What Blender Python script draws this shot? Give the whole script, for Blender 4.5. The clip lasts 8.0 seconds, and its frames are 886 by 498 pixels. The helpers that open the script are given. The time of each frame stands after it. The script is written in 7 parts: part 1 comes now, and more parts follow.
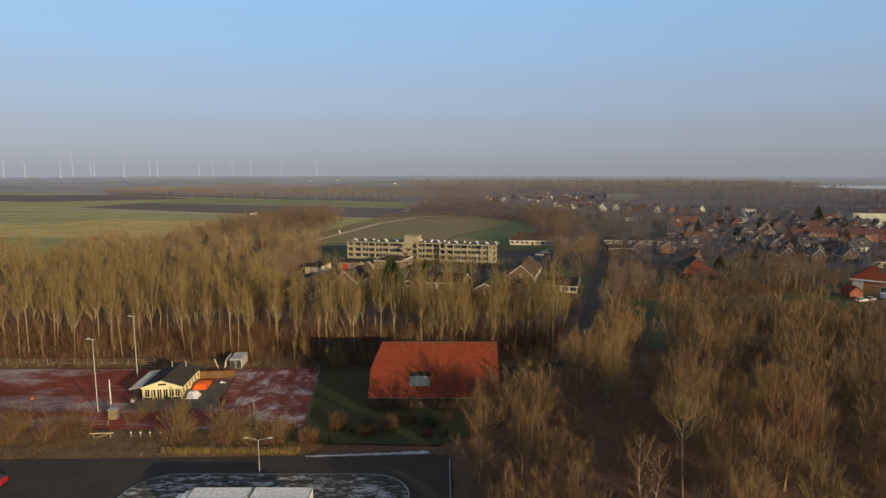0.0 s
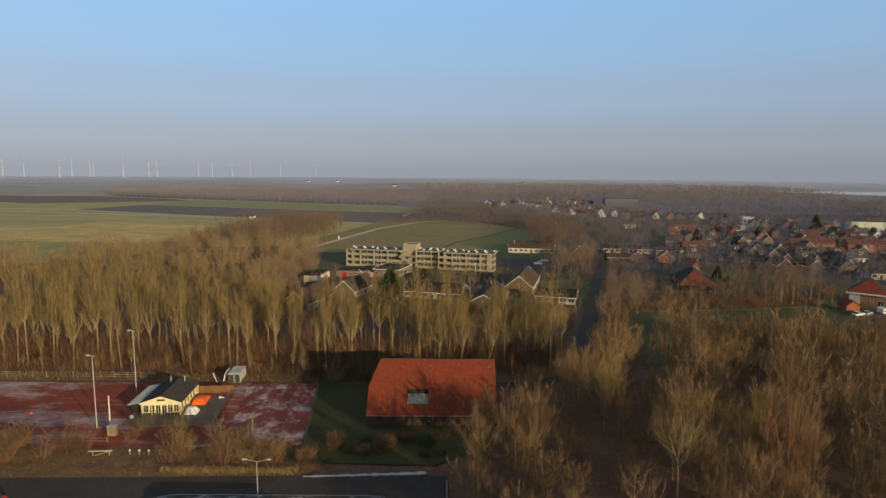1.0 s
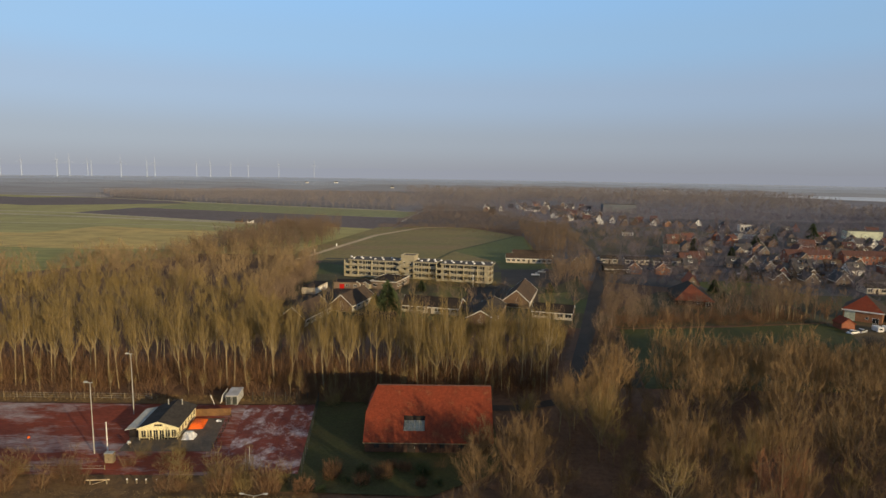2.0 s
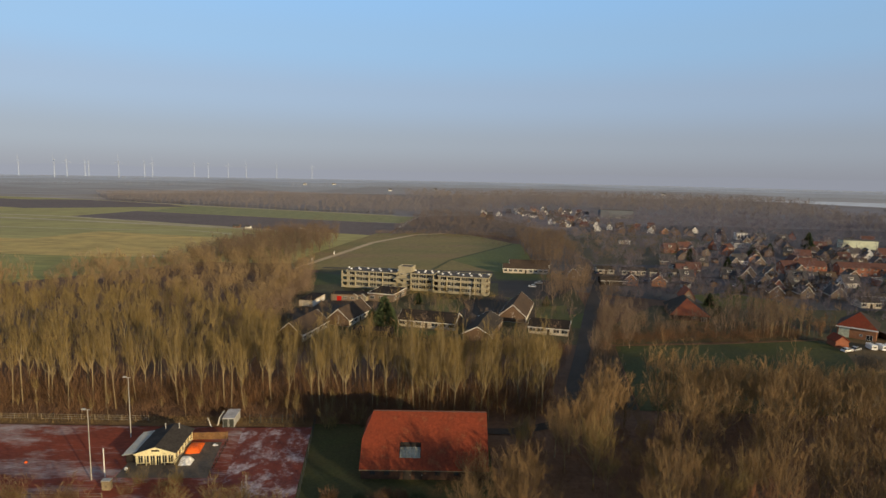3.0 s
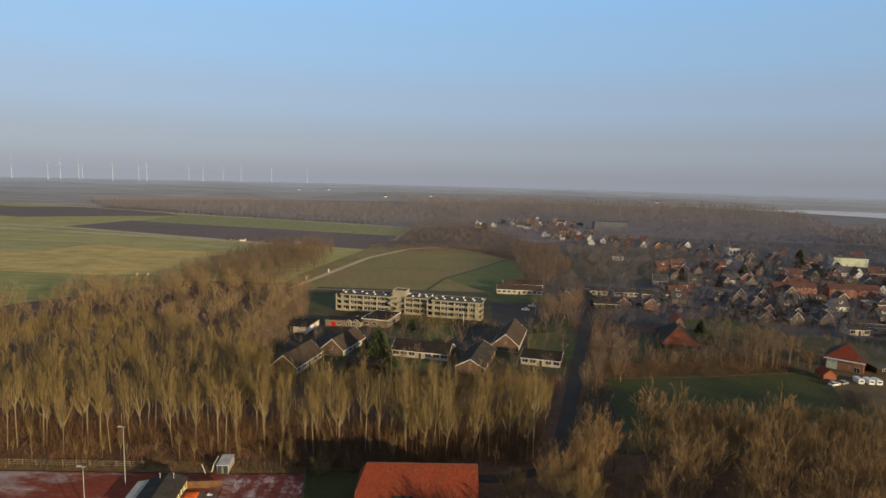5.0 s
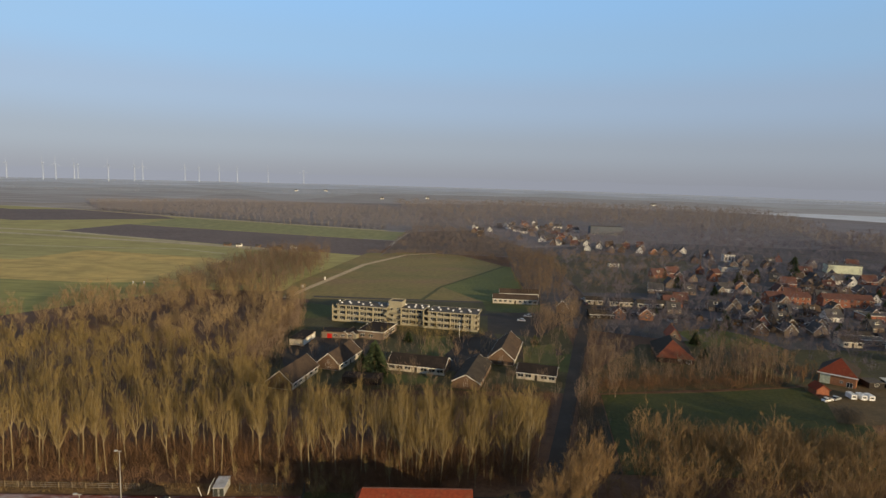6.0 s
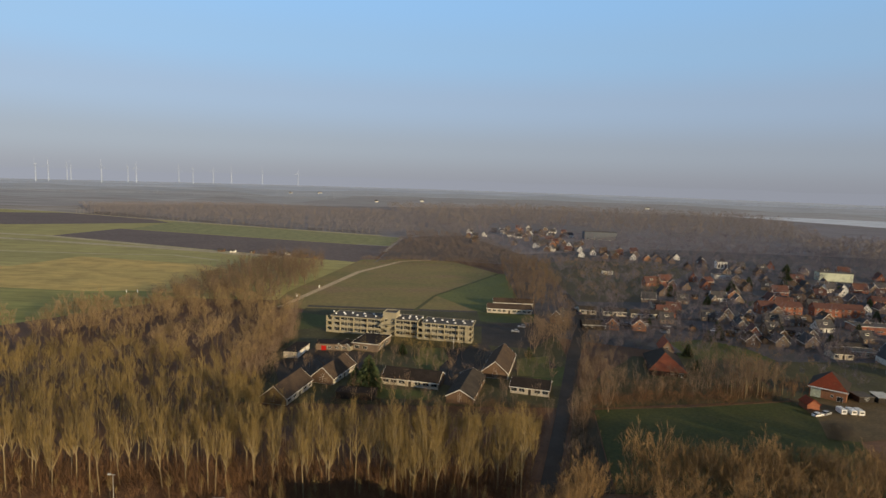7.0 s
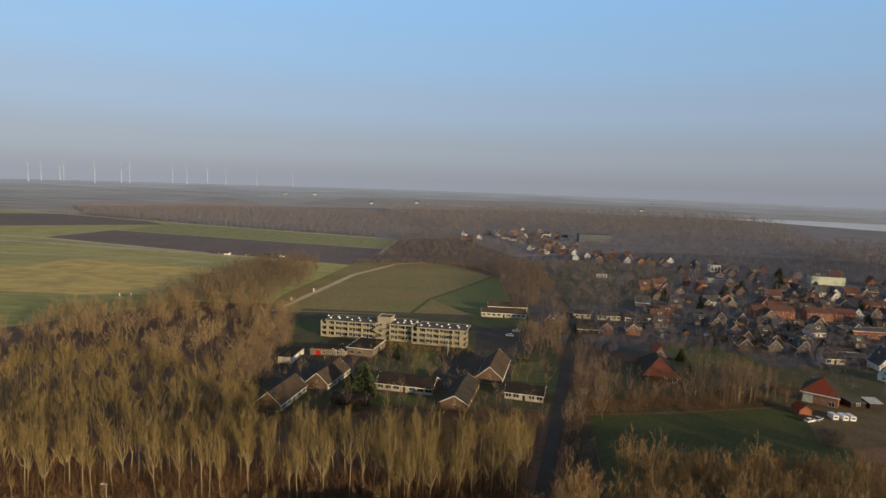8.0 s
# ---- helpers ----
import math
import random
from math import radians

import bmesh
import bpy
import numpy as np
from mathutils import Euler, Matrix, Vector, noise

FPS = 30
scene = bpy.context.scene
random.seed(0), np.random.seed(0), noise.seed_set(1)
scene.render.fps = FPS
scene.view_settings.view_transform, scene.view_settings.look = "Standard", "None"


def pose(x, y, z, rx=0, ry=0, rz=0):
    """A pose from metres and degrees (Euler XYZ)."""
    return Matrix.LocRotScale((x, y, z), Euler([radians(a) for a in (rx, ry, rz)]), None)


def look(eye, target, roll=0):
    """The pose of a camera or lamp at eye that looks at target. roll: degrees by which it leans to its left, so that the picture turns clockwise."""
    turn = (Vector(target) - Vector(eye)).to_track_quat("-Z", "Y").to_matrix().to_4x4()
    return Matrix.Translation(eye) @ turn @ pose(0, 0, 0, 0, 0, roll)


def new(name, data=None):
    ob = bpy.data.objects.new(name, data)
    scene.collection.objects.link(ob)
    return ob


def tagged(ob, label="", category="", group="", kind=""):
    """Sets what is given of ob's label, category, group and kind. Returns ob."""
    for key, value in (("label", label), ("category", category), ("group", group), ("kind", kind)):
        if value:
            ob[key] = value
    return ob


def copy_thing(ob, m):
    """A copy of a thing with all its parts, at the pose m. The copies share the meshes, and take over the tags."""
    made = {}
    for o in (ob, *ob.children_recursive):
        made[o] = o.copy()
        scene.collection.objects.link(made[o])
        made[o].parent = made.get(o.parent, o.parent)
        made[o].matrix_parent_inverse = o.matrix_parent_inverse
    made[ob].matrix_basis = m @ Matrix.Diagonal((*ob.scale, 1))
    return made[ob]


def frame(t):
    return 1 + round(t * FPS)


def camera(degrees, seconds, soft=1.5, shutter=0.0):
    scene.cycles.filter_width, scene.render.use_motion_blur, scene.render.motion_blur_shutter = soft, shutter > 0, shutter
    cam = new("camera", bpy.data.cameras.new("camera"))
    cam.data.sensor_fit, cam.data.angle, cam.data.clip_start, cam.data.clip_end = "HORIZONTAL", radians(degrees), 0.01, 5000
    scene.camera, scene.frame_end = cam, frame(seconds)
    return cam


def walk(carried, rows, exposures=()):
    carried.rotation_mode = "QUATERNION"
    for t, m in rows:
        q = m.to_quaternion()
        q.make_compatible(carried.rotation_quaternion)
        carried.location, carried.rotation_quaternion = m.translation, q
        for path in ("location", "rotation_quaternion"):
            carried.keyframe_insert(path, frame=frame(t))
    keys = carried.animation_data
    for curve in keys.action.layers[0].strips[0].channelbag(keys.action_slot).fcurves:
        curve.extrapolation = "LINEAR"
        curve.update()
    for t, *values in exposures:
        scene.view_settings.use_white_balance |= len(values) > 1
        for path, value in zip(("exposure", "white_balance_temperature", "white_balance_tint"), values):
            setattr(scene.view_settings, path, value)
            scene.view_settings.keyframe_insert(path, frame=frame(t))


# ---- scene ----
cam = camera(73.7, 8.0, soft=1.5)
METRES, EYE, TILT, LEAN, TURN = 37.0, 44.5, -7.6, 0.0, 0.0
ROWS = [
    (0.0, 0.0, 0.0, 0.0, 0.0, 0.0, 0.0),
    (0.5, 0.0003, -0.0051, 0.0267, -0.03, 0.08, -0.19),
    (1.0, 0.0001, -0.018, 0.0868, -0.11, 0.18, -0.42),
    (1.5, 0.0006, -0.0262, 0.1569, -0.2, 0.23, -0.6),
    (3.0, 0.0045, -0.0605, 0.3696, -0.54, 0.38, -1.06),
    (3.5, 0.0085, -0.076, 0.4397, -0.67, 0.51, -1.08),
    (4.0, 0.0085, -0.0903, 0.5116, -0.81, 0.65, -1.17),
    (4.5, 0.0087, -0.1027, 0.5831, -0.92, 0.69, -1.26),
    (6.0, 0.0105, -0.1385, 0.802, -1.37, 0.76, -1.46),
    (6.5, 0.0093, -0.1494, 0.8712, -1.6, 0.82, -1.53),
    (7.0, 0.0097, -0.1614, 0.9351, -1.9, 0.93, -1.57),
    (7.5, 0.0087, -0.1682, 0.9731, -2.22, 1.04, -1.64),
    (8.0, 0.0079, -0.1709, 0.9844, -2.41, 1.04, -1.67),
]
walk(cam, [(t, pose(0, 0, EYE, TILT, LEAN, TURN) @ pose(METRES * x, METRES * y, METRES * z, 90 + pitch, roll, yaw)) for t, x, y, z, yaw, pitch, roll in ROWS],
     exposures=[(0.0, 0.1), (7.5, 0.1), (8.0, 0.06)])

# ---- world and sun ----
SUN_AZ, SUN_EL = 138.0, 10.5      # compass-like bearing of the sun from +y towards +x, and its height
world = bpy.data.worlds.new("winter_sky")
scene.world = world
world.use_nodes = True
wn = world.node_tree
wn.nodes.clear()
w_out = wn.nodes.new("ShaderNodeOutputWorld")
w_bg = wn.nodes.new("ShaderNodeBackground")
w_sky = wn.nodes.new("ShaderNodeTexSky")
w_sky.sky_type = 'NISHITA'
w_sky.sun_disc = False
w_sky.sun_elevation = radians(SUN_EL)
w_sky.sun_rotation = radians(SUN_AZ)
w_sky.altitude = 0
w_sky.air_density, w_sky.dust_density, w_sky.ozone_density = 1.0, 0.6, 3.0
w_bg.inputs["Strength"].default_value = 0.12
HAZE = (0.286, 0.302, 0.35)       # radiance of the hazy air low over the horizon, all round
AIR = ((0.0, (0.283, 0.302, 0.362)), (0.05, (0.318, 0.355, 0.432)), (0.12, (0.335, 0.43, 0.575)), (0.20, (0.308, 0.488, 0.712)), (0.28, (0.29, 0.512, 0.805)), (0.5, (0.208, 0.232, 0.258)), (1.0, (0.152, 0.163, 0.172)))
w_co = wn.nodes.new("ShaderNodeTexCoord")
w_sep = wn.nodes.new("ShaderNodeSeparateXYZ")
w_ramp = wn.nodes.new("ShaderNodeValToRGB")
w_ramp.color_ramp.interpolation = 'EASE'
while len(w_ramp.color_ramp.elements) < len(AIR):
    w_ramp.color_ramp.elements.new(0.5)
for e, (at, c) in zip(w_ramp.color_ramp.elements, AIR):
    e.position, e.color = at, (*c, 1)
w_gain = wn.nodes.new("ShaderNodeVectorMath")
w_gain.operation = 'SCALE'
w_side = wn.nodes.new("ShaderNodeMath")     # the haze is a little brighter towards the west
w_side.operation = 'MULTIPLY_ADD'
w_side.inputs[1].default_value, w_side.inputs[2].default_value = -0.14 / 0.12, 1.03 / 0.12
w_mix = wn.nodes.new("ShaderNodeMix")       # the clear sky seen through thin winter haze
w_mix.data_type = 'RGBA'
w_mix.inputs[0].default_value = 0.12
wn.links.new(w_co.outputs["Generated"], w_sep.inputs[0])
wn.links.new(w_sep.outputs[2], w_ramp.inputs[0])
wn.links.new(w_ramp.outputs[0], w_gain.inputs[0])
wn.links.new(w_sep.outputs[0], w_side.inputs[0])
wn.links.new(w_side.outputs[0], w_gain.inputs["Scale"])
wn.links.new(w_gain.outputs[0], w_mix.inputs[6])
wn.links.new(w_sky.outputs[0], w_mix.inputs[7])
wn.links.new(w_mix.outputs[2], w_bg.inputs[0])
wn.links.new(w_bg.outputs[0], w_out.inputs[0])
sun = new("sun", bpy.data.lights.new("sun", 'SUN'))
sun.data.energy = 4.6
sun.data.angle = radians(0.6)
sun.data.color = (1.0, 0.75, 0.42)
az, el = radians(SUN_AZ), radians(SUN_EL)
sun.matrix_world = look((200 * math.sin(az) * math.cos(el), 200 * math.cos(az) * math.cos(el), 200 * math.sin(el)), (0, 0, 0))

# ---- materials ----
def material(name, base, other=None, scale=1.0, rough=0.85, grain=8.0, bump=0.3, metal=0.0, third=None, third_scale=0.2, third_at=0.58, third_soft=0.08,
             island=0.0, spec=0.3, stretch=(1, 1, 1), bump_dist=0.05):
    """Two tones mixed by large noise, fine grain on top, an optional third tone in patches, fine relief."""
    m = bpy.data.materials.new(name)
    m.use_nodes = True
    nt = m.node_tree
    N, L = nt.nodes, nt.links
    b = N["Principled BSDF"]
    b.inputs["Roughness"].default_value = rough
    b.inputs["Metallic"].default_value = metal
    b.inputs["Specular IOR Level"].default_value = spec
    other = other or tuple(c * 0.7 for c in base)
    co = N.new("ShaderNodeNewGeometry")
    mp = N.new("ShaderNodeMapping")
    mp.inputs["Scale"].default_value = stretch
    L.new(co.outputs["Position"], mp.inputs["Vector"])

    def tex(s, detail, rough_=0.65):
        n = N.new("ShaderNodeTexNoise")
        n.inputs["Scale"].default_value = s
        n.inputs["Detail"].default_value = detail
        n.inputs["Roughness"].default_value = rough_
        L.new(mp.outputs[0], n.inputs["Vector"])
        return n

    def mix(fac, a, c, kind='MIX'):
        x = N.new("ShaderNodeMix")
        x.data_type, x.blend_type = 'RGBA', kind
        for sock, val in ((x.inputs[0], fac), (x.inputs[6], a), (x.inputs[7], c)):
            if hasattr(val, "is_linked"):
                L.new(val, sock)
            elif isinstance(val, (int, float)):
                sock.default_value = val
            else:
                sock.default_value = (*val, 1)
        return x.outputs[2]

    def ramp(sock, lo, hi):
        r = N.new("ShaderNodeMapRange")
        r.inputs["From Min"].default_value, r.inputs["From Max"].default_value = lo, hi
        L.new(sock, r.inputs["Value"])
        return r.outputs[0]

    big = tex(scale, 5)
    fine = tex(grain, 3)
    col = mix(ramp(big.outputs[0], 0.36, 0.64), base, other)
    if third:
        col = mix(ramp(tex(third_scale, 8, 0.78).outputs[0], third_at, third_at + third_soft), col, third)
    g = N.new("ShaderNodeMapRange")
    g.inputs["From Min"].default_value, g.inputs["From Max"].default_value = 0.3, 0.7
    g.inputs["To Min"].default_value, g.inputs["To Max"].default_value = 0.72, 1.25
    L.new(fine.outputs[0], g.inputs["Value"])
    col = mix(1.0, col, g.outputs[0], 'MULTIPLY')
    if island:
        gi = N.new("ShaderNodeMapRange")
        gi.inputs["To Min"].default_value, gi.inputs["To Max"].default_value = 1 - island, 1 + island
        L.new(co.outputs["Random Per Island"], gi.inputs["Value"])
        col = mix(1.0, col, gi.outputs[0], 'MULTIPLY')
    L.new(col, b.inputs["Base Color"])
    if bump:
        bp = N.new("ShaderNodeBump")
        bp.inputs["Strength"].default_value = bump
        bp.inputs["Distance"].default_value = bump_dist
        L.new(fine.outputs[0], bp.inputs["Height"])
        L.new(bp.outputs[0], b.inputs["Normal"])
    return m


M = {}
M["ground"] = material("leaf_litter", (0.165, 0.092, 0.056), (0.112, 0.066, 0.044), 0.06, grain=0.9, bump=0.6, bump_dist=0.2)
# Farmland colour paled for distance haze.
M["farland"] = material("rimy_farmland", (0.34, 0.305, 0.275), (0.28, 0.25, 0.225), 0.004, grain=0.02, bump=0, stretch=(0.5, 1.6, 1))
M["asphalt"] = material("asphalt", (0.042, 0.034, 0.029), (0.058, 0.047, 0.040), 0.15, rough=0.8, grain=3, bump=0.2)
M["pave"] = material("old_paving", (0.10, 0.085, 0.07), (0.06, 0.05, 0.045), 0.4, grain=4)
M["terrace"] = material("terrace_paving", (0.17, 0.135, 0.105), (0.125, 0.10, 0.08), 0.3, grain=3)
M["verge"] = material("dry_verge_grass", (0.195, 0.118, 0.052), (0.105, 0.064, 0.032), 0.35, grain=2.5, bump=0.8, bump_dist=0.2)
# Low green that already holds the shade round the barn.
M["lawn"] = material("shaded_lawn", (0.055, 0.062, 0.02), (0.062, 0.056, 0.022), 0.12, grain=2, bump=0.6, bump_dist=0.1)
M["frost"] = material("frosted_grass", (0.075, 0.07, 0.062), (0.05, 0.045, 0.038), 0.5, grain=3, third=(0.50, 0.50, 0.52), third_scale=1.1, third_at=0.5, third_soft=0.1, stretch=(0.4, 1.0, 1), bump=0.6, bump_dist=0.1)
M["frostline"] = material("frost_rime", (0.55, 0.56, 0.60), (0.36, 0.36, 0.38), 0.6, grain=3, bump=0.6)
M["court"] = material("red_court", (0.26, 0.055, 0.030), (0.175, 0.042, 0.026), 0.08, grain=1.5, third=(0.41, 0.345, 0.35), third_scale=0.07, third_at=0.49, third_soft=0.16, stretch=(0.55, 1.5, 1), bump=0.2)
M["court_frost"] = material("frosted_red_court", (0.19, 0.045, 0.032), (0.15, 0.048, 0.045), 0.15, grain=1.8, third=(0.50, 0.44, 0.49), third_scale=0.17, third_at=0.49, third_soft=0.15, stretch=(1.2, 1.0, 1), bump=0.3)
M["meadow"] = material("meadow_grass", (0.27, 0.203, 0.08), (0.19, 0.17, 0.06), 0.02, grain=0.5, third=(0.25, 0.168, 0.09), third_scale=0.016, third_at=0.5, third_soft=0.14, stretch=(0.6, 1.4, 1), bump=0.3)
M["allotment"] = material("allotment_grass", (0.105, 0.096, 0.06), (0.08, 0.068, 0.05), 0.03, grain=0.4, third=(0.10, 0.108, 0.05), third_scale=0.025, third_at=0.52, third_soft=0.08, stretch=(0.5, 1.6, 1), bump=0.3)
M["field_green"] = material("winter_wheat", (0.245, 0.25, 0.105), (0.26, 0.255, 0.115), 0.012, grain=0.1, bump=0.1)
M["field_olive"] = material("old_grassland", (0.40, 0.355, 0.135), (0.31, 0.29, 0.11), 0.01, grain=0.08, stretch=(0.4, 1.5, 1), bump=0.1)
M["young_grass"] = material("young_grass", (0.27, 0.255, 0.085), (0.22, 0.235, 0.07), 0.012, grain=0.1, bump=0.1, stretch=(0.4, 1.5, 1))
M["lawn_far"] = material("green_meadow_corner", (0.15, 0.165, 0.052), (0.125, 0.14, 0.045), 0.03, grain=0.5, bump=0.2)
M["field_gold"] = material("bleached_pasture", (0.55, 0.395, 0.132), (0.44, 0.34, 0.115), 0.012, grain=0.07, stretch=(0.7, 1.2, 1), third=(0.22, 0.24, 0.075), third_scale=0.006, third_at=0.60, third_soft=0.18, bump=0.1)
M["plough"] = material("ploughed_clay", (0.165, 0.128, 0.118), (0.135, 0.105, 0.098), 0.02, grain=0.2, bump=0.3)
# Mauve-grey of the haze over the far plough, held in its colour.
M["bare_plain"] = material("hazy_ploughed_plain", (0.215, 0.198, 0.22), (0.19, 0.176, 0.195), 0.006, grain=0.03, bump=0, stretch=(0.3, 2, 1))
M["stubble"] = material("pale_field_edge", (0.50, 0.43, 0.28), (0.40, 0.345, 0.22), 0.03, grain=0.2)
M["sand"] = material("sandy_track", (0.62, 0.48, 0.30), (0.48, 0.37, 0.23), 0.1, grain=0.6)
M["rime_field"] = material("rime_covered_field", (0.66, 0.70, 0.78), (0.58, 0.62, 0.69), 0.006, grain=0.03, bump=0, stretch=(0.3, 2, 1))
# Green darkened to hold the shade of the trees round it.
M["paddock"] = material("shaded_paddock", (0.05, 0.062, 0.015), (0.06, 0.064, 0.018), 0.05, grain=0.8, bump=0.4, bump_dist=0.1)
M["bark_pale"] = material("pale_poplar_bark", (0.30, 0.238, 0.135), (0.205, 0.162, 0.095), 0.8, grain=3)
M["bark_brown"] = material("brown_bark", (0.27, 0.19, 0.10), (0.18, 0.125, 0.065), 0.8, grain=3)
M["bark_ash"] = material("sunlit_ash_bark", (0.36, 0.27, 0.15), (0.25, 0.19, 0.11), 0.8, grain=3)
M["bark_birch"] = material("birch_bark", (0.52, 0.45, 0.34), (0.30, 0.24, 0.17), 0.9, grain=3)
M["twig_olive"] = material("olive_twigs", (0.245, 0.178, 0.07), (0.186, 0.136, 0.054), 0.09, grain=0.7, bump=0, island=0.35)
M["twig_brown"] = material("brown_twigs", (0.28, 0.182, 0.086), (0.212, 0.136, 0.064), 0.07, grain=0.7, bump=0, island=0.35)
M["twig_russet"] = material("russet_beech_twigs", (0.285, 0.135, 0.066), (0.22, 0.105, 0.053), 0.1, grain=0.7, bump=0, island=0.3)
M["twig_red"] = material("russet_scrub_twigs", (0.18, 0.10, 0.052), (0.128, 0.074, 0.04), 0.1, grain=0.7, bump=0, island=0.35)
M["twig_dusk"] = material("dusky_brown_twigs", (0.21, 0.138, 0.066), (0.155, 0.10, 0.05), 0.1, grain=0.7, bump=0, island=0.35)
M["twig_grove"] = material("grey_brown_twigs", (0.225, 0.16, 0.108), (0.175, 0.125, 0.088), 0.05, grain=0.5, bump=0, island=0.35)
M["twig_back"] = material("sunlit_brown_twigs", (0.285, 0.205, 0.112), (0.228, 0.163, 0.09), 0.05, grain=0.5, bump=0, island=0.35)
M["twig_dark"] = material("dark_brown_twigs", (0.165, 0.118, 0.082), (0.128, 0.093, 0.066), 0.05, grain=0.5, bump=0, island=0.35)
# Village and far twigs turned mauve to carry the air's haze.
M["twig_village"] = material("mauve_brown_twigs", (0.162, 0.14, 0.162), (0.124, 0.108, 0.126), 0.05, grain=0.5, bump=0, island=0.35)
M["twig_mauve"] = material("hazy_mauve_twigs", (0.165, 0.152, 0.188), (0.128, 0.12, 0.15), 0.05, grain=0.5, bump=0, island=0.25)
M["twig_copse"] = material("grey_copse_twigs", (0.158, 0.128, 0.118), (0.122, 0.10, 0.093), 0.05, grain=0.5, bump=0, island=0.3)
# Near-black: stands for shade under the tree row; a hedge uses it too.
M["twig_shade"] = material("shade_dark_scrub", (0.06, 0.055, 0.052), (0.045, 0.042, 0.04), 0.05, grain=0.5, bump=0, island=0.3)
# Floor and twigs of the far woods greyed with painted haze.
M["wood_floor"] = material("haze_tinted_wood_floor", (0.22, 0.20, 0.208), (0.19, 0.173, 0.18), 0.01, grain=0.04, bump=0)
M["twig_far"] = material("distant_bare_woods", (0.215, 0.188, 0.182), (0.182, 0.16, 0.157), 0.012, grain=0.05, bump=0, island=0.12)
M["conifer"] = material("conifer_needles", (0.062, 0.085, 0.036), (0.046, 0.064, 0.029), 0.5, grain=3, bump=0, island=0.4)
M["tile_red"] = material("red_pantiles", (0.225, 0.043, 0.018), (0.168, 0.036, 0.016), 0.22, rough=0.75, grain=2.2, bump=0.4, third=(0.22, 0.075, 0.035), third_scale=0.22, third_at=0.56)
M["tile_old"] = material("old_orange_tiles", (0.30, 0.088, 0.044), (0.225, 0.07, 0.037), 0.25, rough=0.85, grain=2.2, bump=0.4)
M["tile_brown"] = material("brown_roof_tiles", (0.095, 0.068, 0.05), (0.07, 0.052, 0.042), 0.3, rough=0.95, grain=2.5, bump=0.4, spec=0.12)
M["tile_dark"] = material("dark_roof_shingles", (0.042, 0.034, 0.031), (0.03, 0.025, 0.024), 0.3, rough=0.95, grain=2.5, bump=0.4, spec=0.1)
M["tile_slate"] = material("grey_brown_shingles", (0.07, 0.06, 0.052), (0.052, 0.045, 0.04), 0.3, rough=0.95, grain=2.5, bump=0.4, spec=0.1)
M["tile_grey"] = material("grey_roof_tiles", (0.072, 0.07, 0.075), (0.05, 0.049, 0.054), 0.3, grain=2.5, bump=0.4)
M["tile_rust"] = material("weathered_red_tiles", (0.12, 0.054, 0.044), (0.088, 0.045, 0.04), 0.3, grain=2.5, bump=0.4)
M["bitumen"] = material("bitumen_roof", (0.085, 0.076, 0.068), (0.11, 0.10, 0.088), 0.2, grain=1.5)
M["brick_red"] = material("red_brick", (0.30, 0.11, 0.06), (0.22, 0.085, 0.05), 0.6, grain=4, bump=0.3)
M["brick_orange"] = material("orange_brick", (0.36, 0.17, 0.085), (0.28, 0.13, 0.07), 0.6, grain=4, bump=0.3)
M["brick_tan"] = material("tan_brick", (0.215, 0.16, 0.12), (0.165, 0.125, 0.096), 0.5, grain=4, bump=0.3)
M["cream"] = material("cream_concrete", (0.385, 0.345, 0.245), (0.31, 0.28, 0.20), 0.25, grain=2, bump=0.15)
M["yellow"] = material("cream_yellow_boards", (0.80, 0.73, 0.45), (0.70, 0.63, 0.39), 0.6, grain=4, bump=0.1)
M["white"] = material("white_paint", (0.80, 0.79, 0.75), (0.68, 0.67, 0.63), 0.8, rough=0.5, grain=4, bump=0.05)
M["white_gel"] = material("white_coachwork", (0.80, 0.80, 0.80), (0.72, 0.72, 0.71), 0.5, rough=0.35, grain=2, bump=0.03)
M["grey_sheet"] = material("pale_corrugated_sheet", (0.46, 0.47, 0.46), (0.36, 0.37, 0.37), 0.5, rough=0.5, grain=3, bump=0.2)
M["pale_brick"] = material("whitewashed_brick", (0.52, 0.47, 0.38), (0.43, 0.385, 0.31), 0.5, grain=4, bump=0.2)
M["roof_felt"] = material("dark_roof_felt", (0.078, 0.07, 0.064), (0.056, 0.051, 0.048), 0.3, rough=0.95, grain=2.5, bump=0.3, spec=0.1)
M["milky"] = material("milky_roof_glazing", (0.30, 0.31, 0.28), (0.22, 0.235, 0.21), 0.6, rough=0.6, grain=2, bump=0.05, spec=0.25)
M["dark"] = material("dark_boards", (0.035, 0.028, 0.024), (0.022, 0.018, 0.016), 0.8, grain=4)
M["fence_wood"] = material("brown_fence_boards", (0.22, 0.12, 0.05), (0.15, 0.085, 0.04), 0.8, grain=4)
M["post_wood"] = material("weathered_posts", (0.27, 0.22, 0.14), (0.18, 0.14, 0.09), 1, grain=5)
M["steel"] = material("galvanised_steel", (0.50, 0.50, 0.47), (0.40, 0.40, 0.38), 1.0, rough=0.5, grain=4, bump=0.05, metal=0.4)
M["darksteel"] = material("dark_coated_steel", (0.05, 0.055, 0.05), (0.035, 0.04, 0.036), 1.0, rough=0.6, grain=4, bump=0.05)
M["glass"] = material("dark_window_glass", (0.025, 0.028, 0.032), (0.04, 0.045, 0.05), 0.7, rough=0.08, grain=1, bump=0, spec=0.6)
M["orange"] = material("orange_tarpaulin", (0.85, 0.16, 0.02), (0.75, 0.12, 0.02), 0.8, rough=0.45, grain=3, bump=0.2)
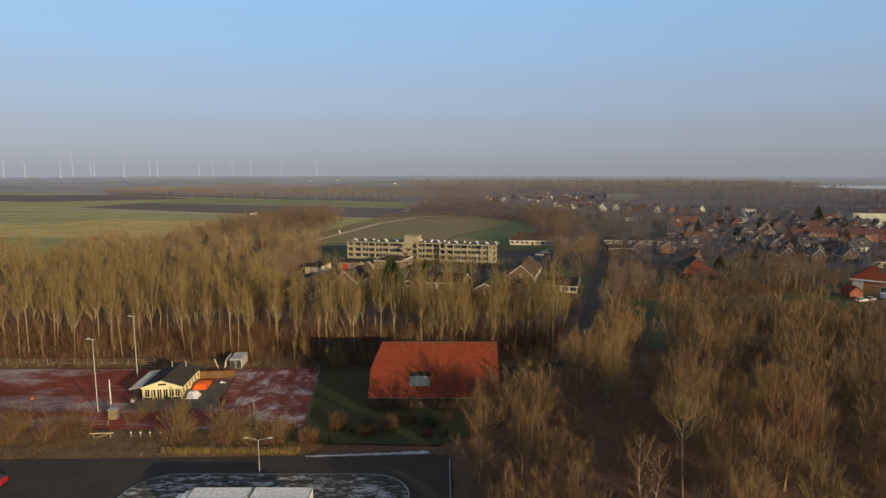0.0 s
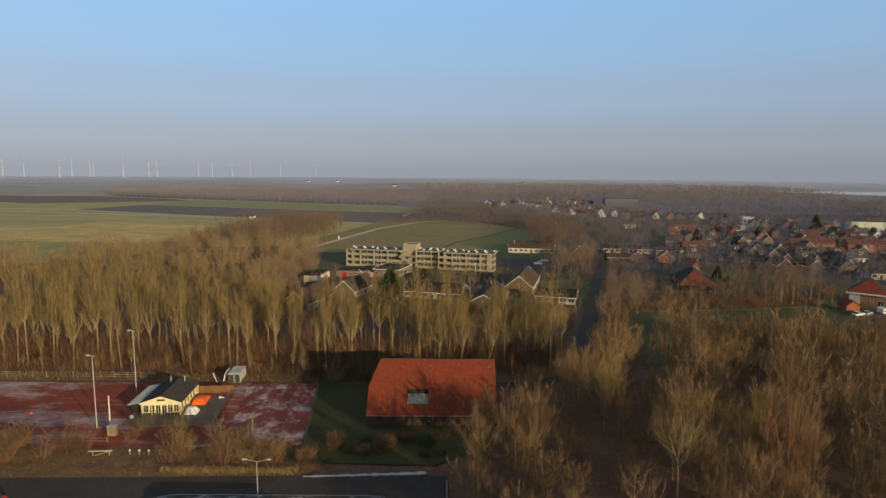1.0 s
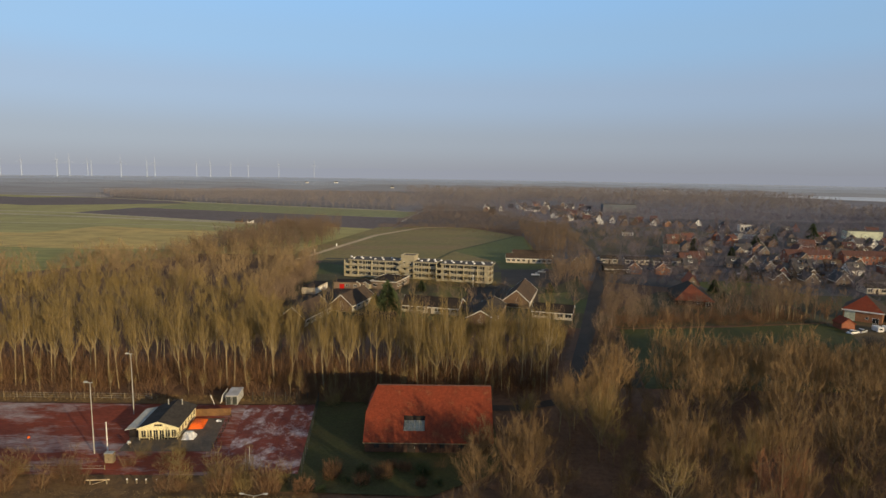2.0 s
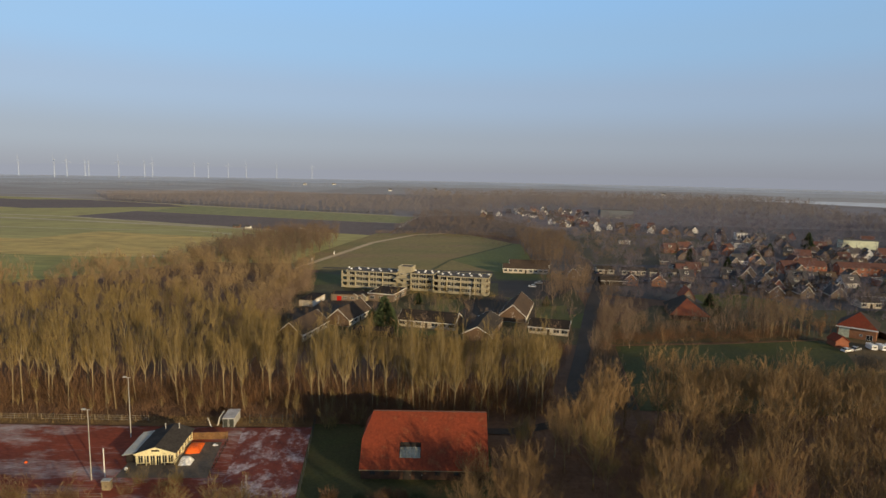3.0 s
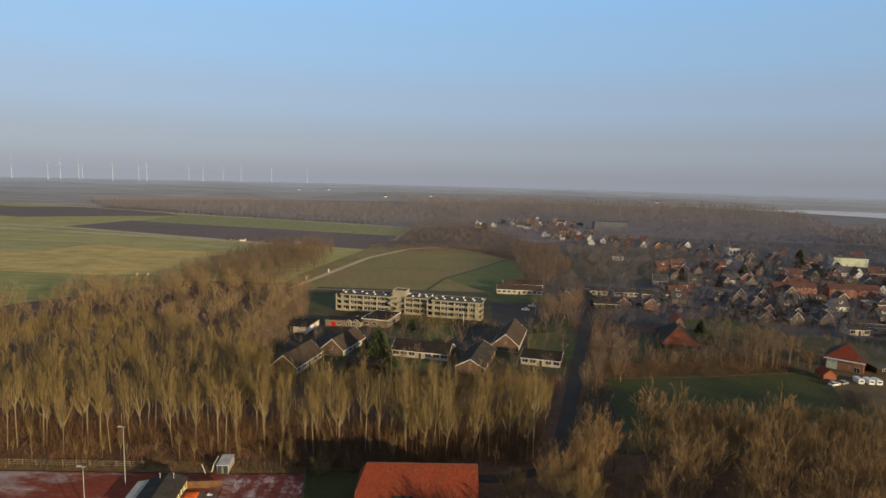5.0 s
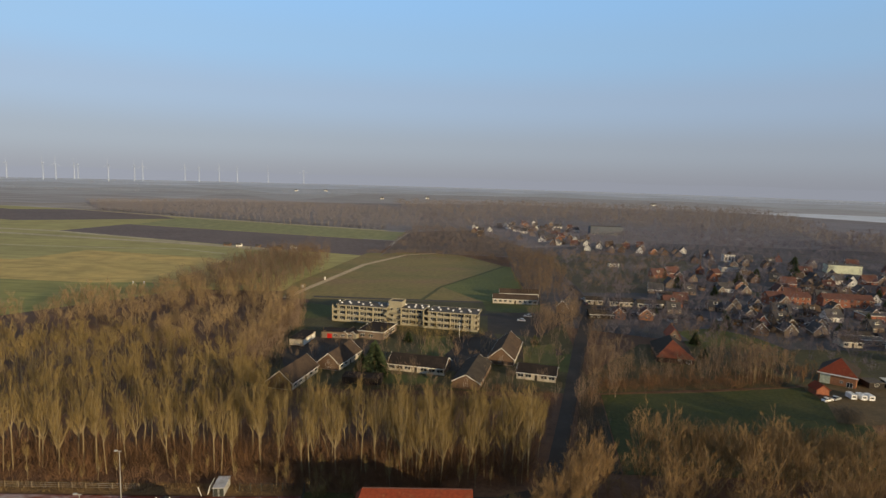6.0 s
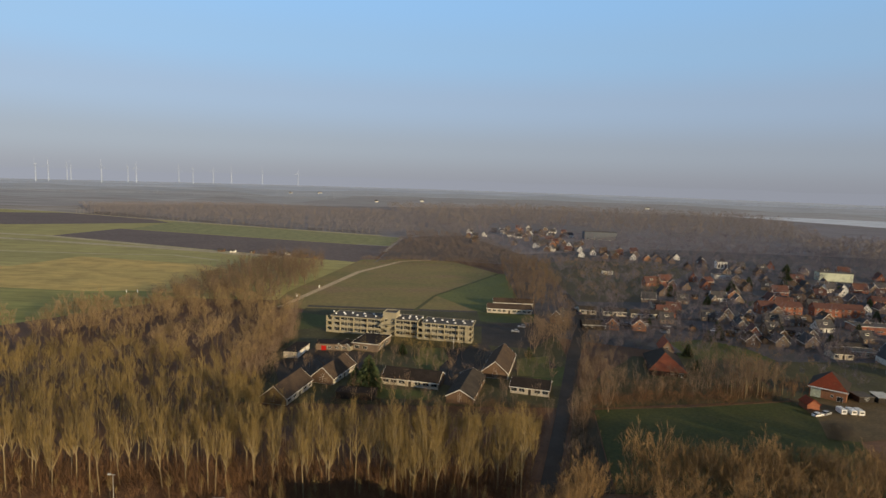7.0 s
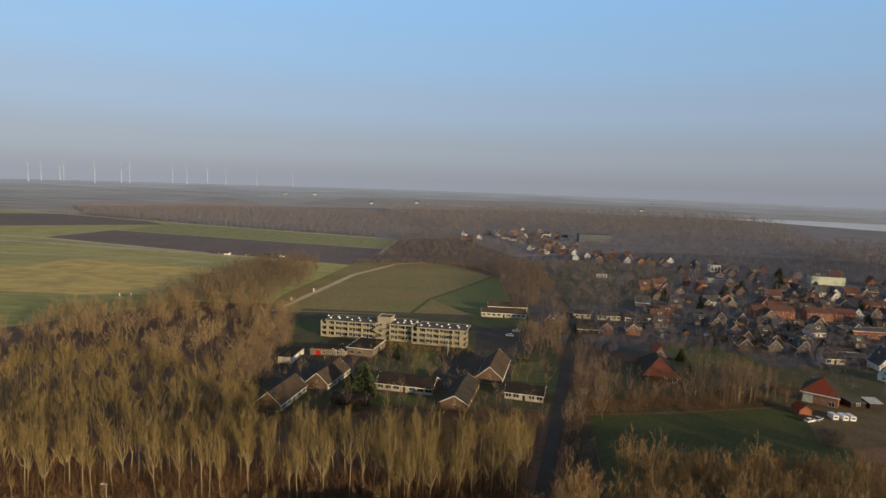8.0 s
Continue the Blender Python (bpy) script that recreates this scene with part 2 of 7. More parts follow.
M["red_paint"] = material("red_car_paint", (0.45, 0.02, 0.015), (0.38, 0.018, 0.014), 0.6, rough=0.25, grain=2, bump=0, spec=0.5)
M["blue_paint"] = material("dark_blue_paint", (0.03, 0.045, 0.09), (0.025, 0.035, 0.07), 0.6, rough=0.3, grain=2, bump=0, spec=0.5)
M["grey_paint"] = material("silver_paint", (0.38, 0.39, 0.40), (0.33, 0.34, 0.35), 0.6, rough=0.3, grain=2, bump=0, spec=0.5)
M["rubber"] = material("black_rubber", (0.02, 0.02, 0.02), (0.03, 0.03, 0.03), 1, grain=4, bump=0)
M["reed"] = material("dry_reed", (0.30, 0.21, 0.085), (0.21, 0.15, 0.065), 0.5, grain=2, bump=0, island=0.35)
# Brick darkened for the shade under eaves and trees.
M["brick_dark"] = material("shade_darkened_brick", (0.075, 0.04, 0.028), (0.05, 0.03, 0.022), 0.5, grain=4, bump=0.3)
M["brick_brown"] = material("brown_brick", (0.16, 0.10, 0.065), (0.12, 0.078, 0.052), 0.5, grain=4, bump=0.3)
M["roof_side"] = material("dark_roof_side", (0.038, 0.028, 0.02), (0.028, 0.021, 0.016), 0.4, grain=3, bump=0.5)
M["garden_lawn"] = material("garden_lawn", (0.085, 0.105, 0.03), (0.07, 0.08, 0.026), 0.08, grain=0.8, bump=0.4)
M["copse_floor"] = material("brown_copse_litter", (0.15, 0.115, 0.098), (0.105, 0.084, 0.074), 0.03, grain=0.3, bump=0.3)
M["home_lawn"] = material("winter_lawns", (0.09, 0.084, 0.037), (0.064, 0.06, 0.03), 0.06, grain=0.7, third=(0.07, 0.058, 0.04), third_scale=0.05, third_at=0.56, third_soft=0.1, bump=0.4)
M["yard"] = material("trodden_yard_grass", (0.13, 0.092, 0.048), (0.092, 0.07, 0.036), 0.12, grain=1.2, bump=0.4)
# Lawn green brightened for the sun falling on it.
M["sunny_lawn"] = material("sunlit_olive_lawn", (0.15, 0.145, 0.045), (0.115, 0.11, 0.036), 0.1, grain=0.9, bump=0.4)
# Verge colour kept dark for the tree shadow along the avenue.
M["ditch_side"] = material("shade_dark_verge", (0.06, 0.05, 0.03), (0.045, 0.04, 0.024), 0.15, grain=1.2, bump=0.5, bump_dist=0.1)
M["ditch"] = material("ditch_grass", (0.11, 0.105, 0.04), (0.08, 0.08, 0.03), 0.1, grain=0.6)
M["garden"] = material("winter_gardens", (0.10, 0.092, 0.108), (0.07, 0.071, 0.072), 0.05, grain=0.6, third=(0.135, 0.12, 0.122), third_scale=0.03, third_at=0.5, third_soft=0.1, bump=0.4)
# Far ground with the air's haze put into its colour, step by step.
M["haze_land"] = material("rime_covered_plain", (0.335, 0.318, 0.318), (0.30, 0.285, 0.285), 0.0016, grain=0.01, bump=0, stretch=(0.4, 2.2, 1))
M["haze_mid"] = material("haze_pale_plain", (0.375, 0.37, 0.385), (0.34, 0.335, 0.35), 0.0016, grain=0.01, bump=0, stretch=(0.4, 2.2, 1))
M["haze_far"] = material("haze_white_plain", (0.42, 0.432, 0.475), (0.385, 0.40, 0.435), 0.0012, grain=0.008, bump=0, stretch=(0.4, 2.2, 1))
M["haze_white"] = material("haze_faded_plain", (0.475, 0.51, 0.585), (0.45, 0.48, 0.55), 0.0012, grain=0.008, bump=0, stretch=(0.4, 2.2, 1))
M["haze_edge"] = material("haze_palest_plain", (0.54, 0.575, 0.65), (0.51, 0.545, 0.615), 0.0012, grain=0.008, bump=0, stretch=(0.4, 2.2, 1))
# Tree colours faded for haze, the first one for the farthest belts.
M["twig_haze_pale"] = material("haze_whitened_trees", (0.32, 0.335, 0.385), (0.295, 0.31, 0.355), 0.01, grain=0.05, bump=0, island=0.1)
M["twig_haze"] = material("haze_paled_trees", (0.265, 0.268, 0.30), (0.235, 0.238, 0.265), 0.01, grain=0.05, bump=0, island=0.2)
# Steel pulled towards the sky's colour, as if veiled by haze.
M["turbine"] = material("haze_faded_steel", (0.35, 0.42, 0.55), (0.32, 0.39, 0.51), 0.05, rough=0.5, grain=0.2, bump=0)
M["slate"] = material("blue_grey_slate_cladding", (0.13, 0.145, 0.17), (0.10, 0.115, 0.14), 0.2, grain=1.5, bump=0.1)
M["greenhall"] = material("pale_green_cladding", (0.58, 0.62, 0.48), (0.50, 0.54, 0.42), 0.2, rough=0.5, grain=1.5, bump=0.05)


# ---- mesh helpers ----
def mesh_obj(name, bm, mat, parent=None, label="", smooth=False):
    me = bpy.data.meshes.new(name)
    bm.to_mesh(me)
    bm.free()
    if mat:
        me.materials.append(mat)
    if smooth:
        for p in me.polygons:
            p.use_smooth = True
    ob = new(name, me)
    if parent:
        ob.parent = parent
    if label:
        tagged(ob, label=label)
    return ob


def part(name, bm, mat, parent, label="", smooth=False):
    return mesh_obj(name, bm, mat, parent, label, smooth)


def thing(name, m, label, category, group="", kind=""):
    ob = new(name)
    ob.empty_display_size = 0.5
    ob.matrix_basis = m
    return tagged(ob, label, category, group, kind)


def add_box(bm, x0, x1, y0, y1, z0, z1, bevel=0.0):
    v = [bm.verts.new((x, y, z)) for z in (z0, z1) for y in (y0, y1) for x in (x0, x1)]
    fs = [bm.faces.new([v[i] for i in q]) for q in ((0, 2, 3, 1), (4, 5, 7, 6), (0, 1, 5, 4), (2, 6, 7, 3), (0, 4, 6, 2), (1, 3, 7, 5))]
    if bevel:
        es = {e for f in fs for e in f.edges}
        bmesh.ops.bevel(bm, geom=list(es), offset=bevel, segments=1, affect='EDGES')
    return bm


def box(x0, x1, y0, y1, z0, z1, bevel=0.0):
    return add_box(bmesh.new(), x0, x1, y0, y1, z0, z1, bevel)


def add_tube(bm, a, b, ra, rb, n=8, caps=True):
    a, b = Vector(a), Vector(b)
    q = (b - a).to_track_quat("Z", "Y")
    rings = []
    for p, r in ((a, ra), (b, rb)):
        rings.append([bm.verts.new(p + q @ Vector((r * math.cos(6.28319 * i / n), r * math.sin(6.28319 * i / n), 0))) for i in range(n)])
    for i in range(n):
        bm.faces.new((rings[0][i], rings[0][(i + 1) % n], rings[1][(i + 1) % n], rings[1][i]))
    if caps:
        bm.faces.new(rings[0][::-1])
        bm.faces.new(rings[1])
    return bm


def tube(a, b, ra, rb, n=8):
    return add_tube(bmesh.new(), a, b, ra, rb, n)


def prism(points, x0, x1):
    """A profile of (y, z) points drawn out along x."""
    bm = bmesh.new()
    a = [bm.verts.new((x0, y, z)) for y, z in points]
    b = [bm.verts.new((x1, y, z)) for y, z in points]
    n = len(points)
    for i in range(n):
        bm.faces.new((a[i], a[(i + 1) % n], b[(i + 1) % n], b[i]))
    bm.faces.new(a[::-1])
    bm.faces.new(b)
    bmesh.ops.recalc_face_normals(bm, faces=bm.faces[:])
    return bm


def add_quad_slab(bm, corners, thick):
    """A slab of that thickness under a quad of four corners."""
    c = [Vector(p) for p in corners]
    n = (c[1] - c[0]).cross(c[2] - c[0]).normalized()
    if n.z < 0:
        n = -n
    t = [bm.verts.new(p) for p in c]
    u = [bm.verts.new(p - n * thick) for p in c]
    k = len(c)
    bm.faces.new(t)
    bm.faces.new(u[::-1])
    for i in range(k):
        bm.faces.new((t[i], u[i], u[(i + 1) % k], t[(i + 1) % k]))
    return bm


def finish(bm):
    bmesh.ops.recalc_face_normals(bm, faces=bm.faces[:])
    return bm


LAYER = [0.0]


def patch(name, pts, mat, label, category="ground", step=0.004, z=None):
    """A flat piece of the ground, each laid a little over the one before."""
    if z is None:
        LAYER[0] += step
        z = LAYER[0]
    bm = bmesh.new()
    f = bm.faces.new([bm.verts.new((x, y, z)) for x, y in pts])
    bmesh.ops.triangulate(bm, faces=[f])
    finish(bm)
    if bm.faces and bm.faces[:][0].normal.z < 0:
        bmesh.ops.reverse_faces(bm, faces=bm.faces[:])
    return tagged(mesh_obj(name, bm, mat), label, category, kind="structure")


def lane(name, pts, width, mat, label, step=0.004, category="road"):
    LAYER[0] += step
    z = LAYER[0]
    bm = bmesh.new()
    P = [Vector((x, y, 0)) for x, y in pts]
    rows = []
    for i, p in enumerate(P):
        d = (P[min(i + 1, len(P) - 1)] - P[max(i - 1, 0)]).normalized()
        s = Vector((-d.y, d.x, 0)) * (width[i] if isinstance(width, (list, tuple)) else width) / 2
        rows.append((bm.verts.new((p.x + s.x, p.y + s.y, z)), bm.verts.new((p.x - s.x, p.y - s.y, z))))
    for a, b in zip(rows, rows[1:]):
        bm.faces.new((a[0], a[1], b[1], b[0]))
    finish(bm)
    if bm.faces[:][0].normal.z < 0:
        bmesh.ops.reverse_faces(bm, faces=bm.faces[:])
    return tagged(mesh_obj(name, bm, mat), label, category, kind="structure")


def ring_disc(name, radius, mat, rings, seg=96):
    bm = bmesh.new()
    prev = None
    c = bm.verts.new((0, 0, 0))
    for k in range(1, rings + 1):
        r = radius * (k / rings) ** 2
        cur = [bm.verts.new((r * math.cos(6.283185 * i / seg), r * math.sin(6.283185 * i / seg), 0)) for i in range(seg)]
        for i in range(seg):
            j = (i + 1) % seg
            bm.faces.new((c, cur[i], cur[j]) if prev is None else (prev[i], cur[i], cur[j], prev[j]))
        prev = cur
    return mesh_obj(name, bm, mat)


# ---- ground and fields ----
tagged(ring_disc("ground", 4820, M["ground"], 12), "flat brown winter ground reaching the horizon", "ground", kind="structure")


def ring_patch(name, r0, r1, a0, a1, mat, label, seg=96, ragged=0.0):
    LAYER[0] += 0.004
    z = LAYER[0]
    bm = bmesh.new()
    rows = []
    for i in range(seg + 1):
        a = radians(a0 + (a1 - a0) * i / seg)
        rows.append([bm.verts.new((r * math.sin(a), r * math.cos(a), z)) for r in (r0 + ragged * noise.noise(Vector((i * 0.31, r0, 0.5))) * 1.6, r1)])
    for a, b in zip(rows, rows[1:]):
        bm.faces.new((a[0], b[0], b[1], a[1]))
    finish(bm)
    if bm.faces[:][0].normal.z < 0:
        bmesh.ops.reverse_faces(bm, faces=bm.faces[:])
    return tagged(mesh_obj(name, bm, mat), label, "field", kind="structure")


ring_patch("far_fields", 640, 4815, -70, 70, M["farland"], "hazy grey-brown open farmland in the distance")
# Each ring is paler than the one before: haze painted by distance.
for r0, key, rag_, words in ((1500, "haze_land", 160, "grey rimy farmland beyond the woods"), (1950, "haze_mid", 220, "pale rime-covered plain far off"), (2550, "haze_far", 260, "white rime-covered plain far off"), (3400, "haze_white", 300, "snow-white rime-covered plain towards the horizon"), (4150, "haze_edge", 120, "palest rime-covered plain at the horizon")):
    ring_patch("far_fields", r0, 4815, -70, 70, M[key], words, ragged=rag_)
patch("field", [(-2400, 560), (-1300, 480), (-600, 330), (-330, 240), (-215, 300), (-160, 372), (-88, 372), (-62, 548), (-80, 690), (-60, 815), (-400, 960), (-660, 1090), (-1500, 1320), (-2600, 1500)],
      M["field_olive"], "olive-green winter grassland", "field")
patch("field", [(-2000, 420), (-150, 380), (-140, 560), (-221, 592), (-462, 656), (-1300, 740), (-2000, 720)], M["field_olive"], "light olive grass field", "field")
patch("field", [(-1100, 330), (-330, 236), (-214, 292), (-165, 352), (-150, 384), (-190, 392), (-222, 386), (-300, 394), (-1100, 560)], M["young_grass"], "yellow-green strip of young grass before the pasture", "field")
patch("field", [(-330, 478), (-312, 543), (-188, 512), (-150, 480), (-163, 441), (-120, 400), (-150, 384), (-190, 392), (-222, 386), (-300, 394), (-1000, 530)], M["field_gold"], "golden bleached pasture with green streaks", "field")
patch("field", [(-575, 828), (-392, 925), (-560, 1103), (-724, 1046), (-1300, 1240), (-1200, 1080)], M["plough"], "dark ploughed clay field", "field")
patch("field", [(-438, 706), (-229, 618), (-120, 575), (-50, 548), (-40, 690), (-80, 700), (-412, 812)], M["plough"], "dark purple-brown ploughed field", "field")
patch("field", [(-400, 815), (-80, 704), (-40, 694), (-30, 795), (-62, 808), (-200, 866), (-395, 950)], M["field_green"], "bright green winter wheat field beside a tree row", "field")
lane("field_edge", [(-1400, 780), (-462, 664), (-221, 600), (-140, 568)], 8, M["stubble"], "pale grass strip along a ditch", category="field")
lane("field_edge", [(-900, 790), (-440, 702), (-232, 612), (-120, 570)], 10, M["stubble"], "pale grass strip along a ploughed field", category="field")
lane("field_edge", [(-900, 640), (-394, 566), (-300, 562), (-240, 568), (-187, 541)], 4, M["stubble"], "pale grass line between pastures", category="field")
lane("field_edge", [(-1300, 1260), (-660, 1092), (-400, 962), (-60, 816)], 9, M["stubble"], "pale track below a row of trees", category="field")
patch("meadow", [(-92, 352), (38, 338), (66, 505), (30, 575), (-20, 584), (-60, 570), (-92, 400)], M["meadow"], "rough yellow-green meadow behind the care home", "meadow")
patch("meadow", [(36, 350), (62, 345), (72, 500), (64, 506), (9, 402)], M["lawn_far"], "greener corner of the meadow", "meadow")
lane("track", [(-86, 352), (-80.6, 376), (-68, 432), (-54, 495), (-21, 566), (20, 590)], [4, 4, 4.8, 5, 4.4, 3], M["sand"], "pale sandy track beside the meadow")
lane("track", [(-70, 358), (35, 352), (60, 352)], 5, M["pave"], "narrow lane behind the care home")
patch("far_fields", [(-300, 1600), (300, 1760), (760, 1900), (1290, 2120), (1150, 2650), (400, 2700), (-300, 2500)], M["haze_land"], "grey-brown haze-tinted fields beyond the woods", "field")
patch("rime_strip", [(900, 1690), (1100, 1740), (1352, 1662), (2600, 1500), (1900, 800), (1010, 1238), (874, 1352), (890, 1540)], M["rime_field"], "broad white rime-covered field beyond the village", "field")
patch("wood_floor", [(-600, 1078), (-400, 972), (-60, 822), (-26, 800), (-36, 690), (-46, 550), (-42, 574), (-20, 588), (30, 580), (100, 560), (110, 610), (260, 600), (330, 660), (560, 640), (640, 420), (1000, 500), (1100, 900), (1090, 1330), (900, 1640), (300, 1780), (-200, 1620), (-500, 1500), (-760, 1320)], M["wood_floor"], "haze-tinted brown floor below the far woods", "ground")
patch("field", [(560, 800), (640, 768), (940, 640), (1500, 700), (1900, 795), (1008, 1230), (872, 1344), (780, 1215), (650, 930)], M["bare_plain"], "dull grey-mauve ploughed plain beyond the village", "field")
patch("village_ground", [(62, 300), (150, 260), (232, 232), (420, 222), (640, 420), (560, 700), (300, 740), (90, 640), (72, 520)], M["garden"], "village gardens and grass between the houses", "ground")
patch("copse_floor", [(-44, 566), (-20, 590), (30, 582), (110, 566), (112, 640), (96, 700), (60, 850), (0, 822), (-26, 796), (-36, 690)], M["copse_floor"], "brown litter below the copse beyond the meadow", "ground")
patch("allotments", [(106, 392), (158, 396), (180, 440), (200, 470), (262, 560), (250, 604), (150, 610), (112, 570)], M["allotment"], "dull olive allotment grass behind the village", "ground")
patch("lawn", [(126, 258), (168, 262), (164, 284), (150, 300), (128, 292)], M["garden_lawn"], "green pasture among village gardens", "lawn")
patch("lawn", [(226, 392), (250, 388), (246, 410), (228, 412)], M["garden_lawn"], "green common in the village", "lawn")
patch("home_grounds", [(-64, 200), (60, 200), (72, 300), (66, 350), (-70, 352)], M["home_lawn"], "lawns round the care home and bungalows", "ground")
patch("lawn", [(34, 328), (62, 324), (70, 350), (34, 354)], M["garden_lawn"], "green verge before a row of flats", "lawn")
patch("car_park", [(30, 280), (54, 274), (70, 300), (84, 316), (66, 324), (34, 322)], M["asphalt"], "dark asphalt car park beside the care home", "pavement")
patch("lawn", [(2, 236), (18, 240), (26, 262), (6, 266), (-4, 256)], M["garden_lawn"], "mown green lawn before the care home", "lawn")
patch("lawn", [(46, 224), (60, 222), (66, 246), (48, 252)], M["garden_lawn"], "green lawn behind a bungalow", "lawn")
patch("lawn", [(-66, 300), (-50, 306), (-46, 330), (-72, 340)], M["garden_lawn"], "green lawn beside the care home", "lawn")
patch("lawn", [(-18, 206), (4, 205), (6, 214), (-16, 217)], M["garden_lawn"], "green lawn before a bungalow", "lawn")
patch("lawn", [(118, 250), (150, 246), (160, 268), (124, 274)], M["garden_lawn"], "dark green pasture behind the farm", "lawn")
patch("rough_ground", [(62, 200.5), (141, 212), (146, 250), (152, 262), (100, 266), (60, 216)], M["home_lawn"], "dull olive rough grass below bare trees", "ground")
lane("ditch", [(66, 505), (38, 452), (9, 400), (-4, 352)], 2.5, M["ditch"], "dark ditch across the meadow", category="ditch")
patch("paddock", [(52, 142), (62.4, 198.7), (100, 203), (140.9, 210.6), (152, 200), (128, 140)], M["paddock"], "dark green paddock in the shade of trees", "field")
patch("verge", [(40, 144), (51.5, 142), (62, 198.5), (60, 210), (54, 196)], M["ditch_side"], "verge beside the avenue, darkened for tree shade", "verge")
lane("paddock_edge", [(63, 199.5), (100, 203.5), (141, 211)], 1.2, M["verge"], "dry grass edge of the paddock", category="field")
patch("yard", [(142, 176), (133, 178), (141, 195), (142, 214), (200, 214), (215, 190)], M["yard"], "brown grassy farmyard", "ground")
patch("rough_ground", [(141, 214.2), (200, 214.2), (262, 238), (240, 264), (152, 262)], M["home_lawn"], "dull rough grass behind the farmyard", "ground")

# roads and pavements
lane("road", [(4, 128.5), (18, 128.5), (29, 133), (34.5, 144), (49, 190), (71.5, 264), (89, 316), (96, 345), (104, 420)], [3, 3.2, 3.6, 4.2, 4.8, 6, 7, 7, 6], M["asphalt"], "dark asphalt avenue through the trees")
lane("road", [(89, 322), (70, 326), (46, 322), (20, 316)], 5, M["asphalt"], "asphalt side street by the care home")
lane("road", [(92, 330), (140, 322), (215, 306), (300, 285), (420, 262)], 5, M["asphalt"], "asphalt village street")
lane("road", [(96, 345), (160, 346), (230, 338), (300, 326), (420, 310)], 5, M["asphalt"], "asphalt village street")
patch("car_park", [(-62, 243), (-50, 268), (-20, 262), (-22, 240), (-14, 232), (8, 229), (24, 252), (58, 258), (60, 246), (30, 236), (8, 222), (-16, 228), (-38, 240), (-44, 220), (-52, 215)], M["asphalt"], "dark asphalt lane between the bungalows", "pavement")
patch("car_park", [(13.6, 270), (32.5, 284), (34.8, 261), (27.6, 248), (19.7, 240), (14.8, 218), (7.4, 224), (9.2, 251)], M["asphalt"], "dark asphalt forecourt between bungalows and care home", "pavement")
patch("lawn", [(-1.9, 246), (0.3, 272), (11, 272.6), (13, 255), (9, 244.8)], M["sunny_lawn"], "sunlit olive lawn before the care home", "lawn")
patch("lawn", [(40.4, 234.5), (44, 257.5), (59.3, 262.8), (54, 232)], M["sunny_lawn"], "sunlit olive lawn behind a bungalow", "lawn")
patch("verge", [(-140, 84), (-22, 87.4), (-19, 90), (-21, 94), (-23, 97), (-140, 97)], M["verge"], "dry yellow grass verge", "verge")
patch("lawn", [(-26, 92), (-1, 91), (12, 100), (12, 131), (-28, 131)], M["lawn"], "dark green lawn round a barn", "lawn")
patch("sports_court", [(-140, 96), (-36, 97), (-43, 128.2), (-140, 128)], M["court"], "red gravel sports court with patches of frost", "court")
patch("sports_court", [(-38.2, 98), (-24.4, 97.8), (-27.8, 129), (-43.2, 128.2)], M["court_frost"], "red sports court covered with frost", "court")
patch("terrace", [(-60, 105.4), (-42.8, 105.8), (-45.4, 121), (-61.5, 120)], M["terrace"], "grey paved terrace round the clubhouse", "terrace")
patch("verge", [(-140, 128.2), (-44, 128.6), (-28, 129.4), (-28, 134), (-140, 134)], M["verge"], "dry grass strip behind the courts", "verge")
patch("road", [(-160, 40), (1.6, 40), (1.2, 87.6), (-22.5, 87.4), (-45, 86.7), (-68, 85.9), (-160, 82)], M["asphalt"], "wide dark asphalt street and yard", "road")
rag = random.Random(12)
low = [(-21.5 + 19.3 * k / 40, 86.9 + 1.1 * k / 40 + rag.uniform(-0.12, 0.12)) for k in range(41)]
high = [(-21.5 + 19.3 * k / 40, 87.3 + 1.5 * k / 40 + 0.55 * max(0.0, noise.noise(Vector((k * 0.33, 2.0, 0.0)))) + rag.uniform(-0.1, 0.25)) for k in range(40, -1, -1)]
patch("frost_strip", low + high, M["frostline"], "white rime along the road edge", "verge")
lightgrass = [(-2400, 800), (-1000, 770), (-470, 672), (-228, 612), (-150, 586), (-150, 575), (-221, 596), (-462, 662), (-1300, 760), (-2400, 720)]
patch("field", lightgrass, M["stubble"], "pale grass beside a ploughed field", "field")
mesh_line = mesh_obj("road_line", box(0.97, 1.07, 60, 86.4, LAYER[0] + 0.002, LAYER[0] + 0.008), M["frostline"])
tagged(mesh_line, "worn white edge line on the asphalt", "road line", kind="structure")


def island_outline(grow):
    pts = []
    x0, x1, y0, y1, r = -44.2 + grow, -4.6 - grow, 52 + grow, 81.6 - grow, 6.0 - grow
    for cx, cy, a0 in ((x1 - r, y1 - r, 0), (x0 + r, y1 - r, 90), (x0 + r, y0 + r, 180), (x1 - r, y0 + r, 270)):
        for k in range(9):
            a = radians(a0 + 90 * k / 8)
            pts.append((cx + r * math.cos(a), cy + r * math.sin(a)))
    return pts


def island_block(name, grow, z0, z1, mat, label):
    bm = bmesh.new()
    f = bm.faces.new([bm.verts.new((x, y, z0)) for x, y in island_outline(grow)])
    ex = bmesh.ops.extrude_face_region(bm, geom=[f])
    bmesh.ops.translate(bm, vec=(0, 0, z1 - z0), verts=[v for v in ex["geom"] if isinstance(v, bmesh.types.BMVert)])
    finish(bm)
    return tagged(mesh_obj(name, bm, mat), label, "kerb", kind="structure")


ROADZ = LAYER[0]
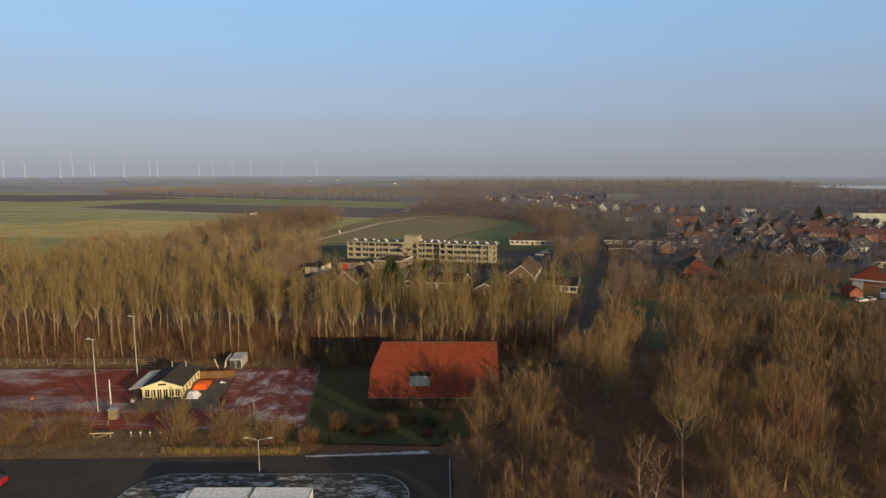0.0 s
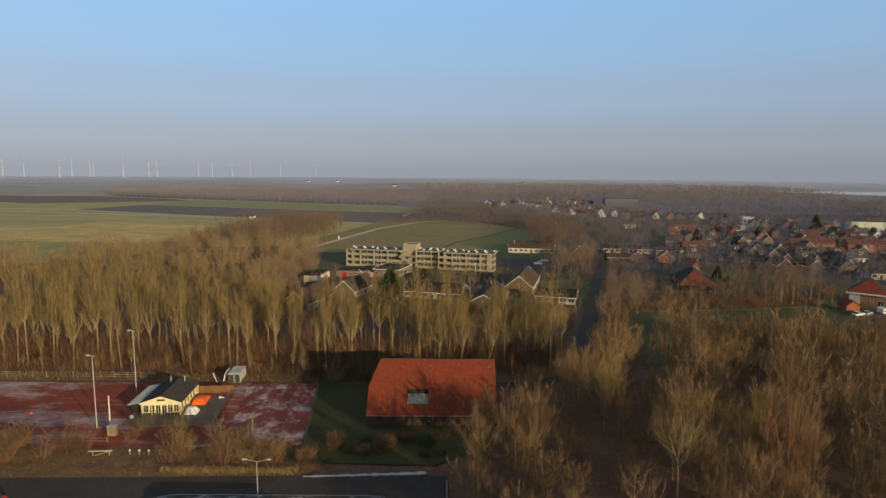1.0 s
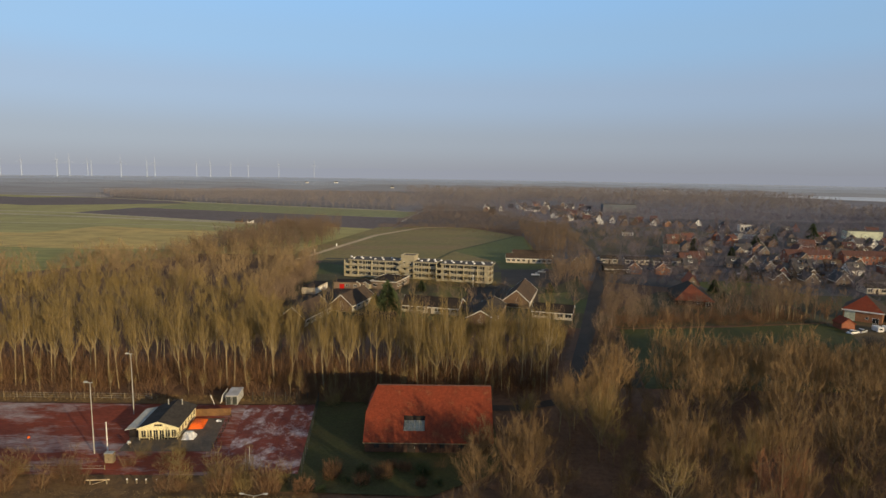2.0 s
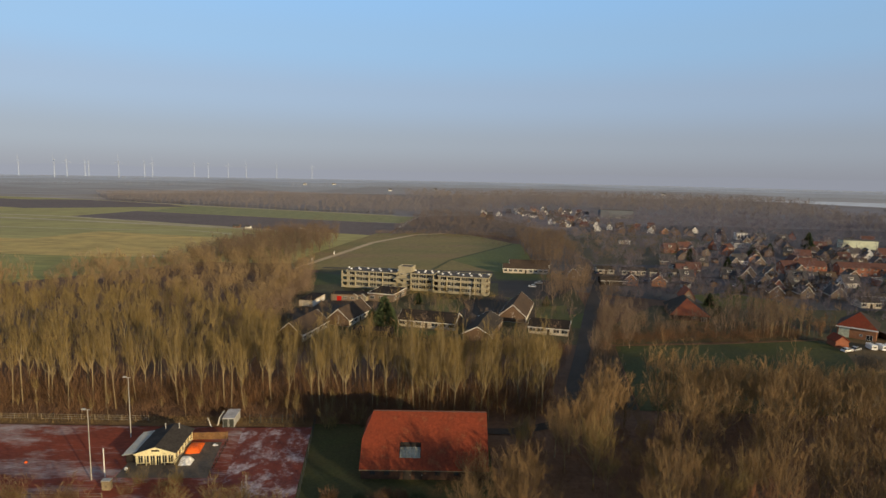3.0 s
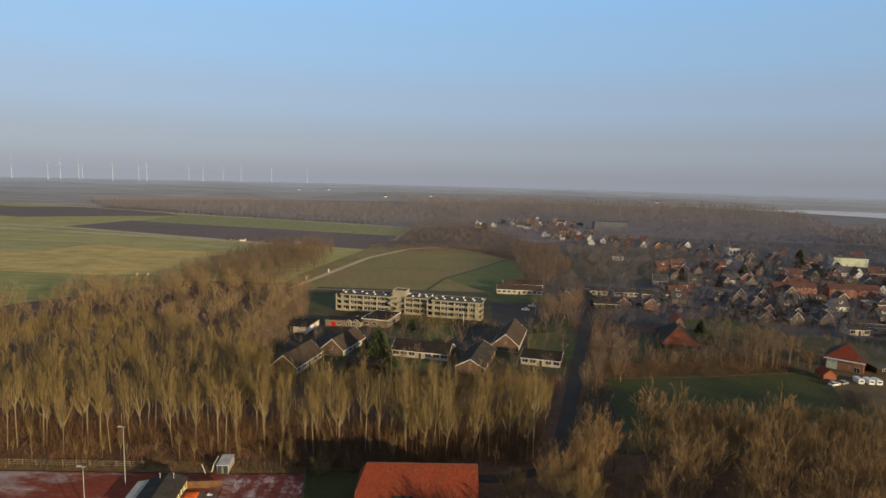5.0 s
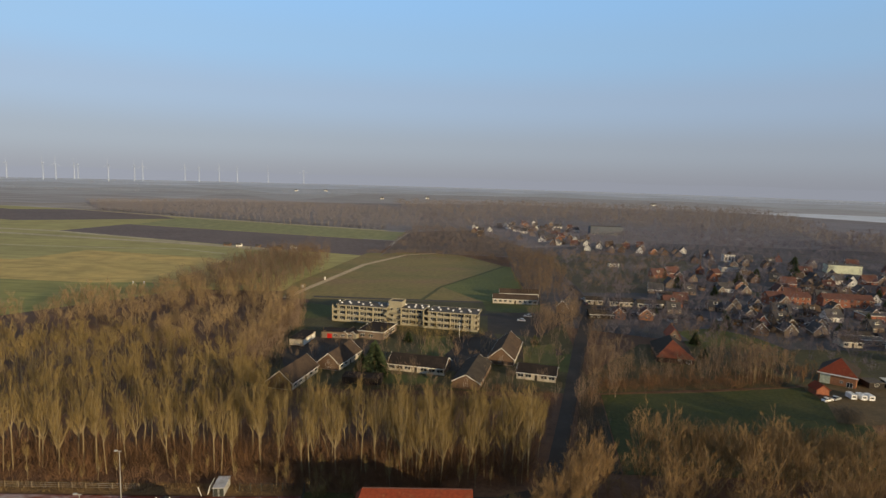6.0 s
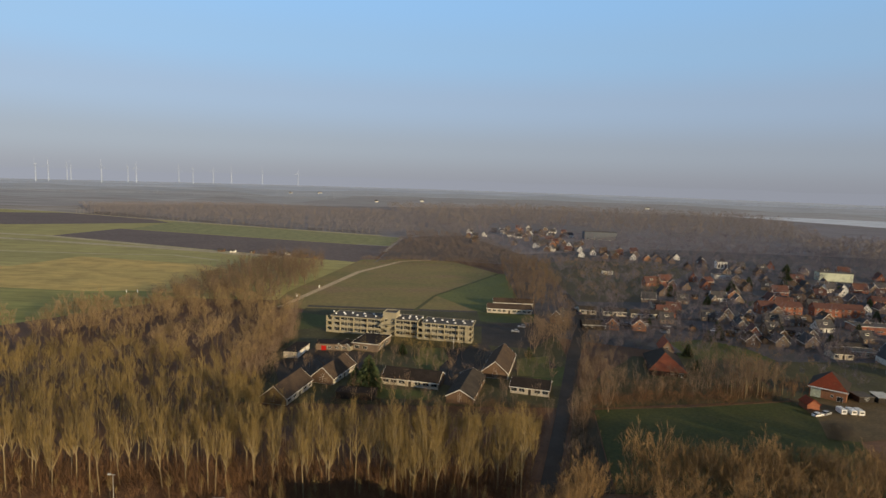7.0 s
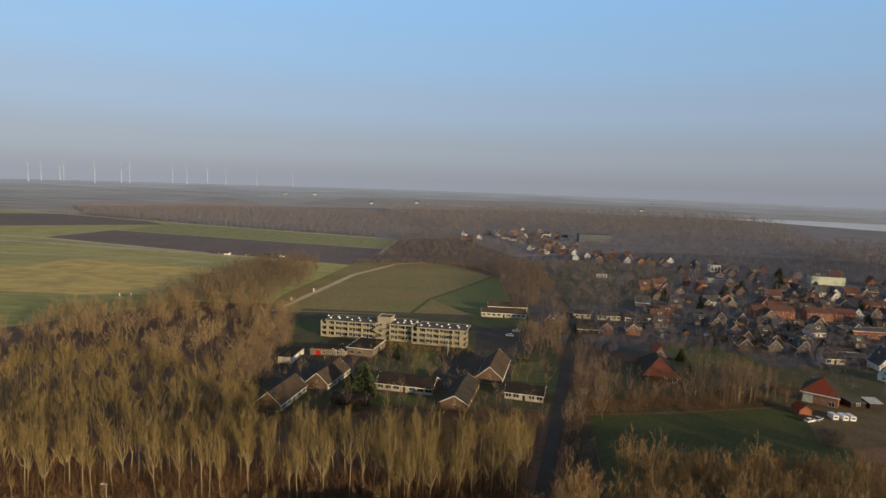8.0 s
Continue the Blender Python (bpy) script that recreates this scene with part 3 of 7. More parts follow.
island_block("kerb", 0.0, 0.0, ROADZ + 0.12, M["frostline"], "frosted pale kerb round a grass island")
island_block("grass_island", 0.16, 0.0, ROADZ + 0.15, M["frost"], "grass island streaked with white frost")
patch("parking_bay", [(-39, 55), (-14, 55), (-14, 75.2), (-39, 75.2)], M["asphalt"], "asphalt parking bay on the island", "pavement", z=ROADZ + 0.16)
BAYZ = ROADZ + 0.16

# ---- sky's rim: a plain band of haze behind everything ----
haze = bpy.data.materials.new("horizon_haze")
haze.use_nodes = True
hz = haze.node_tree
hz.nodes.clear()
h_out = hz.nodes.new("ShaderNodeOutputMaterial")
# Emission gives the band the low sky's brightness.
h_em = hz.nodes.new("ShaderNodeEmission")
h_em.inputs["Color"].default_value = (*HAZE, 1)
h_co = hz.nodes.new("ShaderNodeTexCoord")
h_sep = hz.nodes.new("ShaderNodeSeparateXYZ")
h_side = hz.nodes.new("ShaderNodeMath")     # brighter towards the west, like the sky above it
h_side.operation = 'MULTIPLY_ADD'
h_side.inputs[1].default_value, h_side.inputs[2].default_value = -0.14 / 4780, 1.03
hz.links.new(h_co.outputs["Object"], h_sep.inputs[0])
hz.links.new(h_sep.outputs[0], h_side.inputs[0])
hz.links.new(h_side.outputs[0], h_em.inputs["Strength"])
hz.links.new(h_em.outputs[0], h_out.inputs[0])
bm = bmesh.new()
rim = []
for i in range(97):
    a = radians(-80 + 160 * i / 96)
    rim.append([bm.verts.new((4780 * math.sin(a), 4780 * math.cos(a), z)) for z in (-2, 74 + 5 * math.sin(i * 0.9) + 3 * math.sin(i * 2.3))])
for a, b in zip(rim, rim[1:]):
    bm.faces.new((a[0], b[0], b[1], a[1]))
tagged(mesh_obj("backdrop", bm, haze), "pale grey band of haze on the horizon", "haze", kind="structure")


# ---- where the village houses stand ----
rnd = random.Random(77)
# (x, y, turn, kind): gable ends to the street where the turn is near 80
HOUSES = [(180, 340, 78, 1), (181, 321, 70, 5), (170, 291, 78, 3), (185, 291, 84, 1), (200, 290, 80, 5), (221, 400, 80, 1), (199, 458, 70, 5), (225, 456, 75, 8), (184, 465, 10, 8), (260, 397, 70, 2), (236, 434, 80, 5)]
HOUSES += [(212, 244, 10, 6), (322, 437, 75, 7), (203, 354, 80, 1), (326, 456, 10, 7), (178, 424, 80, 4), (144, 336, -6, 0), (238, 302, 10, 0), (246, 280, 70, 1), (232, 274, 80, 5), (262, 286, 80, 0), (196, 318, 8, 0), (216, 336, -8, 0)]
HOUSES += [(106.4, 319, 78, 11), (121.5, 318, 76, 11), (179.8, 306, 70, 9), (191.5, 301, 80, 3), (210.2, 305, 80, 1), (187.8, 333, 74, 1), (190, 354, 70, 13), (228, 419, 72, 11), (201, 478, 8, 9), (237, 478, 12, 11), (186.6, 435, -8, 12), (220.4, 262, 80, 7), (276.8, 459, -30, 0)]
HOUSES += [(308.5, 476, 70, 3), (335, 455, 74, 7), (351, 457, -8, 9), (354, 438, -8, 12), (338, 480, 70, 5), (161, 366, -8, 12), (173, 345, -8, 0), (226, 336, -8, 2), (229.6, 323, 8, 6), (210, 341, -10, 0), (290, 345, 70, 1), (150, 352, -6, 8), (247, 346, 80, 3), (300, 430, -8, 12), (366, 430, 75, 5)]
FAR_HOUSES = [(68, 772), (121, 940), (160, 1000), (158, 956), (180, 1010), (135, 836), (148, 857), (205, 990), (214, 960), (216, 896), (146, 686), (178, 700), (175, 642), (193, 660), (197, 631), (210, 634), (228, 629), (240, 622), (262, 609), (250, 616), (355, 587), (314, 537),
              (308, 483), (326, 499), (316, 472), (297, 498), (232, 493), (258, 562), (308, 571), (273, 500), (115, 744), (140, 724), (124, 910), (70, 894), (206, 450), (342, 414), (365, 461), (330, 470), (309, 409), (284, 416), (227, 364), (419, 523)]
FAR_HOUSES += [(63, 826), (74, 838), (88, 850), (110, 925), (122, 905), (128, 930), (134, 960), (141, 985), (150, 905), (158, 880), (140, 872), (128, 860), (165, 925), (172, 905), (172, 955), (185, 930), (190, 870), (150, 780), (160, 765), (166, 745), (150, 745), (176, 780), (184, 735), (196, 745), (208, 770), (170, 715), (160, 700), (152, 690), (186, 690), (204, 700), (214, 655), (226, 668), (240, 655), (256, 640), (268, 632), (280, 640), (236, 700), (250, 690)]
FAR_HOUSES += [(294, 610), (312, 600), (286, 590), (330, 560), (345, 545), (300, 548), (285, 540), (320, 580), (272, 560), (400, 455), (415, 470), (430, 440), (392, 425)]
GRID = [((292, 352), (380, 340), 6), ((268, 300), (360, 286), 6), ((340, 428), (430, 414), 5), ((372, 470), (470, 452), 6), ((300, 384), (420, 366), 6), ((300, 330), (400, 312), 6), ((262, 440), (330, 430), 3)]
GRID += [((250, 470), (330, 462), 4), ((120, 880), (200, 900), 5), ((150, 925), (230, 935), 5),
        ((130, 800), (200, 815), 4), ((410, 500), (520, 480), 6), ((440, 392), (520, 380), 4), ((400, 350), (480, 330), 4), ((330, 540), (420, 560), 4), ((230, 250), (300, 236), 4), ((240, 388), (320, 376), 5)]
GRID += [((200, 410), (300, 400), 5), ((250, 450), (320, 446), 4), ((210, 340), (290, 332), 4), ((150, 400), (210, 392), 3), ((280, 306), (350, 296), 4), ((150, 690), (230, 680), 6), ((130, 715), (190, 760), 5), ((170, 870), (230, 880), 4)]
VILLAGE = list(HOUSES)
for x, y in FAR_HOUSES:
    VILLAGE.append((x, y, rnd.choice((80, -8, 70)) + rnd.uniform(-8, 8), rnd.choice((6, 7, 1, 3, 0, 2, 5, 7, 11, 12, 0, 3)) if y > 600 else rnd.choice((0, 1, 2, 5, 4, 3, 8, 0, 2, 5, 12, 1))))
for (xa, ya), (xb, yb), n in GRID:
    for i in range(n):
        f = (i + 0.5) / n
        x, y = xa + (xb - xa) * f + rnd.uniform(-3, 3), ya + (yb - ya) * f + rnd.uniform(-4, 4)
        if all(math.hypot(x - v[0], y - v[1]) > 11 for v in VILLAGE):
            VILLAGE.append((x, y, rnd.choice((80, -8, -8, 82, -12)) + rnd.uniform(-6, 6), rnd.choice((0, 1, 6, 2, 7, 3, 5, 11, 12)) if y > 600 else rnd.choice((0, 1, 2, 4, 5, 7, 9, 3, 2, 13, 0, 1))))


# ---- vegetation ----
def raw_mesh(name, verts, faces, mat):
    """A triangle mesh from arrays."""
    me = bpy.data.meshes.new(name)
    n, f = len(verts), len(faces)
    me.vertices.add(n)
    me.vertices.foreach_set("co", np.ascontiguousarray(verts, dtype=np.float32).ravel())
    me.loops.add(3 * f)
    me.loops.foreach_set("vertex_index", np.ascontiguousarray(faces, dtype=np.int32).ravel())
    me.polygons.add(f)
    me.polygons.foreach_set("loop_start", np.arange(0, 3 * f, 3, dtype=np.int32))
    me.materials.append(mat)
    me.update(calc_edges=True)
    return me


def tubes(segs, sides):
    """Tapered tubes for rows of (start, end, r0, r1)."""
    V, F = [], []
    k = 0
    ang = np.arange(sides) * 2 * np.pi / sides
    for a, b, r0, r1 in segs:
        a, b = np.array(a, float), np.array(b, float)
        d = (b - a) / (np.linalg.norm(b - a) + 1e-9)
        s = np.cross(d, (0.31, 0.95, 0.05))
        s /= np.linalg.norm(s) + 1e-9
        t = np.cross(d, s)
        circ = np.outer(np.cos(ang), s) + np.outer(np.sin(ang), t)
        V.append(a + circ * r0)
        V.append(b + circ * r1)
        for i in range(sides):
            j = (i + 1) % sides
            F.append((k + i, k + j, k + sides + j))
            F.append((k + i, k + sides + j, k + sides + i))
        k += 2 * sides
    return np.concatenate(V), np.array(F)


def slivers(p, d, length, width, rng):
    """One long thin triangle for each twig."""
    n = len(p)
    r = rng.normal(size=(n, 3))
    s = np.cross(d, r)
    s /= np.linalg.norm(s, axis=1)[:, None] + 1e-9
    V = np.empty((n, 3, 3))
    V[:, 0] = p - s * width[:, None]
    V[:, 1] = p + s * width[:, None]
    V[:, 2] = p + d * length[:, None]
    return V.reshape(-1, 3), np.arange(3 * n).reshape(-1, 3)


def bare_tree(seed, h, base, spread, rise, limbs, twigs, tw, sides=5, stems=1, trunk_r=0.17, length=(0.9, 2.2)):
    """Wood and twigs of a leafless tree: base is the share of the height below the crown, spread the crown's radius, rise how steeply limbs climb."""
    rng = np.random.default_rng(seed)
    segs, tips = [], []
    for s in range(stems):
        off = rng.normal(size=2) * (0.35 if stems > 1 else 0)
        lean = rng.normal(size=2) * 0.03 * h + (off * 3 if stems > 1 else 0)
        hh = h * (1 if s == 0 else rng.uniform(0.75, 0.95))
        pts = []
        for k in range(7):
            f = k / 6
            w = rng.normal(size=2) * 0.012 * h
            pts.append(np.array([off[0] + lean[0] * f + w[0], off[1] + lean[1] * f + w[1], hh * 0.93 * f]))
        pts[0][:2] = off
        pts[0][2] = -0.3
        rad = [trunk_r * (1 - 0.88 * k / 6) for k in range(7)]
        for k in range(6):
            segs.append((pts[k], pts[k + 1], rad[k], rad[k + 1]))
        for i in range(limbs):
            f = base + (0.97 - base) * (i + rng.uniform(0, 1)) / limbs
            g = min(f, 0.999) * 6
            k = int(g)
            p = pts[k] + (pts[k + 1] - pts[k]) * (g - k)
            a = i * 2.4 + rng.uniform(-0.5, 0.5)
            u = (f - base) / (1 - base)
            r = spread * (0.45 + 0.9 * math.sin(math.pi * min(1, 0.18 + 0.8 * u))) * rng.uniform(0.6, 1.05)
            up = r * rise * rng.uniform(0.7, 1.2)
            up = min(up, h * 1.02 - p[2])
            q1 = p + np.array([math.cos(a) * r * 0.55, math.sin(a) * r * 0.55, up * 0.38])
            q2 = p + np.array([math.cos(a) * r, math.sin(a) * r, up])
            q2 += rng.normal(size=3) * 0.18 * r
            r0 = max(0.022, trunk_r * 0.36 * (1 - 0.75 * f))
            segs.append((p, q1, r0, r0 * 0.62))
            segs.append((q1, q2, r0 * 0.62, 0.012))
            tips.append((p, q1, q2))
        tips.append((pts[4], pts[5], pts[6]))
    V, F = tubes(segs, sides)
    T = np.array(tips)
    idx = rng.integers(0, len(T), twigs)
    f = rng.uniform(0.15, 1.0, twigs) ** 0.8
    A, B, C = T[idx, 0], T[idx, 1], T[idx, 2]
    lo = f < 0.5
    p = np.where(lo[:, None], A + (B - A) * (2 * f)[:, None], B + (C - B) * (2 * f - 1)[:, None])
    d = (C - A) / (np.linalg.norm(C - A, axis=1)[:, None] + 1e-9)
    d = d * 0.8 + rng.normal(size=(twigs, 3)) * 0.55 + np.array([0, 0, 0.32 * rise])
    d /= np.linalg.norm(d, axis=1)[:, None]
    length_ = rng.uniform(*length, twigs)
    return (V, F), slivers(p, d, length_, tw * rng.uniform(0.6, 1.3, twigs), rng)


def forked_tree(seed, h, fork, spread, leaders, limbs, twigs, tw, trunk_r=0.17, length=(0.8, 1.9), limb_len=1.6, droop=0.0, steep=0.0, fuzz=0.45, cheap=False, dome=0.14, lead=0.36, limb_w=0.03):
    """A leafless tree whose straight trunk forks into leaders, each with limbs and fine twigs."""
    rng = np.random.default_rng(seed)
    segs, small, tips = [], [], []
    top = np.array([rng.normal() * 0.02 * h, rng.normal() * 0.02 * h, h * fork])
    segs.append((np.array([0, 0, -0.3]), top, trunk_r, trunk_r * 0.72))
    for i in range(leaders):
        a = 6.283 * i / leaders + rng.uniform(-0.6, 0.6)
        r = spread * rng.uniform(0.4, 1.0) * (0.25 if i == 0 else 1)
        hh = h * rng.uniform(0.8, 1.0) * (1 if i == 0 else 1 - dome * (r / spread) ** 1.6)
        start = top * (1 if i < 2 else rng.uniform(0.78, 1.0))
        if i > 2 and rng.uniform() < 0.5:
            start = top + (segs[1][1] - top) * rng.uniform(0.2, 1.0)
        pts = [start]
        for f, g in ((0.3, 0.5), (0.62, 0.8), (1.0, 1.0)):
            pts.append(np.array([start[0] + math.cos(a) * r * g, start[1] + math.sin(a) * r * g, start[2] + (hh - start[2]) * f]) + rng.normal(size=3) * 0.013 * h * (1, 1, 0.3))
        rr = trunk_r * (max(0.6, lead) if i == 0 else lead)
        for k in range(3):
            segs.append((pts[k], pts[k + 1], rr * (1 - 0.3 * k), rr * (1 - 0.3 * (k + 1))))
        for j in range(limbs):
            g = 3 * (0.1 + 0.88 * (j + rng.uniform(0, 1)) / limbs)
            k = min(2, int(g))
            p = pts[k] + (pts[k + 1] - pts[k]) * (g - k)
            b = rng.uniform(0, 6.283)
            ln = limb_len * rng.uniform(0.6, 1.3) * (1.25 - 0.22 * g)
            out = np.array([math.cos(b) + math.cos(a) * 0.5, math.sin(b) + math.sin(a) * 0.5, rng.uniform(0.35, 1.3) - droop + 2 * steep])
            out /= np.linalg.norm(out)
            q1 = p + out * ln * 0.5
            q2 = q1 + (out * 0.7 + np.array([0, 0, 0.55 - droop])) * ln * 0.55
            small.append((p, q1, 0.03, 0.02))
            small.append((q1, q2, 0.02, 0.008))
            tips.append((p, q1, q2))
        tips.append((pts[1], pts[2], pts[3]))
    V, F = tubes(segs, 3 if cheap else 5)
    P = np.array([s[0] for s in small])
    D = np.array([s[1] - s[0] for s in small])
    ln = np.linalg.norm(D, axis=1)
    V2, F2 = slivers(P, D / ln[:, None], ln * 1.08, np.full(len(P), limb_w), rng)
    T = np.array(tips)
    idx = rng.integers(0, len(T), twigs)
    f = rng.uniform(0.2, 1.0, twigs) ** 0.8
    A, B, C = T[idx, 0], T[idx, 1], T[idx, 2]
    lo = f < 0.5
    p = np.where(lo[:, None], A + (B - A) * (2 * f)[:, None], B + (C - B) * (2 * f - 1)[:, None])
    d = (C - A) / (np.linalg.norm(C - A, axis=1)[:, None] + 1e-9)
    d = d * 0.7 + rng.normal(size=(twigs, 3)) * fuzz + np.array([0, 0, 0.4 - droop + steep * 0.6])
    d /= np.linalg.norm(d, axis=1)[:, None]
    V3, F3 = slivers(p, d, rng.uniform(*length, twigs), tw * rng.uniform(0.6, 1.3, twigs), rng)
    return (V, F), (np.concatenate([V3, V2]), np.concatenate([F3, F2 + len(V3)]))


def scrub(seed, h, r, twigs, tw):
    rng = np.random.default_rng(seed)
    a = rng.uniform(0, 6.283, twigs)
    q = r * np.sqrt(rng.uniform(0, 1, twigs)) * 0.8
    p = np.stack([q * np.cos(a), q * np.sin(a), rng.uniform(-0.1, 0.5, twigs) * h], 1)
    d = np.stack([np.cos(a) * q / r * 0.7, np.sin(a) * q / r * 0.7, np.full(twigs, 0.9)], 1) + rng.normal(size=(twigs, 3)) * 0.33
    d /= np.linalg.norm(d, axis=1)[:, None]
    return slivers(p, d, rng.uniform(0.4, 0.8, twigs) * h * 0.75, tw * rng.uniform(0.6, 1.4, twigs), rng)


def gather(kit, spots):
    """Joins copies of the kit's meshes at spots of (x, y, turn, size, which)."""
    V, F, k = [], [], 0
    for x, y, a, s, w in spots:
        v, f = kit[w]
        c, n = math.cos(a) * s, math.sin(a) * s
        o = np.empty_like(v)
        o[:, 0] = v[:, 0] * c - v[:, 1] * n + x
        o[:, 1] = v[:, 0] * n + v[:, 1] * c + y
        o[:, 2] = v[:, 2] * s
        V.append(o)
        F.append(f + k)
        k += len(v)
    return np.concatenate(V), np.concatenate(F)


def inside(x, y, poly):
    hit = False
    for (x0, y0), (x1, y1) in zip(poly, poly[1:] + poly[:1]):
        if (y0 > y) != (y1 > y) and x < (x1 - x0) * (y - y0) / (y1 - y0) + x0:
            hit = not hit
    return hit


def near_line(x, y, pts, d):
    for (x0, y0), (x1, y1) in zip(pts, pts[1:]):
        t = max(0, min(1, ((x - x0) * (x1 - x0) + (y - y0) * (y1 - y0)) / ((x1 - x0) ** 2 + (y1 - y0) ** 2)))
        if math.hypot(x - x0 - t * (x1 - x0), y - y0 - t * (y1 - y0)) < d:
            return True
    return False


AVENUE = [(4, 128.5), (18, 128.5), (29, 133), (34.5, 144), (49, 190), (71.5, 264), (89, 316), (96, 345), (104, 420)]
LANES = [([(27, 80), (36, 101), (41, 114), (47, 126), (51, 142)], 3.4),
         ([(-182, 214), (-156, 238), (-141, 264), (-126, 286), (-97, 298)], 7.5)]       # strips in the woods with scrub alone, and their half-widths
KEEP = []       # circles of (x, y, r) that trees keep clear of: houses and masts


def spots_in(poly, spacing, seed, clear=4.5, sizes=(0.8, 1.15), kinds=4, gaps=1.0, swell=0.0, lanes=True):
    rnd = random.Random(seed)
    xs, ys = [p[0] for p in poly], [p[1] for p in poly]
    out = []
    y = min(ys)
    while y < max(ys):
        x = min(xs) + rnd.uniform(0, spacing)
        while x < max(xs):
            px, py = x + rnd.uniform(-0.45, 0.45) * spacing, y + rnd.uniform(-0.45, 0.45) * spacing
            if -0.82 * py - 18 < px < 0.82 * py + 45 and inside(px, py, poly) and not near_line(px, py, AVENUE, clear) and all(math.hypot(px - a, py - b) > r for a, b, r in KEEP) and not (lanes and any(near_line(px, py, line, half) for line, half in LANES)):
                lie = noise.noise(Vector((px * 0.045, py * 0.045, seed * 0.37)))
                if lie < gaps:
                    out.append((px, py, rnd.uniform(0, 6.283), rnd.uniform(*sizes) * (1 + swell * lie), rnd.randrange(kinds)))
            x += spacing
        y += spacing * 0.9
    return out


def tree_kind(name, wood, twig, bark, leafmat, label, group):
    root = thing(name, pose(0, 0, -500), label, "tree", group)
    t = new("trunk", raw_mesh("trunk", *wood, bark))
    t.parent = root
    c = new("crown", raw_mesh("crown", *twig, leafmat))
    c.parent = root
    return root


def plant(kinds, spots):
    for k, proto in enumerate(kinds):
        first = True
        for x, y, a, s, w in spots:
            if w != k:
                continue
            m = Matrix.Translation((x, y, 0)) @ Matrix.Rotation(a, 4, 'Z') @ Matrix.Scale(s, 4)
            if first:
                proto.matrix_basis = m
                first = False
            else:
                ob = copy_thing(proto, m)
                ob.scale = (s, s, s)


def drop_proto(p):
    for o in (*p.children_recursive, p):
        bpy.data.objects.remove(o)


def plant_all(protos, spots):
    used = {s[4] for s in spots}
    for k, p in enumerate(protos):
        if k not in used:
            drop_proto(p)
    plant([p if k in used else None for k, p in enumerate(protos)], spots)


for v in VILLAGE:
    KEEP.append((v[0], v[1], 5.6))
for x, y in ((221, 368), (232, 368), (243, 367), (257, 365), (268, 364), (280, 362), (262, 324), (252, 326), (274, 322), (214, 276), (104, 356), (119, 353), (130, 349), (140, 349), (98, 320), (372, 518), (255, 850), (268, 510), (158, 380)):
    KEEP.append((x, y, 8))

# keep-outs: buildings, lamps and open yards
YARDS = [(-54, 114, 10), (-66, 122, 3), (-45, 130, 3.5), (-10, 115, 11), (-2, 115, 11), (7, 115, 10.5), (22.5, 84, 2.6), (21.5, 78, 2.6), (20.5, 72, 2.6), (24, 90, 2.4), (-55, 260, 10), (-40, 268, 9), (-22, 273, 12), (-47, 203, 8), (-48, 214, 8), (-36, 224, 8), (-32, 236, 8), (-9, 226, 9)]
HOMES = [(4, 222, 9), (16, 206, 8), (20, 222, 8), (43, 217, 10), (32, 236, 8), (37, 252, 8), (-43, 301, 10), (-30, 299, 11), (-16, 298, 11), (-3, 295, 11), (10, 291, 11), (22, 288, 11), (107, 246, 15), (159, 224, 12), (152, 200, 14), (14, 74, 3.6), (19, 83, 3.6), (28, 97, 3.6)]
FARMS = [(59, 80, 5), (47.6, 77.5, 5.2), (31.6, 75.6, 4.2), (29.0, 72.0, 3.5), (22, 61, 2.5)]
KEEP += [(366, 500, 12), (352, 480, 10), (376, 500, 12)]
KEEP += YARDS + HOMES + FARMS

# poplar wood behind the courts
POPLAR_FRONT = [(-128, 137), (-112, 134), (-98, 141), (-84, 135), (-70, 142), (-56, 136), (-44, 140), (-29, 135), (-14, 139), (0, 134), (14, 140), (26, 132), (29, 140), (30, 151), (-60, 152), (-132, 150)]
POPLAR_BACK = [(-190, 134), (-130, 134), (-132, 151), (-50, 152), (-55, 197), (-62, 214), (-110, 232), (-170, 240), (-250, 245), (-330, 225), (-260, 150)]
BROWN_BACK = [(-66, 215), (-66, 300), (-74, 350), (-118, 372), (-160, 352), (-214, 292), (-290, 245), (-250, 245), (-170, 240), (-110, 232)]
POPLAR_LOW = [(-56, 152), (31, 151), (41, 183), (30, 186), (20, 178), (4, 178), (-20, 174), (-42, 173), (-60, 180)]
poplars = []
for k in range(6):
    wood, twig = forked_tree(10 + k, 18.0 + k * 0.5, (0.25, 0.46, 0.35)[k % 3], (1.9, 1.35, 2.5)[k % 3], (6, 4, 8)[k % 3], 13, 1350, 0.0105, trunk_r=0.16, length=(0.6, 1.6), limb_len=2.3, steep=0.5, fuzz=0.4, dome=0.26, lead=0.6, limb_w=0.042)
    poplars.append(tree_kind("poplar_tree", wood, twig, M["bark_pale"], M["twig_olive"], "tall bare poplar with pale forked trunk and olive twigs", "poplars of the wood"))
plant_all(poplars, [(x, y, a, z * (1.1 if x > -48 else 1.0), k) for x, y, a, z, k in spots_in(POPLAR_FRONT, 5.2, 3, sizes=(0.9, 1.2), kinds=6, swell=0.14)[:220]] + spots_in([(-128, 133.5), (28, 131.5), (28, 139), (-128, 139)], 4.6, 18, sizes=(0.22, 0.5), kinds=6)[:75])
kit_w, kit_t = [], []
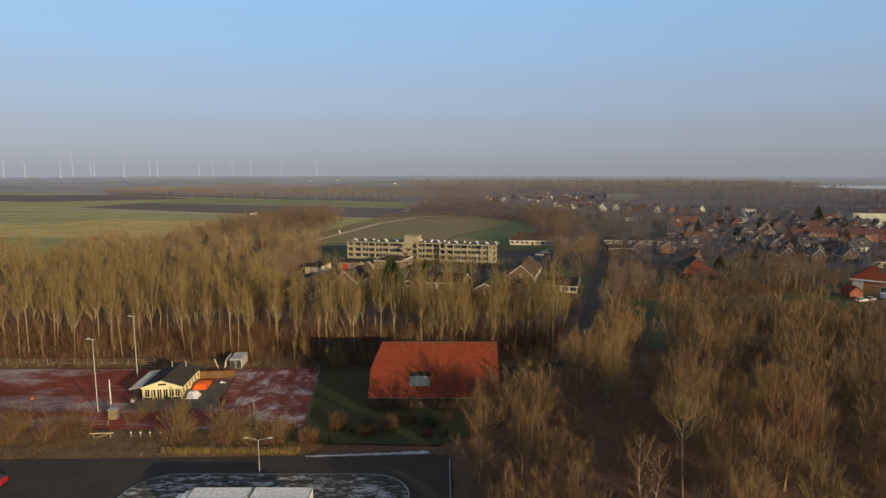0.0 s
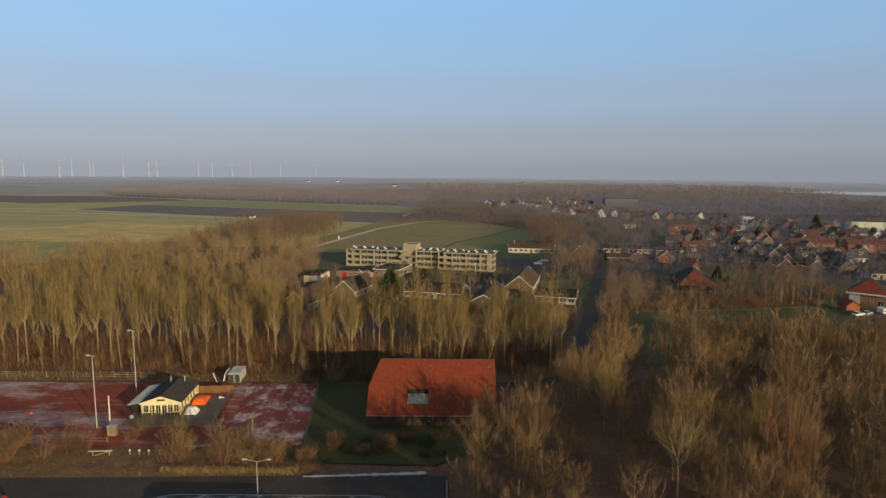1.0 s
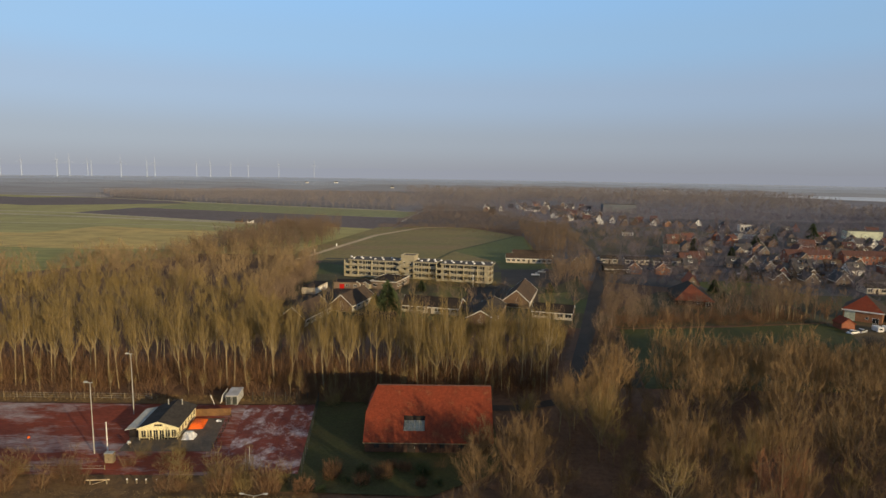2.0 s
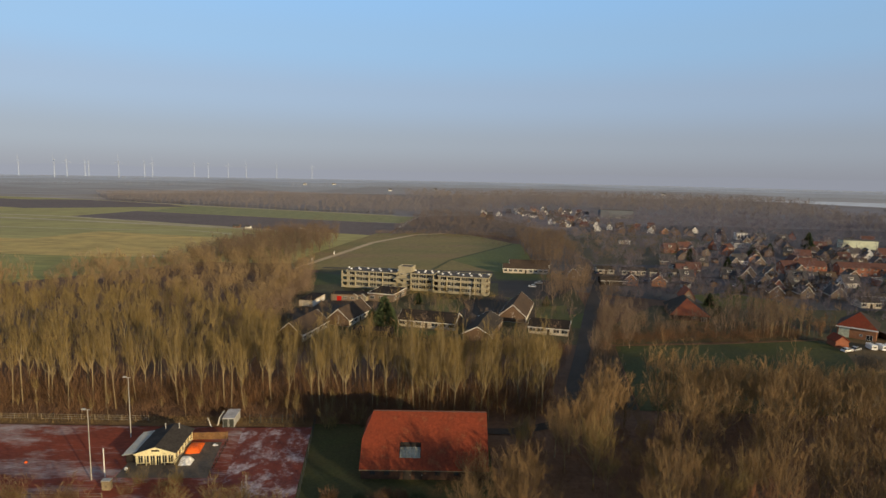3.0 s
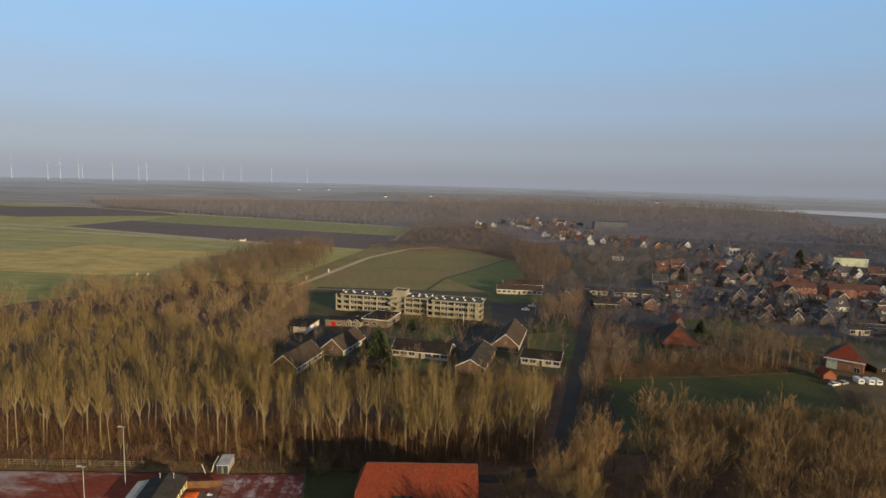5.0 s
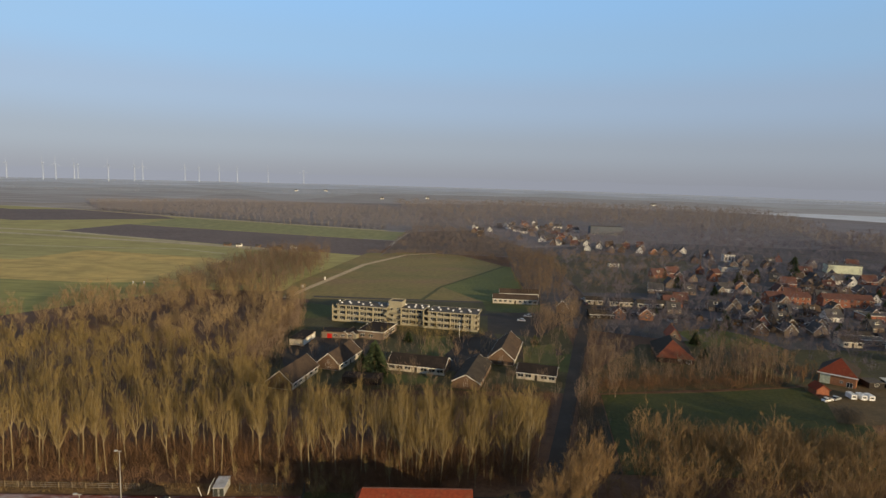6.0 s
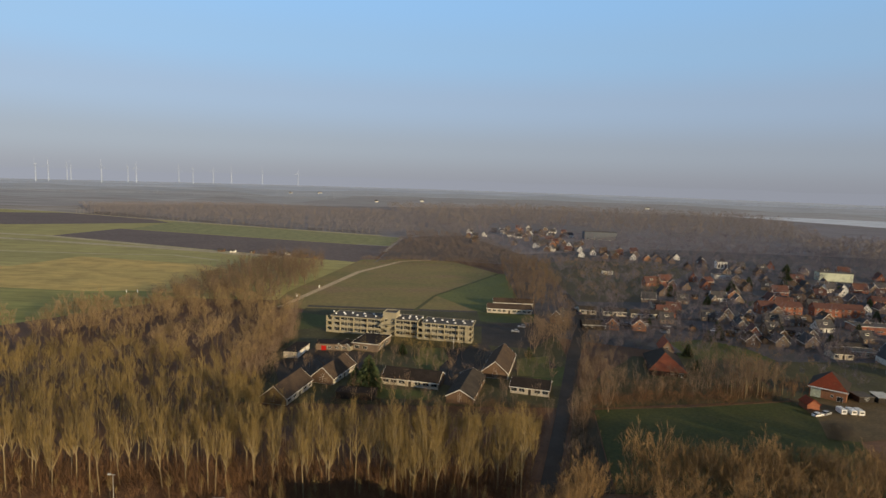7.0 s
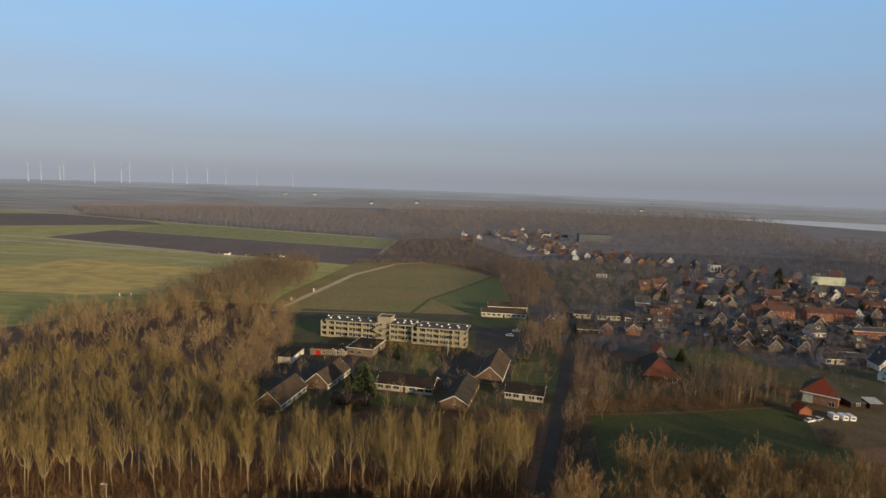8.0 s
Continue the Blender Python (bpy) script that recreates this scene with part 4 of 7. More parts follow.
for k in range(5):
    wood, twig = forked_tree(30 + k, 16 + k * 0.7, 0.40, 2.4 + 0.45 * (k % 3), 6 + k % 2, 8, 640, 0.0205, trunk_r=0.15, length=(0.7, 1.7), limb_len=2.4, steep=0.4, fuzz=0.45, cheap=True, dome=0.3, lead=0.42, limb_w=0.04)
    kit_w.append(wood)
    kit_t.append(twig)
spots = spots_in(POPLAR_BACK, 6.3, 4, sizes=(0.7, 1.15), kinds=5, gaps=0.62, swell=0.35) + spots_in([(-64, 178), (-44, 180), (-45, 197), (-55, 202), (-64, 208)], 4.8, 19, sizes=(0.55, 0.85), kinds=5) + [(x, y, a, z * max(0.42, 1.2 - (y - 150) * 0.027), k) for x, y, a, z, k in spots_in(POPLAR_LOW, 5.4, 14, sizes=(0.9, 1.1), kinds=5, swell=0.15)]
spots += [(x, y, a, z * max(0.5, 1.0 - (y - 140) * 0.012), k) for x, y, a, z, k in spots_in([(-8, 137), (28, 136), (31, 144), (36, 160), (41, 183), (20, 178), (-12, 176)], 5.0, 36, sizes=(0.72, 0.98), kinds=5)]
wood_stuff = new("woodland", raw_mesh("woodland", *gather(kit_t, spots), M["twig_olive"]))
tagged(wood_stuff, "dense bare poplar wood with olive-brown twigs", "woodland", kind="stuff")
tagged(new("woodland_trunks", raw_mesh("woodland_trunks", *gather(kit_w, spots), M["bark_pale"])), "pale trunks of the poplar wood", "woodland", kind="stuff")

# brown mixed wood in the foreground
MIXED_NEAR = [(2.6, 60), (2.8, 86), (4, 92), (4.5, 97), (7.5, 103), (13.5, 105), (14, 124), (30, 128), (40, 118), (62, 100), (72, 66), (60, 50), (24, 46)]
MIXED_BACK = [(30, 128), (38, 143), (58, 146), (78, 144), (100, 147), (128, 145), (150, 150), (230, 152), (230, 60), (110, 44), (72, 50), (74, 68), (64, 102), (42, 120)]
mixed = []
for k in range(6):
    wood, twig = forked_tree(50 + k, 12.5 + k * 0.95, 0.24 + 0.07 * (k % 2), 3.3 + 0.5 * (k % 3), 11 + k % 3, 11, 3600, 0.0105, trunk_r=0.16, length=(0.6, 1.5), limb_len=2.4, steep=0.28, fuzz=0.46, dome=0.4, lead=0.4, limb_w=0.028)
    mixed.append(tree_kind("bare_tree", wood, twig, M["bark_brown"] if k % 3 else M["bark_pale"], M["twig_olive"] if k == 2 else M["twig_brown"], "bare broadleaf tree with a rounded twiggy crown", "trees of the near wood"))
for k in range(2):
    wood, twig = forked_tree(62 + k, 12.0 + k * 1.5, 0.2, 3.6, 11, 11, 3400, 0.0105, trunk_r=0.15, length=(0.6, 1.5), limb_len=2.4, steep=0.2, fuzz=0.5, dome=0.45, lead=0.4, limb_w=0.028)
    mixed.append(tree_kind("bare_tree", wood, twig, M["bark_brown"], M["twig_dusk"], "dusky olive-brown bare tree at the corner of the wood", "trees of the near wood"))
plant_all(mixed, [(x, y, a, z, 6 + k % 2 if x < 25 and y < 104 else k) for x, y, a, z, k in spots_in(MIXED_NEAR, 6.4, 7, clear=2.2, sizes=(0.66, 1.15), kinds=6, gaps=0.5, swell=0.3)[:295]])
kit_w, kit_t = [], []
for k in range(5):
    wood, twig = forked_tree(70 + k, 12.0 + k * 0.95, 0.24, 3.5 + 0.55 * (k % 3), 10, 9, 1000, 0.0215, trunk_r=0.15, length=(0.6, 1.5), limb_len=2.4, steep=0.22, fuzz=0.5, cheap=True, dome=0.42, lead=0.4, limb_w=0.035)
    kit_w.append(wood)
    kit_t.append(twig)
spots = [(x, y, a, s * (1.12 if y < 118 else 1.3), k) for x, y, a, s, k in spots_in(MIXED_BACK, 6.5, 8, clear=3.2, sizes=(0.72, 1.1), kinds=5, gaps=0.5, swell=0.3)]
spots += spots_in([(58, 141), (128, 140), (130, 149), (96, 151), (80, 154), (68, 151), (56, 146)], 4.6, 16, clear=3.2, sizes=(0.86, 1.12), kinds=5)
spots += spots_in([(26, 127), (37, 123), (43, 137), (38, 140)], 4.0, 37, clear=1.7, sizes=(0.66, 0.85), kinds=5)
# Unseen clump added to shade the wood's near corner.
spots += spots_in([(24, 40), (44, 47), (52, 40), (50, -8), (30, 8)], 5.2, 20, clear=3.2, sizes=(1.0, 1.15), kinds=5)
spots += spots_in([(24, 76), (31, 76), (53, 136), (48, 140)], 4.0, 17, sizes=(0.26, 0.5), kinds=5, lanes=False)
tagged(new("near_woodland", raw_mesh("near_woodland", *gather(kit_t, spots), M["twig_brown"])), "dense brown leafless mixed wood", "woodland", kind="stuff")
tagged(new("near_woodland_trunks", raw_mesh("near_woodland_trunks", *gather(kit_w, spots), M["bark_brown"])), "brown trunks of the mixed wood", "woodland", kind="stuff")

kit_w, kit_t = [], []
for k in range(5):
    wood, twig = forked_tree(80 + k, 12.0 + k * 0.95, 0.24, 3.6 + 0.55 * (k % 3), 8, 7, 470, 0.037, trunk_r=0.15, length=(0.6, 1.5), limb_len=2.4, steep=0.15, fuzz=0.55, cheap=True, dome=0.42, lead=0.4, limb_w=0.045)
    kit_w.append(wood)
    kit_t.append(twig)
spots = spots_in(BROWN_BACK, 8.0, 15, sizes=(0.75, 1.3), kinds=5, gaps=0.26, swell=0.45)
tagged(new("brown_woodland", raw_mesh("brown_woodland", *gather(kit_t, spots), M["twig_back"])), "rounded brown crowns at the back of the wood", "woodland", kind="stuff")
tagged(new("brown_woodland_trunks", raw_mesh("brown_woodland_trunks", *gather(kit_w, spots), M["bark_brown"])), "brown trunks at the back of the wood", "woodland", kind="stuff")

# two pale birches and a forked ash that stand out of the wood
birches = []
wood, twig = bare_tree(91, 16.0, 0.45, 1.3, 1.6, 16, 500, 0.016, trunk_r=0.10)
birches.append(tree_kind("birch_tree", wood, twig, M["bark_birch"], M["twig_red"], "slender white-stemmed birch with reddish twigs", "birches"))
plant_all(birches, [(22.0, 61.0, 0.3, 1.06, 0), (23.0, 60.2, 1.9, 0.98, 0), (24.2, 64.5, 4.0, 0.8, 0), (5.2, 79.5, 2.0, 0.62, 0)])
wood, twig = forked_tree(97, 16.8, 0.5, 3.4, 14, 12, 1000, 0.010, trunk_r=0.16, length=(0.5, 1.2), limb_len=2.2, fuzz=0.5, dome=0.3, lead=0.42, limb_w=0.035)
plant_all([tree_kind("ash_tree", wood, twig, M["bark_ash"], M["twig_olive"], "tall pale ash with a forked open crown", "")], [(32.8, 75.8, 0.8, 1.1, 0)])

# a big beech with a dense smooth russet crown
wood, twig = forked_tree(98, 19.5, 0.16, 4.6, 15, 14, 9000, 0.0105, trunk_r=0.3, length=(0.5, 1.3), limb_len=2.2, steep=0.3, fuzz=0.55, dome=0.5)
plant_all([tree_kind("beech_tree", wood, twig, M["bark_brown"], M["twig_russet"], "big beech with a dense domed russet crown", "")], [(47.6, 77.5, 0.4, 1.0, 0)])

# scrub under and in front of the woods
kit_s = [scrub(110 + k, 3.4 + 0.6 * k, 2.0 + 0.2 * k, 95, 0.02) for k in range(4)]
sc = spots_in(POPLAR_FRONT, 3.2, 21, sizes=(0.8, 1.9)) + spots_in(POPLAR_FRONT, 4.2, 35, sizes=(1.5, 2.5)) + spots_in([(-32, 130.5), (6, 130.5), (8, 137), (-32, 137)], 2.2, 38, sizes=(0.7, 1.5)) + spots_in([(-160, 133), (28, 131), (28, 140), (-160, 140)], 3.0, 22, sizes=(0.5, 1.25)) + spots_in(MIXED_NEAR, 3.8, 23, sizes=(0.4, 0.95), clear=2.8, lanes=False) + spots_in(POPLAR_LOW, 4.6, 27, sizes=(0.5, 1.1)) + spots_in(MIXED_BACK, 5.6, 28, sizes=(0.6, 1.2), clear=3.5) + spots_in([(0, 100), (9, 98), (10, 105), (1, 105)], 2.6, 29, sizes=(0.4, 0.8)) + spots_in([(12, 56), (24, 54), (32, 78), (24, 96), (14, 78)], 2.6, 30, sizes=(0.3, 0.6), lanes=False) \
    + spots_in([(36, 150), (64, 196), (58, 204), (40, 196)], 4, 24) + spots_in([(62, 200), (140, 212), (142, 240), (66, 226)], 4.6, 25, sizes=(0.6, 1.4))
tagged(new("undergrowth", raw_mesh("undergrowth", *gather(kit_s, sc), M["twig_red"])), "russet leafless undergrowth below the trees", "undergrowth", kind="stuff")

# shrubs between court and road, one by one
shrubs = []
for k in range(4):
    v = scrub(130 + k, 4.6 + 0.5 * k, 1.9 + 0.3 * k, 420, 0.02)
    wood, twig = bare_tree(140 + k, 4.8 + 0.4 * k, 0.12, 1.5, 1.2, 12, 300, 0.018, trunk_r=0.07, stems=2, length=(0.5, 1.2))
    n = len(twig[0])
    both = (np.concatenate([twig[0], v[0] * 0.8]), np.concatenate([twig[1], v[1] + n]))
    shrubs.append(tree_kind("bare_shrub", wood, both, M["bark_brown"], M["twig_red"] if k % 2 else M["twig_olive"], "leafless brown shrub on the grass verge", "shrubs along the court"))
plant_all(shrubs, spots_in([(-130, 90.5), (-60, 91), (-60, 98), (-130, 97)], 3.6, 31, sizes=(0.6, 1.1)) + spots_in([(-46, 90.6), (-24, 90.6), (-24, 98.0), (-46, 98)], 3.3, 32, sizes=(0.55, 1.05))
          + spots_in([(-58, 99), (-46, 98.5), (-44, 104.5), (-56, 104)], 4.4, 33, sizes=(0.5, 0.8)) + spots_in([(-26, 128), (-14, 128), (-14, 133), (-26, 133)], 3.4, 34, sizes=(0.6, 1.0)))

# reed hedge by the road
rng = np.random.default_rng(5)
n = 2600
p = np.stack([rng.uniform(-44.6, -22.8, n), 88.6 + rng.normal(size=n) * 0.45, np.full(n, 0.0)], 1)
d = np.array([0, 0, 1.0]) + rng.normal(size=(n, 3)) * 0.22
d /= np.linalg.norm(d, axis=1)[:, None]
tagged(new("reed_hedge", raw_mesh("reed_hedge", *slivers(p, d, rng.uniform(0.5, 1.25, n), rng.uniform(0.03, 0.06, n), rng), M["reed"])), "strip of dry golden reeds along the road", "reeds", kind="stuff")
n = 9000
p = np.stack([rng.uniform(-130, -23, n), rng.uniform(87.0, 92, n), np.full(n, 0.0)], 1)
p[:, 1] -= (p[:, 0] < -45) * (-(p[:, 0] + 45)) * 0.025
d = np.array([0, 0, 1.0]) + rng.normal(size=(n, 3)) * 0.4
d /= np.linalg.norm(d, axis=1)[:, None]
tagged(new("verge_tufts", raw_mesh("verge_tufts", *slivers(p, d, rng.uniform(0.15, 0.5, n), rng.uniform(0.03, 0.07, n), rng), M["reed"])), "dry grass tufts on the verge", "grass", kind="stuff")
n = 7000
p = np.stack([rng.uniform(-130, -28, n), rng.uniform(129.2, 134, n), np.full(n, 0.0)], 1)
d = np.array([0, 0, 1.0]) + rng.normal(size=(n, 3)) * 0.4
d /= np.linalg.norm(d, axis=1)[:, None]
tagged(new("rough_grass", raw_mesh("rough_grass", *slivers(p, d, rng.uniform(0.2, 0.8, n), rng.uniform(0.03, 0.08, n), rng), M["reed"])), "rough dry grass at the edge of the wood", "grass", kind="stuff")

# trees further off
kit_far = []
for k in range(4):
    wood, twig = forked_tree(160 + k, 12.5 + k, 0.2, 3.2 + 0.5 * (k % 2), 6, 5, 150, 0.044, trunk_r=0.14, length=(0.6, 1.6), limb_len=2.4, steep=0.15, fuzz=0.55, cheap=True, dome=0.35, limb_w=0.055)
    nn = len(twig[0])
    kit_far.append((np.concatenate([twig[0], wood[0]]), np.concatenate([twig[1], wood[1] + nn])))


def grove(name, poly, spacing, seed, mat, label, sizes=(0.6, 1.1), kit=None, clear=4.5, gaps=1.0, swell=0.0):
    kit = kit or kit_far
    return tagged(new(name, raw_mesh(name, *gather(kit, spots_in(poly, spacing, seed, sizes=sizes, kinds=len(kit), clear=clear, gaps=gaps, swell=swell)), mat)), label, "trees", kind="stuff")


grove("grove", [(-165, 350), (-88, 350), (-92, 400), (-80, 440), (-86, 520), (-120, 570), (-150, 500)], 6.0, 41, M["twig_dark"], "bare brown copse beside the pastures", (0.8, 1.35), gaps=0.5, swell=0.3)
grove("grove", [(52, 262), (66, 268), (84, 322), (66, 318), (54, 300)], 5.0, 42, M["twig_grove"], "bare garden trees by the side street", (0.75, 1.2))
grove("grove", [(60, 360), (98, 350), (106, 430), (112, 560), (74, 560), (66, 450)], 6.2, 43, M["twig_dark"], "bare brown trees between meadow and village", (0.65, 1.25), gaps=0.4, swell=0.4)
grove("grove", [(64, 203), (98, 212), (98, 240), (92, 262), (76, 254), (58, 206)], 5.0, 44, M["twig_grove"], "bare trees before a farmhouse", (0.35, 0.7))
grove("grove", [(100, 208), (142, 215), (142, 250), (124, 250), (118, 236), (98, 234)], 5.0, 45, M["twig_grove"], "bare trees behind the paddock", (0.6, 1.0))
grove("grove", [(-30, 262), (10, 250), (22, 280), (-12, 282)], 8, 46, M["twig_olive"], "bare garden trees before the care home", (0.4, 0.75))


# trunks in a long row along the far wheat field
row = []
for k in range(4):
    wood, twig = bare_tree(180 + k, 15, 0.45, 2.2, 1.3, 8, 150, 0.09, sides=4, trunk_r=0.36, length=(1.2, 2.6))
    row.append(tree_kind("roadside_tree", wood, twig, M["bark_birch"], M["twig_far"], "bare pale-trunked tree in a straight row", "tree row along the field"))
rnd = random.Random(9)
spots = []
A, B = (-620, 1072), (-66, 818)
for i in range(58):
    f = i / 57
    x = A[0] + (B[0] - A[0]) * f
    y = A[1] + (B[1] - A[1]) * f - 26 * math.sin(math.pi * f)
    spots.append((x, y, rnd.uniform(0, 6), rnd.uniform(0.55, 0.72), i % 4))
plant_all(row, spots)

# Added dark strip in place of the shade inside the plantation.
grove("hedge", [(-600, 1074), (-400, 968), (-230, 886), (-64, 828), (-62, 846), (-230, 904), (-400, 988), (-600, 1094)], 7, 86, M["twig_shade"], "dark scrub added for the shade below the tree row", (0.9, 1.6), kit_s)

# far woods
kit_dist = []
for k in range(3):
    wood, twig = bare_tree(200 + k, 13 + k, 0.12, 4.2, 1.0, 7, 56, 0.17, sides=3, trunk_r=0.2, length=(1.4, 3.0))
    kit_dist.append(twig)
kit_village = []
for k in range(4):
    wood, twig = forked_tree(220 + k, 11.5 + k, 0.2, 3.7, 7, 5, 190, 0.064, trunk_r=0.16, length=(0.7, 1.7), limb_len=2.3, steep=0.15, fuzz=0.55, cheap=True, dome=0.4, limb_w=0.05)
    kit_village.append(twig)
kit_sparse = []
kit_plant = []
for k in range(3):
    wood, twig = bare_tree(240 + k, 14, 0.1, 4.0, 0.7, 7, 28, 0.24, sides=3, trunk_r=0.2, length=(1.6, 3.4))
    kit_plant.append(twig)
for k in range(4):
    wood, twig = forked_tree(230 + k, 12 + k, 0.2, 3.8, 7, 4, 84, 0.09, trunk_r=0.16, length=(0.8, 2.0), limb_len=2.3, steep=0.1, fuzz=0.6, cheap=True, dome=0.4, limb_w=0.07)
    kit_sparse.append(twig)
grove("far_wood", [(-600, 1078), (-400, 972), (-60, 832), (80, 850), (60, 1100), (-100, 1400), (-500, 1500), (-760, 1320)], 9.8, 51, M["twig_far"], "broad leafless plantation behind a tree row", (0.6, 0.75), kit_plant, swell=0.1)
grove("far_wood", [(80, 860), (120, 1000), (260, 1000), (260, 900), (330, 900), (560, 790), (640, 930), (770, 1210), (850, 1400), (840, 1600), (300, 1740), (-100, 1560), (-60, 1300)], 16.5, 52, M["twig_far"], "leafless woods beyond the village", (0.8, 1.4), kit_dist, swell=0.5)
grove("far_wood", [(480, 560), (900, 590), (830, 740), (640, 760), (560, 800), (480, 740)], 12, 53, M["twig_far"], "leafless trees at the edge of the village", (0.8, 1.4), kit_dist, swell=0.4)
# Belts beyond two kilometres take the paler haze-tinted twigs.
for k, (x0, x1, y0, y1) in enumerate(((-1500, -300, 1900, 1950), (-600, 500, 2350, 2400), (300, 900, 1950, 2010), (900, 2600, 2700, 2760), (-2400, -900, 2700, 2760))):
    grove("tree_belt", [(x0, y0), (x1, y0 + 90), (x1, y1 + 90), (x0, y1)], 19, 60 + k, M["twig_haze"] if y0 < 2000 else M["twig_haze_pale"], "thin line of far trees between fields", (0.5, 1.1), kit_dist, gaps=0.25, swell=0.6)
grove("grove", [(-44, 580), (-20, 592), (0, 596), (40, 578), (110, 572), (90, 700), (40, 840), (-20, 830), (-34, 700)], 7.8, 47, M["twig_copse"], "bare brown wood beyond the meadow", (0.5, 0.95), kit_sparse, swell=0.4)
grove("hedge", [(-60, 566), (30, 566), (70, 520), (74, 560), (60, 590), (-60, 590)], 6, 58, M["twig_grove"], "low bare scrub at the end of the meadow", (0.6, 1.3), kit_s)
grove("village_trees", [(66, 330), (150, 268), (230, 248), (420, 240), (520, 330), (500, 430), (110, 430), (104, 380)], 10.4, 56, M["twig_village"], "bare garden trees between the village houses", (0.5, 1.15), kit=kit_village, clear=5, swell=0.4)
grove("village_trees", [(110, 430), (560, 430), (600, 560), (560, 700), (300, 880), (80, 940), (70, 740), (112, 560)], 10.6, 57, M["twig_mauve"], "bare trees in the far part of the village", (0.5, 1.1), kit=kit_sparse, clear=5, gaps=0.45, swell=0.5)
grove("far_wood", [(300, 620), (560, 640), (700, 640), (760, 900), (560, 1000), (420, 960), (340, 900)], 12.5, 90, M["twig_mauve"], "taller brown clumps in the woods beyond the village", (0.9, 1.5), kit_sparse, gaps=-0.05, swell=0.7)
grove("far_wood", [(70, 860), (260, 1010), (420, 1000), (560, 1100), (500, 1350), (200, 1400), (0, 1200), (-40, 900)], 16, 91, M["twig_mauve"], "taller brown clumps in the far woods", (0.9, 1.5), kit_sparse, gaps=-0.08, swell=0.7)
grove("village_trees", [(112, 400), (160, 404), (190, 450), (240, 540), (250, 600), (150, 604), (116, 560)], 9.5, 92, M["twig_grove"], "brown bare trees round the allotments", (0.5, 0.95), kit=kit_village, clear=5, gaps=0.12, swell=0.5)
grove("grove", [(-30, 566), (30, 562), (66, 512), (84, 540), (60, 586), (-20, 592)], 5.6, 93, M["twig_copse"], "bare brown trees along the end of the meadow", (0.3, 0.62))
grove("garden_trees", [(120, 252), (150, 246), (240, 250), (240, 300), (150, 305), (124, 290)], 8.5, 59, M["twig_grove"], "small bare fruit trees behind the farms", (0.3, 0.65), kit=kit_village, gaps=0.3)
grove("hedge", [(100, 300), (240, 262), (420, 244), (420, 300), (230, 330), (100, 345)], 6.5, 76, M["twig_red"], "low brown garden hedges between the houses", (0.25, 0.55), kit_s)

grove("village_trees", [(92, 276), (140, 252), (160, 236), (176, 218), (240, 206), (240, 296), (150, 310), (104, 318)], 10.5, 77, M["twig_village"], "bare trees in the gardens behind the farms", (0.45, 0.95), kit=kit_village, clear=5, gaps=0.35, swell=0.4)
wood, twig = bare_tree(92, 14.5, 0.4, 1.2, 1.4, 12, 420, 0.03, trunk_r=0.12)
plant_all([tree_kind("birch_tree", wood, twig, M["bark_pale"], M["twig_grove"], "slim bare birch in a row behind the paddock", "birches behind the paddock")], [(119 + 1.75 * i + 0.6 * math.sin(i * 2.1), 212.5 + 0.42 * i + 1.8 * math.sin(i * 1.7), i * 1.3, 0.82 + 0.2 * math.sin(i * 2.9) ** 2, 0) for i in range(14)])
grove("grove", [(139, 209), (147, 209.5), (150, 217), (141, 220)], 3.4, 78, M["twig_red"], "dense bare trees beside the brick barn", (0.6, 0.85))
grove("avenue_trees", [(38, 146), (50, 150), (62, 200), (80, 250), (70, 252), (56, 212), (40, 190)], 6.0, 79, M["twig_grove"], "bare trees along the avenue", (0.4, 0.8), clear=3.0)

grove("avenue_trees", [(62, 258), (82, 254), (106, 345), (86, 350)], 6.0, 87, M["twig_dark"], "bare brown trees leaning over the avenue", (0.55, 0.95), clear=2.4)
grove("avenue_trees", [(58, 198), (68, 196), (84, 234), (74, 244)], 5.2, 88, M["twig_grove"], "bare trees beside the avenue", (0.55, 0.85), clear=3.0)
grove("hedge", [(-70, 520), (-30, 540), (20, 534), (60, 470), (70, 520), (60, 560), (-60, 570)], 8, 89, M["twig_dark"], "scattered brown scrub in the upper meadow", (0.35, 0.9), kit_s, gaps=0.1)
grove("hedge", [(38, 144), (50, 144), (60, 196), (80, 256), (72, 258), (52, 200)], 2.5, 83, M["twig_dark"], "brown scrub along both sides of the avenue", (0.4, 0.95), kit_s, clear=3.0)
grove("village_trees", [(86, 272), (118, 270), (124, 304), (98, 312), (90, 296)], 6.5, 84, M["twig_village"], "bare trees by the village crossing", (0.45, 0.85), kit=kit_village, clear=5)
grove("village_trees", [(98, 326), (98, 340), (140, 342), (150, 326), (126, 324)], 6.0, 85, M["twig_village"], "small bare trees between the low houses", (0.3, 0.6), kit=kit_village, clear=4)


